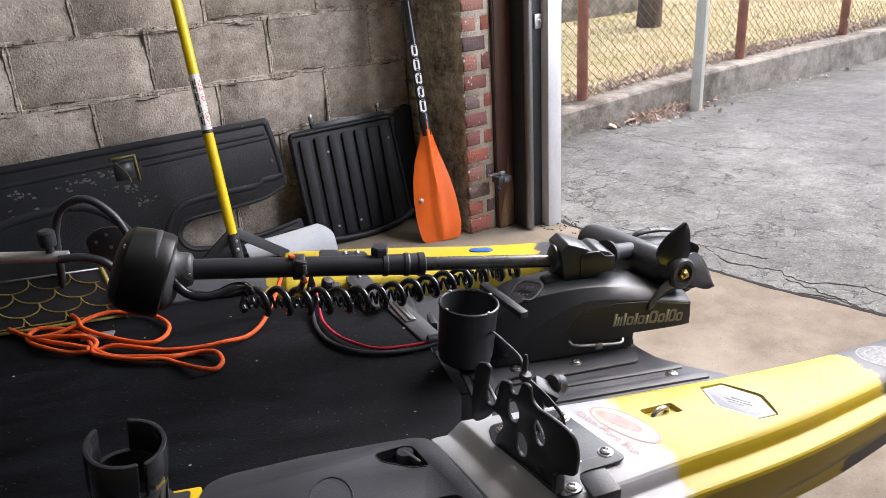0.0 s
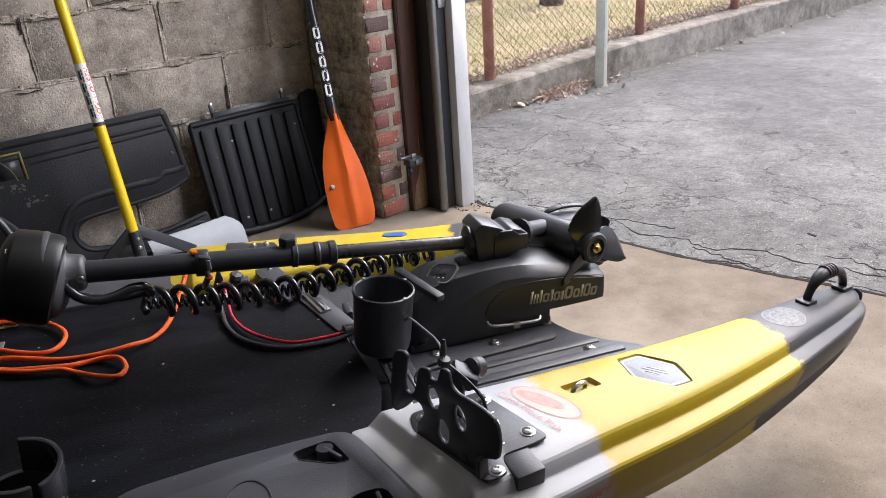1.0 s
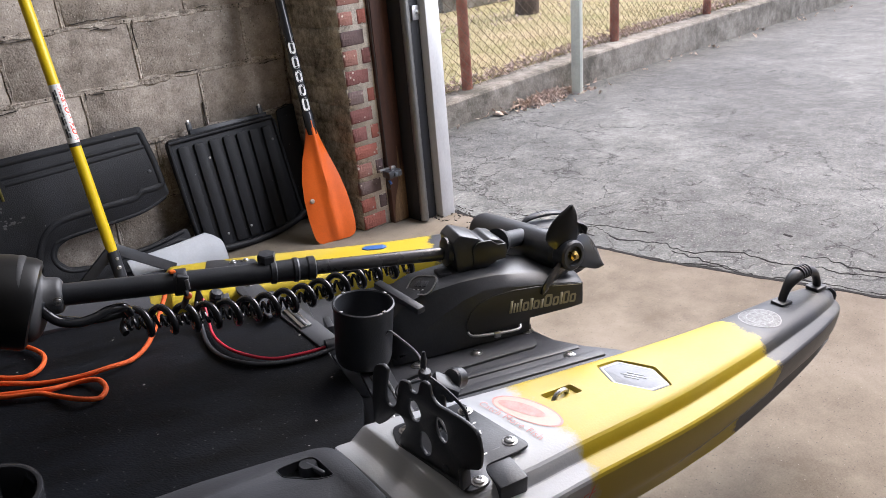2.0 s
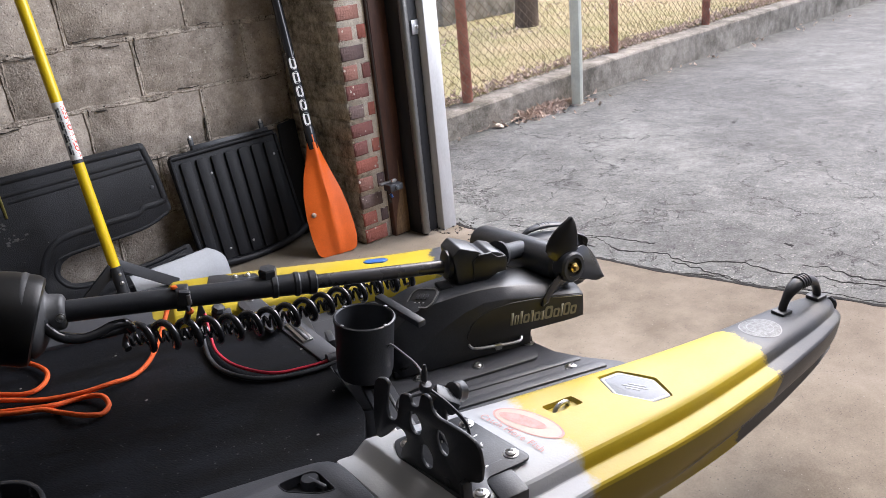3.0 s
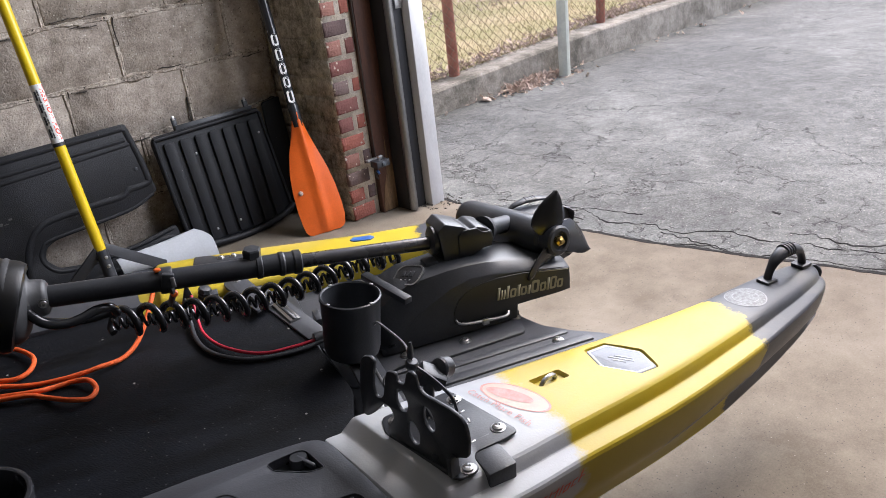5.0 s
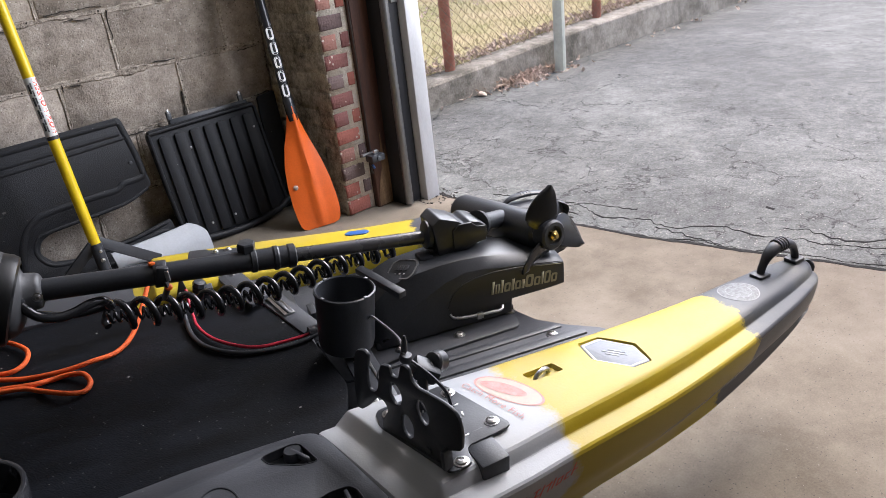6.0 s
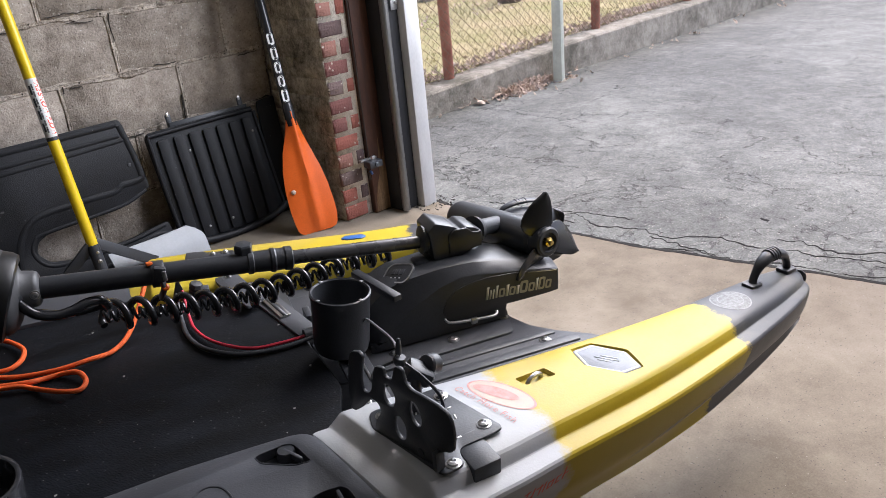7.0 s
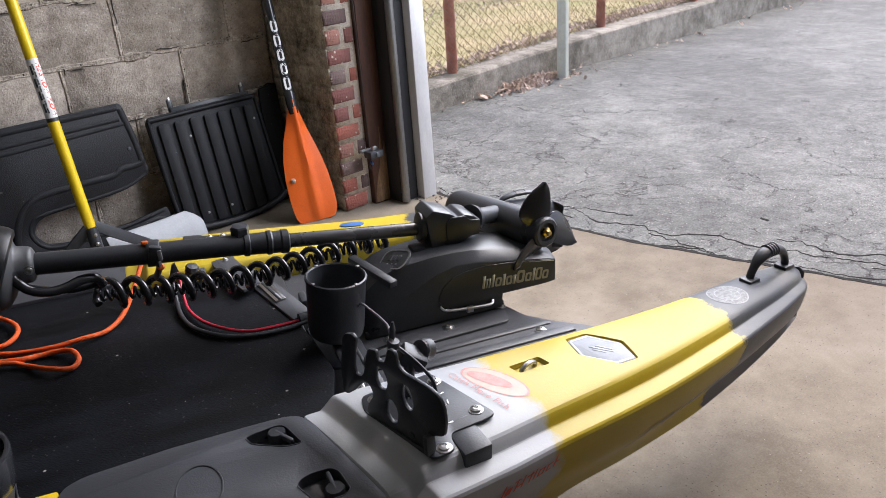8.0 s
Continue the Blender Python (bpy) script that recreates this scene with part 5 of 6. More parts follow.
rope = [(u, v, 0.3305 + max(0, 0.07 - 0.3 * i * 0.1) + 0.0035 * (1 + math.sin(i * 1.9))) for i, (u, v) in enumerate(run_out)]
rope += [(u, v, 0.3345 + 0.005 * (1 + math.sin(i * 1.3 + 1)) * (1 if -0.8 < u < -0.6 else 0.2)) for i, (u, v) in enumerate(run_back)]
solo("rope", tube(rope, 0.0048, 10), M_ROPE, "bright orange braided rope in loose loops on the mat", "rope", smooth=True, m=KAYAK)
solo("rope_clip", box(-0.665, -0.60, 0.215, 0.245, 0.326, 0.331, 0.002), M_GALV, "small worn steel clip under the rope", "clip", m=KAYAK)


# ---- things on and beside the kayak ----
rodh = thing("rod_holder", "black plastic rod holder tube with a slotted rim on the deck", "rod holder", KAYAK @ pose(-0.462, -0.376, 0.333, 3, 11, -25) @ Matrix.Diagonal((1.1, 1.1, 1.12, 1)))
def slotted_tube(r0, r1, z0, z1, a0, a1, n=36):
    rings = []
    for z in (z0, z1):
        rings.append([(r1 * math.cos(a0 + (a1 - a0) * i / n), r1 * math.sin(a0 + (a1 - a0) * i / n), z) for i in range(n + 1)] + [(r0 * math.cos(a1 + (a0 - a1) * i / n), r0 * math.sin(a1 + (a0 - a1) * i / n), z) for i in range(n + 1)])
    return bevel(loft(rings), 0.0025, 2, 50)


part("tube", lathe([(0.034, 0), (0.040, 0.004), (0.044, 0.05), (0.046, 0.064), (0.046, 0.070), (0.040, 0.070), (0.038, 0.02), (0.0, 0.02)], 36, cap=False), M_BLACK, rodh, smooth=False)
part("rim", slotted_tube(0.0405, 0.0475, 0.066, 0.118, radians(331), radians(482)), M_GLOSS, rodh, "glossy half collar of the holder")
part("rim", slotted_tube(0.0405, 0.0475, 0.066, 0.122, radians(172), radians(322)), M_GLOSS, rodh, "glossy half collar of the holder")
for i in range(14):
    a = 2 * math.pi * i / 14
    part("grip_rib", box(-0.0018, 0.0018, -0.004, 0.004, 0.014, 0.06, 0.001), M_BLACK, rodh, m=pose(0.0435 * math.cos(a), 0.0455 * math.sin(a), 0, 0, 0, math.degrees(a) ))
part("flange", lathe([(0.056, 0), (0.056, 0.004), (0.040, 0.008)], 30), M_BLACK, rodh)

# upright pad with a fish-scale pattern, yellow edged
padm = KAYAK @ pose(-0.588, 0.315, 0.326, 58, 0, 3) @ Matrix(((1, -0.33, 0, 0), (0, 1, 0, 0), (0, 0, 1, 0), (0, 0, 0, 1)))
pad = thing("scale_pad", "black foam pad with yellow fish-scale lines and border", "pad", KAYAK)
PADL = KAYAK.inverted() @ padm
lean = lambda bm: xf(bm, PADL)
M_DULL = mat("dull_yellow_print", (0.50, 0.40, 0.10), 0.6, var=0.3, scale=40, fine=200, bump=0)
part("foam", lean(box(-0.36, 0.0, 0.0, 0.118, -0.016, 0.0, 0.003)), M_BLACK, pad)
part("border", lean(box(-0.36, 0.0, 0.0, 0.007, 0.0, 0.002)), M_DULL, pad, "yellow border strip")
part("border", lean(box(-0.010, 0.0, 0.007, 0.118, 0.0, 0.002)), M_DULL, pad, "yellow border strip")
part("border", lean(box(-0.36, -0.010, 0.114, 0.118, 0.0, 0.002)), M_GALV, pad, "pale worn top border")
for y0, x0 in ((0.113, -0.03), (0.086, -0.0725), (0.059, -0.03), (0.032, -0.0725)):
    for c in range(-1, 4):
        xc = x0 - 0.085 * c
        arc = [(xc + 0.0425 * math.cos(q), y0 - 0.027 * math.sin(q) ** 0.8, 0.0008) for q in [math.pi * j / 12 for j in range(13)]]
        arc = [p for p in arc if -0.358 < p[0] < -0.011 and 0.008 < p[1] < 0.114]
        if len(arc) > 2:
            part("scale_line", lean(tube(arc, 0.0015, 5, n=2)), M_DULL, pad)

# folding seat frame beyond the pad
seat = thing("kayak_seat", "folding kayak seat frame of steel and black tube", "seat", KAYAK)
part("steel_tube", rod((-1.15, 0.34, 0.525), (-0.683, 0.34, 0.474), 0.0125, 18), mat("brushed_aluminium", (0.62, 0.61, 0.60), 0.5, metal=0.35, var=0.15, scale=10, fine=160, bump=0.05, stretch=(0.6, 8, 8)), seat, "brushed steel cross tube")
# this loop stands in for the bed liner's wheel arch, not a seat part
part("back_loop", tube([(-0.72, 0.36, 0.36), (-0.71, 0.36, 0.46), (-0.70, 0.355, 0.53), (-0.675, 0.35, 0.578), (-0.625, 0.345, 0.595), (-0.58, 0.34, 0.560), (-0.555, 0.335, 0.51), (-0.53, 0.33, 0.42), (-0.52, 0.33, 0.34)], 0.0085, 10), M_BLACK, seat, "black bent tube", smooth=True)
part("hinge_loop", tube([(-0.70, 0.33, 0.473), (-0.65, 0.33, 0.47), (-0.61, 0.33, 0.452), (-0.595, 0.33, 0.42), (-0.595, 0.33, 0.345)], 0.0095, 10), M_BLACK, seat, "black bent tube", smooth=True)
part("clamp_knob", lathe([(0.009, 0), (0.009, 0.012), (0.017, 0.015), (0.0185, 0.035), (0.0185, 0.045), (0.013, 0.05), (0, 0.05)], 14, m=pose(-0.715, 0.335, 0.49)), M_BLACK, seat, "black ribbed clamp knob")
hp = part("hinge_plate", prism(rounded([(-0.645, 0.45), (-0.650, 0.50), (-0.615, 0.522), (-0.57, 0.518), (-0.565, 0.46), (-0.59, 0.44)], 0.015), 0.0, 0.006, 0.001, m=pose(0, 0.37, 0, 90)), M_BLACK, seat, "black hinge plate with screws")
for x, z in ((-0.628, 0.49), (-0.605, 0.505), (-0.60, 0.475)):
    part("screw", lathe([(0.004, 0), (0.004, 0.002), (0.002, 0.003)], 10, m=pose(x, 0.364, z, 90)), M_STEEL, hp)
part("leg", rod((-1.05, 0.36, 0.333), (-1.05, 0.34, 0.515), 0.009, 12), M_BLACK, seat)
part("leg", rod((-0.87, 0.38, 0.333), (-0.87, 0.34, 0.495), 0.009, 12), M_BLACK, seat)

# clutter on the far hull under the shaft
strapf = thing("transducer_bracket", "black plastic bracket with small knob on the far hull", "bracket", KAYAK)
part("base", prism(rounded([(-0.158, 0.452), (-0.150, 0.503), (-0.112, 0.490), (-0.104, 0.477), (-0.042, 0.455), (-0.036, 0.425), (-0.150, 0.425)], 0.005), 0.3380, 0.353, 0.002), M_BLACK, strapf, "black rear clamp plate")
part("arm", prism(rounded([(-0.112, 0.43), (-0.056, 0.43), (-0.050, 0.313), (-0.014, 0.170), (-0.054, 0.142), (-0.100, 0.300)], 0.005), 0.3395, 0.3475, 0.0015), M_GREY, strapf, "dark flat arm reaching down to the gear rail")
for u, v in ((-0.0916, 0.457), (-0.062, 0.451)):
    bolt(u, v, 0.353, strapf, 0.0065)
bolt(-0.0715, 0.3146, 0.3475, strapf, 0.0055)
part("fin", prism([(-0.196, 0.336), (-0.183, 0.372), (-0.176, 0.376), (-0.168, 0.336)], -0.004, 0.004, 0.001, m=pose(0, 0.292, 0, 90)), M_BLACK, strapf, "small black upright fin")
part("knob", lathe([(0.010, 0), (0.013, 0.004), (0.0150, 0.010), (0.0135, 0.014), (0.0160, 0.020), (0.0125, 0.028), (0.0, 0.030)], 7, m=pose(-0.150, 0.292, 0.336, 12, 18, 0)), M_BLACK, strapf, "black lobed tightening knob")
part("tail", box(-0.138, -0.118, 0.278, 0.306, 0.337, 0.346, 0.003), M_GREY, strapf)

# ---- things against the wall ----
def ridge(name, pts, parent, r=0.007, flat=0.34, material=None):
    return part(name, tube([(x, z, 0.0) for x, z in pts], r, 8, n=5, flat=flat), material or M_LINER, parent, smooth=True)


bed = thing("bed_liner_panel", "black moulded truck bed liner panel leaning on the block wall", "liner panel", pose(0, -0.135, 0.0, 80.5))
shape = [(-1.75, 0.0), (-1.75, 0.50), (-0.27, 0.515), (-0.238, 0.268), (-0.30, 0.245), (-0.36, 0.225), (-0.60, 0.215), (-0.635, 0.200), (-0.650, 0.165), (-0.62, 0.125), (-0.55, 0.110), (-0.36, 0.115), (-0.215, 0.135), (-0.195, 0.0)]
part("panel", prism(rounded(shape, 0.014, 4), 0.0, 0.014, 0.003), M_LINER, bed, "black textured panel with a cut-out")
ridge("top_rib", [(-1.7, 0.487), (-1.0, 0.492), (-0.285, 0.50)], bed, 0.010).location.z = 0.014
ridge("rib", [(-1.7, 0.435), (-1.0, 0.447), (-0.29, 0.462)], bed, 0.007).location.z = 0.014
ridge("rib", [(-0.72, 0.43), (-0.50, 0.436), (-0.275, 0.445)], bed, 0.006).location.z = 0.014
ridge("side_rib", [(-0.278, 0.495), (-0.262, 0.40), (-0.255, 0.32), (-0.262, 0.305), (-0.29, 0.300), (-0.33, 0.300), (-0.36, 0.285), (-0.45, 0.285), (-0.58, 0.282), (-0.63, 0.270), (-0.67, 0.235), (-0.70, 0.17), (-0.715, 0.06)], bed, 0.011).location.z = 0.014
ridge("slot_rim", [(-0.255, 0.262), (-0.36, 0.232), (-0.60, 0.222), (-0.645, 0.205), (-0.66, 0.165), (-0.63, 0.118), (-0.55, 0.102), (-0.36, 0.106), (-0.23, 0.124)], bed, 0.006).location.z = 0.014
ridge("lower_rib", [(-0.60, 0.045), (-0.40, 0.055), (-0.33, 0.085), (-0.24, 0.095), (-0.225, 0.02)], bed, 0.009).location.z = 0.014
ridge("wheel_arch", [(-1.45, 0.02), (-1.40, 0.20), (-1.25, 0.31), (-1.0, 0.345), (-0.88, 0.31), (-0.80, 0.20), (-0.77, 0.02)], bed, 0.014).location.z = 0.014
for x, z in ((-0.50, 0.335), (-0.285, 0.36), (-0.96, 0.40), (-1.2, 0.38), (-0.585, 0.062)):
    part("rivet", lathe([(0.007, 0), (0.006, 0.002), (0.0, 0.003)], 10, m=pose(x, z, 0.014)), M_GALV if z < 0.1 else M_BLACK, bed)
# yellow print darkened to olive: the panel's shade is in the colour
M_SHADEYEL = mat("shaded_yellow_print", (0.24, 0.21, 0.05), 0.7, var=0.3, scale=40, fine=200, bump=0)
mark = part("decal", prism([(-0.815, 0.472), (-0.735, 0.472), (-0.735, 0.385), (-0.742, 0.385), (-0.744, 0.463), (-0.815, 0.463)], 0.0155, 0.0165), M_SHADEYEL, bed, "yellow cornered decal")
part("decal_field", box(-0.81, -0.746, 0.395, 0.462, 0.0150, 0.0158), M_BLACK, mark)
part("decal_line", tube([(-0.80, 0.455, 0.016), (-0.775, 0.42, 0.016), (-0.765, 0.385, 0.016)], 0.0012, 5, n=4), M_SHADEYEL, mark)
random.seed(4)
scr = bmesh.new()
for x, z, n_s, sx in ((-1.09, 0.40, 14, 0.03), (-0.93, 0.41, 20, 0.06), (-0.80, 0.365, 20, 0.05), (-0.75, 0.315, 12, 0.03), (-1.12, 0.345, 10, 0.04), (-0.87, 0.425, 10, 0.05)):
    for i in range(n_s):
        px, pz, w, hh = x + random.gauss(0, sx * 0.6), z + random.gauss(0, 0.010), random.uniform(0.003, 0.013), random.uniform(0.002, 0.009)
        prism(rounded([(px, pz), (px + w, pz + random.uniform(-0.003, 0.003)), (px + w * 0.8, pz + hh), (px - w * 0.2, pz + hh * 0.8)], 0.003, 2), 0.0141, 0.0146, bm=scr)
tagged(part("scuffs", scr, mat("pale_scuff", (0.13, 0.13, 0.13), 0.85, var=0.4, scale=60, fine=200, bump=0), bed, "pale scratched patches"), kind="stuff")

# small ribbed liner with a curved foot and two hanging tabs
gate = thing("tailgate_liner", "black ribbed plastic tailgate liner leaning on the block wall", "liner panel", pose(0, -0.135, 0.0, 80, 0, 0))
foot = [(-0.188, 0.030), (-0.10, 0.010), (0.02, 0.0), (0.12, 0.006), (0.205, 0.022), (0.255, 0.046)]
part("panel", prism(rounded([(-0.205, 0.428), (-0.192, 0.445), (0.205, 0.452), (0.232, 0.43), (0.248, 0.05)] + foot[::-1][1:], 0.012, 4), 0.0, 0.012, 0.003), M_LINER, gate, "black textured panel")
for i, x in enumerate((-0.165, -0.105, -0.047, 0.008, 0.062, 0.115, 0.168)):
    zb = 0.035 if i in (0, 6) else 0.03
    rb = prism(rounded([(x - 0.004, 0.412 - 0.0), (x - 0.010 + (0.012), 0.03), (x + 0.040, 0.03), (x + 0.036, 0.412)], 0.008, 3), 0.012, 0.023, 0.005)
    part("rib", rb, M_LINER, gate)
part("top_lip", tube([(-0.195, 0.433, 0.014), (0.0, 0.437, 0.016), (0.215, 0.440, 0.014)], 0.009, 8, n=3), M_LINER, gate, smooth=True)
part("side_lip", tube([(-0.196, 0.432, 0.014), (-0.190, 0.20, 0.014), (-0.180, 0.035, 0.016)], 0.007, 8, n=3), M_LINER, gate, smooth=True)
part("side_lip", tube([(0.222, 0.432, 0.014), (0.236, 0.20, 0.014), (0.246, 0.05, 0.016)], 0.007, 8, n=3), M_LINER, gate, smooth=True)
part("foot_lip", tube([(x, z + 0.010, 0.020) for x, z in foot], 0.014, 8, n=3), M_LINER, gate, smooth=True)
part("back_plate", box(-0.10, 0.21, 0.40, 0.462, -0.012, -0.002, 0.002), M_BLACK, gate, "dark back plate")
for x in (-0.095, 0.190):
    tb = part("tab", box(x - 0.008, x + 0.010, 0.44, 0.490, -0.018, -0.008, 0.002), M_BLACK, gate, "small hanging tab")
    part("tab_pin", box(x - 0.005, x + 0.004, 0.482, 0.497, -0.008, -0.006, 0.001), M_STEEL, tb)
for x, z in ((-0.065, 0.352), (0.195, 0.36), (0.02, 0.07), (-0.075, 0.068)):
    part("rivet", lathe([(0.005, 0), (0.004, 0.002), (0.0, 0.003)], 10, m=pose(x, z, 0.023)), M_GALV, gate)
# black sheet added for the liner's dark end and the corner's deep shadow
solo("side_liner", prism(rounded([(0.245, 0.0), (0.34, 0.0), (0.34, 0.46), (0.262, 0.45)], 0.01), 0, 0.012, 0.003, m=pose(0, -0.075, 0, 84)), M_LINER, "plain black sheet added for the dark, shaded corner", "liner panel")

# paddle leaning into the corner
T, P = Vector((0.236, -0.388, 0.002)), Vector((0.272, -0.02, 1.75))
ax_y = (P - T).normalized()
ax_x = (Vector((0.943, -0.33, 0)) - ax_y * ax_y.dot(Vector((0.943, -0.33, 0)))).normalized()
ax_z = ax_x.cross(ax_y)
PAD = Matrix(((ax_x.x, ax_y.x, ax_z.x, T.x), (ax_x.y, ax_y.y, ax_z.y, T.y), (ax_x.z, ax_y.z, ax_z.z, T.z), (0, 0, 0, 1)))
paddle = thing("paddle", "orange-bladed paddle with a black shaft leaning in the corner", "paddle", PAD)


def paddle_blade():
    rings = []
    prof = [(0.0, -0.056, 0.048), (0.006, -0.070, 0.066), (0.018, -0.078, 0.074), (0.05, -0.083, 0.081), (0.10, -0.087, 0.081), (0.17, -0.086, 0.075), (0.24, -0.078, 0.062), (0.31, -0.060, 0.043), (0.37, -0.036, 0.027), (0.42, -0.019, 0.017), (0.452, -0.0150, 0.0150)]
    for y, a, b in prof:
        row = []
        for i in range(13):
            x = a + (b - a) * i / 12
            bow = 0.010 * (1 - ((x - (a + b) / 2) / ((b - a) / 2)) ** 2) * min(1, y / 0.1)
            rg = 0.013 * math.exp(-((x - 0.004) / 0.013) ** 2) * min(1, y / 0.05 + 0.3)
            row.append((x, y, bow + rg))
        rings.append([(x, y, z + 0.003) for x, y, z in row] + [(x, y, z - 0.003) for x, y, z in row[::-1]])
    return loft(rings)


pb_ob = part("blade", paddle_blade(), M_ORANGE, paddle, "glossy orange blade with a raised spine", smooth=True)
part("blade_badge", prism(circle(-0.060, 0.165, 0.0095, 9), 0.0105, 0.0122), M_CHALK, pb_ob, "small worn pale round sticker")
part("shaft", rod((0, 0.40, 0.006), (0, 1.95, 0.006), 0.0172, 24), M_GLOSS, paddle, "black paddle shaft")
part("ferrule", lathe([(0.0195, 0), (0.0192, 0.05), (0.0175, 0.056)], 24, m=along((0, 0.425, 0.006), (0, 1, 0.006))), M_GLOSS, paddle)
part("grip", rod((-0.05, 1.95, 0.006), (0.05, 1.95, 0.006), 0.016, 14), M_BLACK, paddle)
mark = letter_bars([(0.0, 0.046, 0.86), (0.054, 0.040, 0.86), (0.102, 0.040, 0.86), (0.150, 0.043, 0.86), (0.201, 0.042, 0.86), (0.251, 0.011, 1.1)], 0.029, pose(0.0125, 0.486, 0, 0, 0, 90), M_WLETTER, paddle, "maker_mark", 0.0, "white maker's mark as plain rings")
# the print bends round the shaft
for ob in mark.children:
    for v in ob.data.vertices:
        a = (v.co.y - 0.0125) / 0.0172
        v.co.y, v.co.z = 0.0125 + (0.0173 + v.co.z) * math.sin(a), 0.006 + (0.0173 + v.co.z) * math.cos(a)

# snow pusher: yellow pole, black socket and braces, pale curved blade
push = thing("snow_pusher", "yellow-poled snow pusher with a pale grey blade", "snow shovel")
q0, q1 = Vector((-0.532, -0.335, 0.125)), Vector((-0.548, -0.075, 1.45))
qa = lambda t: q0.lerp(q1, t)
part("pole", rod(qa(0.055), q1, 0.0165, 20), M_YEL, push, "yellow painted pole", smooth=False)
lab = part("pole_label", rod(qa(0.315), qa(0.445), 0.0169, 24), M_WHITE, push, "white paper label on the pole")
ldir = (qa(1) - qa(0)).normalized()
for ang, cnt, ln, wd, mm in ((-46, 4, 0.026, 0.006, M_BLACK), (-14, 7, 0.017, 0.0016, M_GREY), (-6, 7, 0.017, 0.0016, M_GREY)):
    d0 = Vector((-0.22 + 0.017 * ang, -0.97, 0))
    d0 = (d0 - ldir * d0.dot(ldir)).normalized()
    side_ = ldir.cross(d0)
    for i in range(cnt):
        c0 = qa(0.325 + 0.11 * (i + 0.5) / cnt) + d0 * 0.0167
        part("label_bar", box(-wd / 2, wd / 2, -ln / 2, ln / 2, 0, 0.0006), mm, lab, m=Matrix(((side_.x, ldir.x, d0.x, c0.x), (side_.y, ldir.y, d0.y, c0.y), (side_.z, ldir.z, d0.z, c0.z), (0, 0, 0, 1))))
d0 = Vector((0.10, -0.98, 0))
d0 = (d0 - ldir * d0.dot(ldir)).normalized()
side_ = ldir.cross(d0)
red = words("THE SNOW PLOW", 0.0225, 0.0, Matrix(), M_REDLET, lab, "label_words", shear=0.3, spacing=0.88, label="red printed words", width=1.0, bold=0.0008)
c0, turn0 = qa(0.382), radians(24)
for v in red.data.vertices:
    a = turn0 + v.co.y / 0.0170
    v.co = c0 - ldir * v.co.x + (d0 * math.cos(a) + side_ * math.sin(a)) * 0.0172
part("label_band", rod(qa(0.308), qa(0.316), 0.0170, 24), M_BLACK, lab)
sock = part("socket", rod(qa(-0.05), qa(0.062), 0.0185, 18, edge=0.002), M_BLACK, push, "black plastic socket")
for t in (-0.015, 0.025):
    bolt(0, 0, 0, sock, 0.005).matrix_basis = along(qa(t) + Vector((0, -0.0175, 0)), qa(t) + Vector((0.01, -0.1, 0)))
blm = bmesh.new()
rings = []
for i in range(9):
    a = i / 8
    y, z = 0.05 * a * a, 0.118 * a
    r = 0.045 * max(0, (a - 0.6) / 0.4) ** 2
    rings.append([(-0.17, y, z), (0.0, y, z), (0.16 - r, y, z + 0.004), (0.16 - r, y + 0.006, z + 0.004), (0.0, y + 0.006, z), (-0.17, y + 0.006, z)])
part("blade", loft(rings, bm=blm), M_PALEBLUE, push, "pale grey-blue plastic plow blade", m=pose(-0.295, -0.255, 0.0, 0, 0, 3))
def flat_bar(p, q, wide, thick):
    d = (Vector(q) - Vector(p)).normalized()
    n_ = Vector((0.25, -0.95, 0.2)).normalized()
    s_ = d.cross(n_).normalized()
    n_ = s_.cross(d)
    ring = lambda c: [Vector(c) + s_ * i * wide / 2 + n_ * j * thick / 2 for i, j in ((-1, -1), (1, -1), (1, 1), (-1, 1))]
    return bevel(loft([ring(p), ring(q)]), 0.002)


for p, q in (((-0.525, -0.322, 0.212), (-0.335, -0.262, 0.060)), ((-0.540, -0.322, 0.208), (-0.640, -0.285, 0.110)), ((-0.62, -0.282, 0.090), (-0.34, -0.262, 0.045))):
    part("brace", flat_bar(p, q, 0.034, 0.010), M_BLACK, push, "black diagonal brace")
for z in (0.186, 0.158):
    part("rivet", lathe([(0.0055, 0), (0.005, 0.002), (0.0, 0.003)], 12, m=along((-0.530, -0.346 + 0.19 * (z - 0.158), z), (-0.53, -1, z + 0.1))), M_STEEL, sock)
part("pole_tip", lathe([(0.0105, 0), (0.0115, 0.004), (0.0105, 0.022)], 14, m=along(qa(-0.05) - ldir * 0.018, qa(0))), M_GALV, sock, "worn steel pole tip")

patch = prism([(0.484, 0.005), (0.548, 0.005), (0.549, 0.16), (0.541, 0.24), (0.534, 0.17), (0.526, 0.30), (0.515, 0.15), (0.500, 0.11), (0.488, 0.06)], 0.0, 0.0012, m=pose(0, -0.4282, 0, 90))
part("bare_patch", patch, mat("bare_wood", (0.30, 0.15, 0.06), 0.8, var=0.45, scale=5, fine=80, bump=0.3, stretch=(8, 8, 0.8), second=(0.46, 0.29, 0.15)), jamb, "bare orange worn wood at the foot")

# door track, sensor, wire
track = thing("door_track", "galvanised steel garage door track on the jamb", "door track")
part("channel", rod((0.560, -0.516, 0.01), (0.560, -0.516, 2.1), 0.0155, 20), mat("dark_steel", (0.30, 0.30, 0.30), 0.36, metal=0.85, var=0.25, scale=5, fine=120, bump=0.1, stretch=(4, 4, 0.6)), track, "dark rounded steel track")
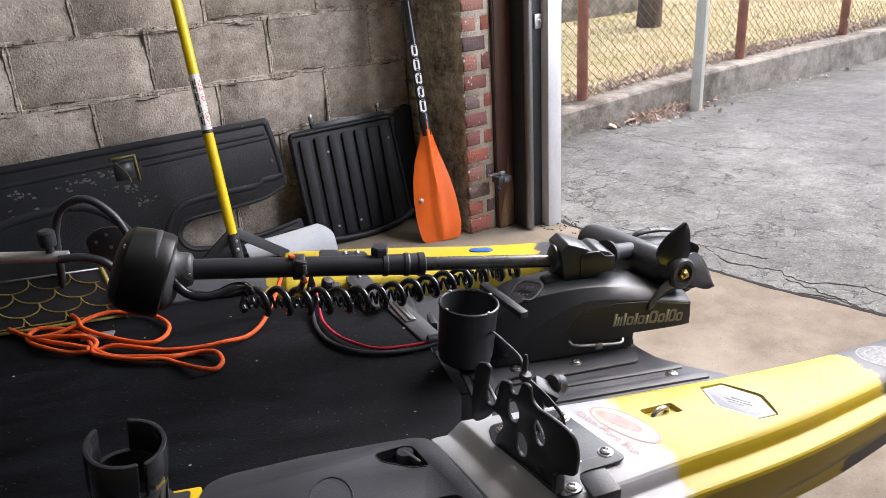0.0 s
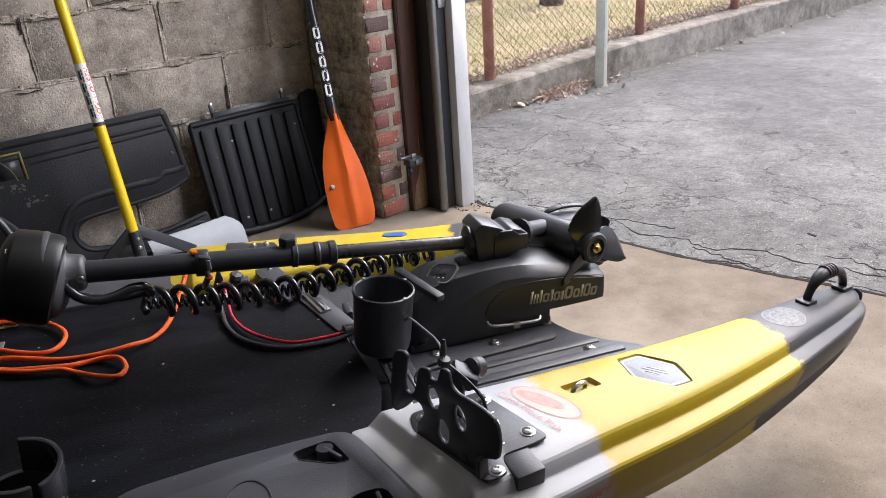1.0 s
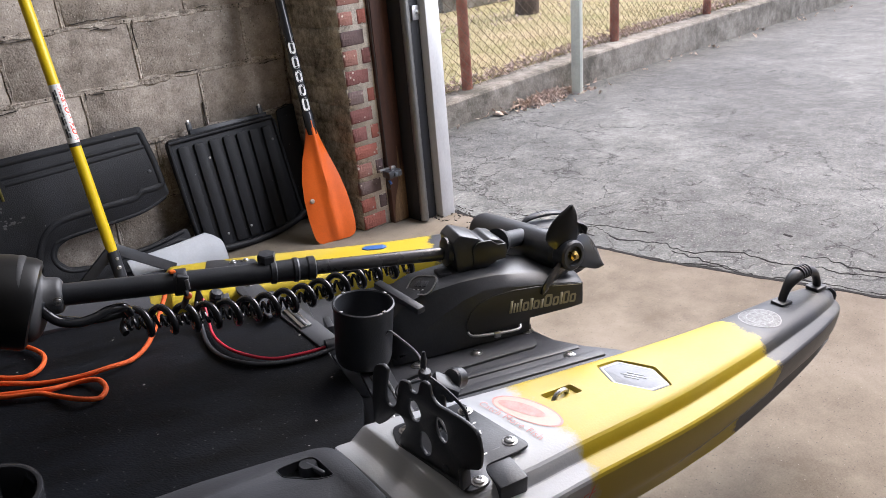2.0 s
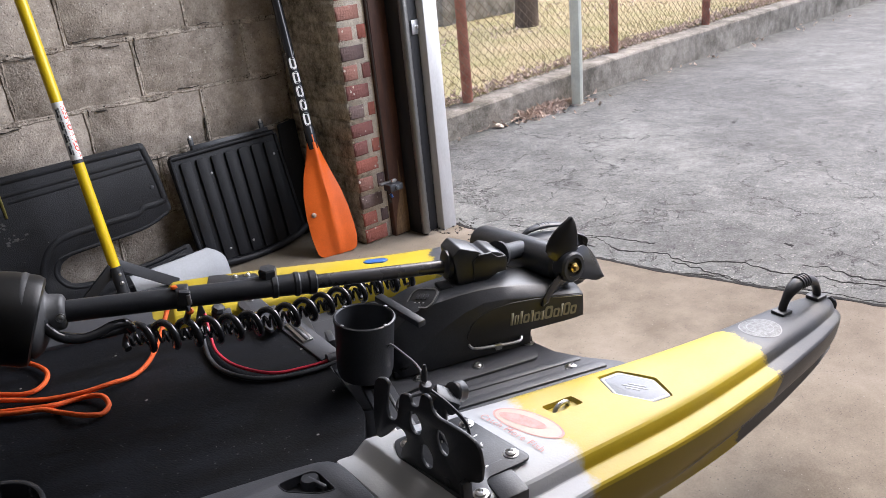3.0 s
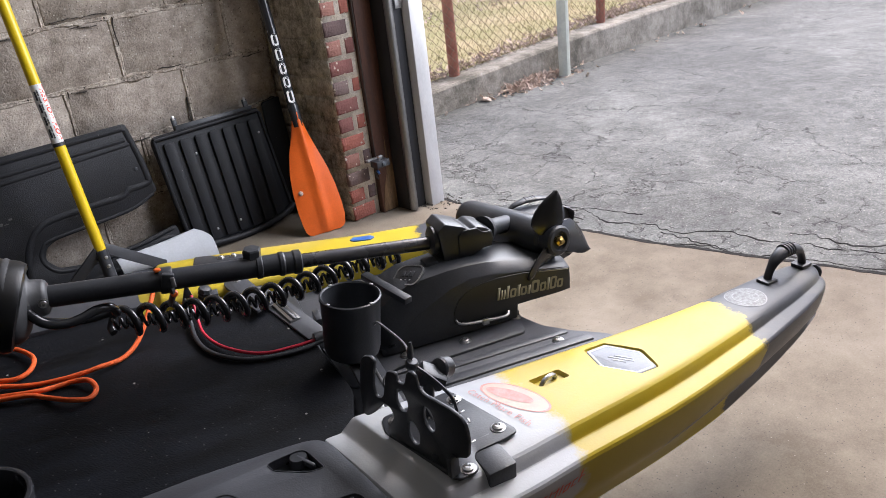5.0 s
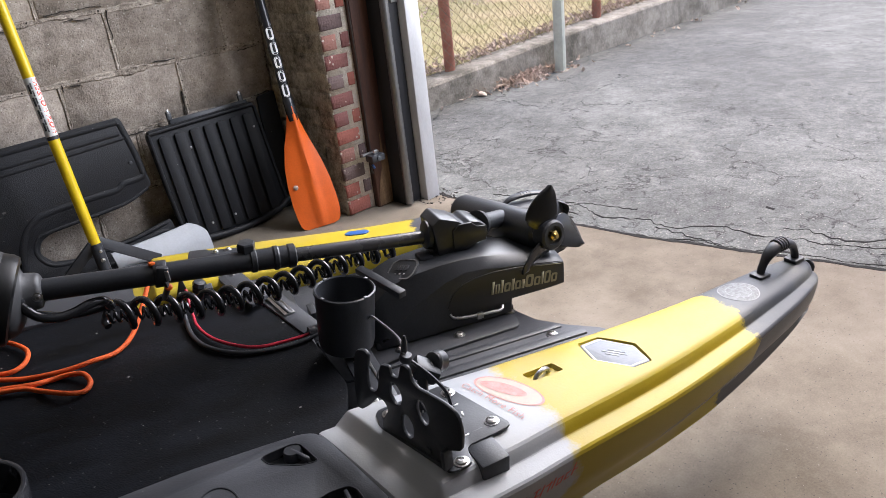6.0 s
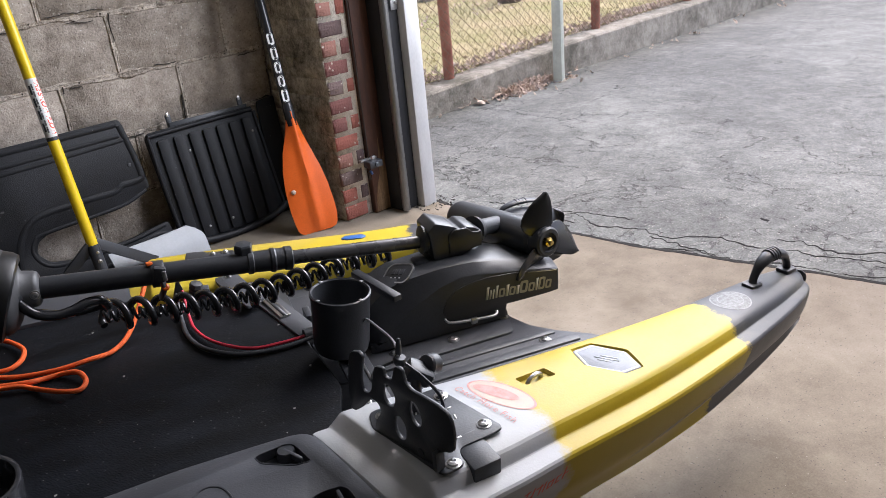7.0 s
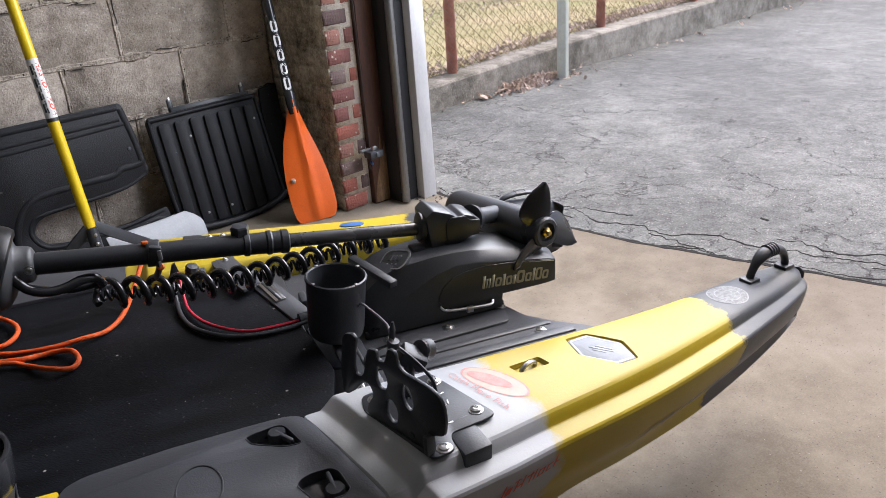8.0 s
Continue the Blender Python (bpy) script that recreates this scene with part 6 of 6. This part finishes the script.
for z in (0.75, 1.5):
    br = part("track_bracket", box(0.600, 0.633, -0.507, -0.5005, z, z + 0.05, 0.001), M_GALV, track)
    bolt(0, 0, 0, br, 0.006).matrix_basis = pose(0.622, -0.507, z + 0.025, 90)
sens = thing("door_sensor", "small black garage door safety sensor on a bracket", "sensor")
part("bracket", box(0.425, 0.50, -0.446, -0.430, 0.222, 0.232, 0.002), M_GALV, sens, "steel bracket")
part("eye_box", box(0.432, 0.492, -0.492, -0.448, 0.204, 0.230, 0.004), M_BLACK, sens, "black sensor box", m=pose(0, 0, 0, 0, 0, 0))
part("lens", lathe([(0.009, 0), (0.009, 0.006), (0.004, 0.008)], 14, m=pose(0.462, -0.492, 0.217, 90)), M_GLASS, sens)
part("wing_nut", box(0.455, 0.475, -0.475, -0.465, 0.230, 0.246, 0.003), M_STEEL, sens)
part("loose_wire", tube([(0.45, -0.46, 0.204), (0.448, -0.455, 0.175), (0.46, -0.448, 0.150), (0.455, -0.44, 0.165), (0.468, -0.437, 0.21), (0.470, -0.434, 0.4), (0.466, -0.434, 0.9), (0.469, -0.434, 1.5), (0.467, -0.434, 2.1)], 0.0022, 6), M_DARKWOOD, sens, "thin brown wire", smooth=True)
part("plug", rod((0.450, -0.462, 0.19), (0.456, -0.465, 0.175), 0.005, 8), M_BLUE, sens)

# ---- outside ----
fence = thing("fence", "rusty chain-link fence along the top of the kerb", "fence")
fy = lambda x: kerb_y(x) + 0.115
posts = [0.10, 1.93, 3.44, 4.75, 6.3, 8.1, 9.9, 11.7]
pm = mesh("post", lathe([(0.032, -0.1), (0.032, 1.25), (0.036, 1.26), (0.034, 1.29), (0.0, 1.305)], 16), M_RUST)
for x in posts:
    p = part("post", pm, M_RUST, fence, "rust-red round post", m=pose(x, fy(x) + 0.035, kerb_top(x)))
rail = tube([(x, fy(x) + 0.035, kerb_top(x) + 1.22) for x in posts], 0.02, 8, n=1)
part("top_rail", rail, M_RUST, fence, "rust-red top rail")
wires_v, wires_f = [], []
def wire(pts, r):
    b0 = len(wires_v)
    for i, p in enumerate(pts):
        for a in range(3):
            ang = 2 * math.pi * a / 3
            wires_v.append((p[0] + r * math.cos(ang), p[1] + r * math.sin(ang), p[2] + r * 0.5 * math.cos(ang)))
    for i in range(len(pts) - 1):
        for a in range(3):
            c = b0 + i * 3
            wires_f.append((c + a, c + (a + 1) % 3, c + 3 + (a + 1) % 3, c + 3 + a))


pitch = 0.033
x, k = 0.1, 0
while x < 10.5:
    pts = []
    for j in range(44):
        s = 1 if (j + k) % 2 else -1
        px = x + s * pitch * 0.47
        pts.append((px, fy(px) + s * 0.002 * (-1) ** k, kerb_top(px) + 0.012 + j * pitch * 0.88))
    wire(pts, 0.0017)
    x += pitch * 0.97
    k += 1
wm = bpy.data.meshes.new("wire_mesh")
wm.from_pydata(wires_v, [], wires_f)
wm.materials.append(M_WIRE)
tagged(part("wire_mesh", wm, M_WIRE, fence, "diamond chain-link wire"), kind="stuff")

gp = thing("sign_post", "pale green square metal post standing in the asphalt by the kerb", "post", pose(2.675, 0.443, -0.02, 0, 0, 20))
part("post", box(-0.03, 0.03, -0.03, 0.03, 0, 2.2, 0.006), M_GREEN, gp)
part("collar", lathe([(0.055, 0), (0.05, 0.012), (0.036, 0.02)], 16), M_KERB, gp)

# fallen leaves
random.seed(11)
def leaf_pile(name, label, n, place):
    bm = bmesh.new()
    for i in range(n):
        p = place()
        s = random.uniform(0.014, 0.030)
        m = Matrix.Translation(p) @ Euler((random.uniform(-0.9, 0.9), random.uniform(-0.9, 0.9), random.uniform(0, 6.3))).to_matrix().to_4x4()
        vs = [bm.verts.new(m @ Vector(q)) for q in ((-s, 0, 0.004), (-s * 0.2, s * 0.5, 0), (s, 0, 0.006), (-s * 0.2, -s * 0.5, 0))]
        mid = bm.verts.new(m @ Vector((0, 0, -0.006)))
        for a in range(4):
            bm.faces.new((vs[a], vs[(a + 1) % 4], mid))
    return solo(name, bm, M_LEAF, label, "leaves", kind="stuff")


def by_post():
    x = 2.42 + random.gauss(0, 0.17)
    d = abs(random.gauss(0, 0.055))
    return Vector((x, kerb_y(x) - 0.012 - d, -0.006 + max(0, 0.05 - d * 0.6) * random.random()))


leaf_pile("leaf_pile", "heap of dry brown leaves against the kerb", 420, by_post)


def by_fence():
    x = random.uniform(0.5, 7.5)
    d = 0.17 + abs(random.gauss(0, 0.09)) if random.random() < 0.8 else random.uniform(1.3, 2.9)
    return Vector((x, kerb_y(x) + d, kerb_top(x) + 0.006 + 0.02 * d + random.random() * 0.02))


leaf_pile("fallen_leaves", "dry brown leaves scattered along the fence and lawn", 1900, by_fence)


def by_jamb():
    return Vector((random.uniform(0.60, 0.76), -0.50 - abs(random.gauss(0, 0.07)), 0.003 + 0.012 * random.random()))


crumbs = bmesh.new()
for i in range(70):
    p = by_jamb()
    s = random.uniform(0.0015, 0.005)
    bmesh.ops.create_icosphere(crumbs, subdivisions=1, radius=s, matrix=Matrix.Translation((p.x, p.y, s * 0.5)) @ Matrix.Diagonal((1, random.uniform(0.5, 1.4), 0.7, 1)))
solo("joint_debris", crumbs, M_DARKWOOD, "dark crumbs of dirt at the foot of the door frame", "debris", kind="stuff")


def on_drive():
    x = random.uniform(0.8, 7)
    return Vector((x, kerb_y(x) - abs(random.gauss(0, 0.12)), 0.0))


leaf_pile("drive_litter", "a few dry leaves on the asphalt edge", 40, on_drive)
solo("leaf_curl", xf(lathe([(0.0, 0), (0.02, 0.006), (0.028, 0.016), (0.018, 0.026), (0.0, 0.028)], 9), pose(1.98, 0.475, -0.012, 14, 20, 0)), M_LEAF, "single pale curled leaf on the asphalt", "leaf")

# grass
random.seed(12)
gv, gf = [], []
for i in range(60000):
    d = 0.2 + 5.5 * random.random() ** 1.6
    x = random.uniform(0.2, 9.5)
    y = kerb_y(x) + d
    z = kerb_top(x) - 0.012 + 0.02 * d
    a, hh, w = random.uniform(0, 6.3), random.uniform(0.008, 0.028), random.uniform(0.0015, 0.0035) * (1 + 0.15 * d)
    lx, ly = random.gauss(0, 0.015), random.gauss(0, 0.015)
    b0 = len(gv)
    gv += [(x - w * math.cos(a), y - w * math.sin(a), z), (x + w * math.cos(a), y + w * math.sin(a), z), (x + lx, y + ly, z + hh)]
    gf.append((b0, b0 + 1, b0 + 2))
gm = bpy.data.meshes.new("grass")
gm.from_pydata(gv, [], gf)
gm.materials.append(M_GRASS)
tagged(new("grass", gm), "short dry yellow grass blades on the lawn", "grass", kind="stuff")

# tree on the lawn and house beyond
tree = thing("tree", "bare-barked garden tree standing on the lawn", "tree", pose(4.35, 2.4, 0.2))
part("trunk", tube([(0, 0, -0.1), (0.02, 0.0, 0.4), (0.0, 0.03, 1.2), (0.06, 0.02, 2.2), (0.02, 0.06, 3.2)], lambda t: 0.12 - 0.06 * t, 14), M_BARK, tree, "rough grey-brown trunk", smooth=True)
random.seed(21)
crown = bmesh.new()
for i in range(8):
    a = i * 2.4
    s0 = Vector((0.03, 0.04, 2.0 + 0.15 * i))
    e0 = s0 + Vector((1.2 * math.cos(a), 1.2 * math.sin(a), 0.9 + 0.1 * i))
    part("limb", tube([s0, s0.lerp(e0, 0.5) + Vector((0, 0, 0.12)), e0], lambda t: 0.045 - 0.03 * t, 8), M_BARK, tree, smooth=True)
    for j in range(160):
        p = s0.lerp(e0, random.uniform(0.4, 1.1)) + Vector((random.gauss(0, 0.3), random.gauss(0, 0.3), random.gauss(0, 0.25)))
        m = Matrix.Translation(p) @ Euler((random.uniform(-1, 1), random.uniform(-1, 1), random.uniform(0, 6.3))).to_matrix().to_4x4()
        crown.faces.new([crown.verts.new(m @ Vector(q)) for q in ((-0.04, 0, 0), (0, 0.022, 0.004), (0.045, 0, 0), (0, -0.022, 0.004))])
tagged(part("crown", crown, M_TREELEAF, tree, "sparse green leaves"), kind="stuff")

solo("garden_wall", box(4.1, 5.2, 3.3, 3.55, 0.1, 0.62, 0.015), M_KERB, "low grey concrete garden wall on the lawn", "wall")
house = thing("house", "pale clapboard house beyond the lawn", "house", pose(5.2, 7.6, 0.2))
part("wall", box(-3.0, 3.0, 0, 5, -0.2, 2.8), M_WHITE, house, "pale painted wall")
part("foundation", box(-3.02, 3.02, -0.02, 5.02, -0.3, 0.2), M_KERB, house, "grey foundation")
part("roof", prism([(-3.3, 2.7), (3.3, 2.7), (0, 4.4)], -5.4, 0.4, m=pose(0, 0, 0, 90)), M_ROOF, house, "dark shingled roof")
for x in (-1.9, 1.3):
    w = part("window", box(x, x + 0.9, -0.03, 0.02, 1.0, 2.2, 0.004), M_WHITE, house)
    part("pane", box(x + 0.06, x + 0.84, -0.036, -0.031, 1.06, 2.14), M_GLASS, w)
part("door", box(-0.5, 0.4, -0.025, 0.02, 0.2, 2.2, 0.004), M_DARKWOOD, house)
hedge = bmesh.new()
for i in range(5000):
    p = Vector((random.uniform(-6, 14), 6.9 + random.gauss(0, 0.25), 0.3 + abs(random.gauss(0, 0.3))))
    p.x += 0.3 * math.sin(p.x * 5)
    m = Matrix.Translation(p) @ Euler((random.uniform(-1.5, 1.5), random.uniform(-1.5, 1.5), random.uniform(0, 6.3))).to_matrix().to_4x4()
    hedge.faces.new([hedge.verts.new(m @ Vector(q)) for q in ((-0.05, 0, 0), (0, 0.03, 0.004), (0.055, 0, 0), (0, -0.03, 0.004))])
solo("hedge", hedge, M_TREELEAF, "low green hedge along the house", "hedge", kind="stuff")


# ---- wall pieces ----
random.seed(31)
def piece(w, h, d, b):
    bm = box(0, w, 0, d, 0, h)
    es = [e for e in bm.edges if all(v.co.y < 0.001 for v in e.verts)]
    bmesh.ops.bevel(bm, geom=es, offset=b, segments=1, affect="EDGES")
    return bm


COURSE, LENGTH, JOINT = 0.203, 0.4095, 0.011
full = mesh("block", piece(LENGTH - JOINT, COURSE - JOINT, 0.03, 0.004), M_BLOCK)
for c in range(-1, 12):
    z = 0.235 + (c - 1) * COURSE
    lo, hi = max(z + JOINT / 2, 0.0), min(z + COURSE - JOINT / 2, 2.5)
    if hi - lo < 0.02:
        continue
    off = 0.0 if c % 2 == 0 else -LENGTH / 2
    for i in range(-14, 2):
        x0 = off + i * LENGTH + JOINT / 2
        x1 = min(x0 + LENGTH - JOINT, 0.352)
        if x1 - x0 < 0.02:
            continue
        tilt = random.uniform(-0.25, 0.25)
        m = pose(x0, random.uniform(-0.0015, 0.0025), lo, 0, 0, tilt)
        whole = hi - lo > COURSE - JOINT - 0.001 and x1 - x0 > LENGTH - JOINT - 0.001
        part("block", full if whole else piece(x1 - x0, hi - lo, 0.03, 0.004), M_BLOCK, wall_n, m=m)

# bricks of the pier: stretchers on the room side, ends on the reveal
BC, BJ = 0.0685, 0.011
hb = BC - BJ
for c in range(36):
    z = 0.004 + c * BC
    if z + hb > 2.49:
        break
    odd = c % 2
    # room side, darkened by old paint and soot
    y = -0.399
    for w in ((0.090, 0.192, 0.090) if odd else (0.192, 0.192)):
        part("brick", piece(w, hb, 0.02, 0.003), M_BRICKROOM, wall_e, m=pose(0.354 + random.uniform(-0.001, 0.003), y + w, z, 0, 0, -90 + random.uniform(-0.3, 0.3)))
        y += w + BJ
    # reveal beside the door: brick ends and part lengths
    rx = random.uniform(0.052, 0.064) if odd else random.uniform(0.092, 0.106)
    hr = BC - 0.017 + random.uniform(-0.004, 0.002)
    part("brick", piece(rx, hr, 0.02, 0.005), M_BRICK, wall_e, m=pose(0.3575, -0.4065 + random.uniform(-0.002, 0.002), z, random.uniform(-0.6, 0.6), random.uniform(-1.2, 1.2), random.uniform(-1, 1)))
    if odd:
        part("brick", piece(0.475 - 0.3575 - rx - 0.022, hr, 0.02, 0.004), M_BRICK, wall_e, m=pose(0.3575 + rx + 0.020, -0.4060 + random.uniform(-0.002, 0.002), z))

# squeezed mortar along the block joints
random.seed(41)
def bead_strip(p, q, width, seed):
    n = max(6, int((Vector(q) - Vector(p)).length / 0.008))
    along_x = abs(q[0] - p[0]) > abs(q[2] - p[2])
    rings = []
    for i in range(n + 1):
        t = i / n
        c = Vector(p).lerp(Vector(q), t)
        f1 = noise.noise(Vector((c.x * 11 + seed, c.z * 11, seed)))
        f2 = noise.noise(Vector((c.x * 45, c.z * 45, seed + 3)))
        w = width * (0.85 + 0.75 * f1 + 0.55 * f2)
        o = 0.004 * noise.noise(Vector((c.x * 7, c.z * 7, seed + 9)))
        d = -0.0025 - 0.0045 * f1 - 0.0045 * f2
        ring = []
        for s, k in ((-1, 0.004), (-0.55, d), (0.1, d * 0.55), (0.5, d * 1.0), (1, 0.004)):
            j = 0.0030 * noise.noise(Vector((c.x * 90 + s, c.z * 90, seed)))
            ring.append((c.x, k + j, c.z + o + s * w) if along_x else (c.x + o + s * w, k + j, c.z))
        rings.append(ring)
    return loft(rings, cap=False, closed=False)


M_CREVICE = mat("dark_crevice", (0.06, 0.052, 0.045), 0.95, var=0.4, scale=40, fine=200, bump=0)


def crevice(p, q, seed, off):
    """A thin broken crack beside a mortar joint."""
    n = max(8, int((Vector(q) - Vector(p)).length / 0.007))
    along_x = abs(q[0] - p[0]) > abs(q[2] - p[2])
    bm = bmesh.new()
    run = []
    for i in range(n + 1):
        c = Vector(p).lerp(Vector(q), i / n)
        keep = noise.noise(Vector((c.x * 6 + seed, c.z * 6, seed * 2))) > 0.24
        o = off + 0.010 * noise.noise(Vector((c.x * 16, c.z * 16, seed))) + 0.003 * noise.noise(Vector((c.x * 70, c.z * 70, seed)))
        w = 0.0005 + 0.0024 * abs(noise.noise(Vector((c.x * 24, c.z * 24, seed + 5))))
        if keep:
            run.append([(c.x, -0.0078, c.z + o + s * w) for s in (-1, 1)] if along_x else [(c.x + o + s * w, -0.0078, c.z) for s in (-1, 1)])
        if (not keep or i == n) and run:
            if len(run) > 2:
                top = [[(x, y, z) for x, y, z in r] + [(x, y + 0.006, z) for x, y, z in r[::-1]] for r in run]
                loft(top, bm=bm)
            run = []
    return bm


for c in range(0, 8):
    z = 0.235 + (c - 1) * COURSE
    part("mortar_bead", bead_strip((-2.2, 0.0, z), (0.352, 0.0, z), 0.0125, c * 3.1), M_MORTAR, wall_n)
    for sd in (-1, 1):
        cv = crevice((-2.2, 0, z), (0.34, 0, z), c * 2.3 + sd, sd * 0.0125)
        if len(cv.verts):
            part("mortar_crack", cv, M_CREVICE, wall_n)
    off = 0.0 if c % 2 == 0 else -LENGTH / 2
    for i in range(-5, 2):
        x = off + i * LENGTH
        if x < 0.34 and z + COURSE > 0.02:
            part("mortar_bead", bead_strip((x, 0.0, max(z, 0.0)), (x, 0.0, z + COURSE), 0.009, i * 1.7 + c), M_MORTAR, wall_n)
            if z > 0.02 and x > -1.7:
                cv = crevice((x, 0, z), (x, 0, z + COURSE), i * 1.1 + c * 0.7, 0.008 if (i + c) % 2 else -0.008)
                if len(cv.verts):
                    part("mortar_crack", cv, M_CREVICE, wall_n)
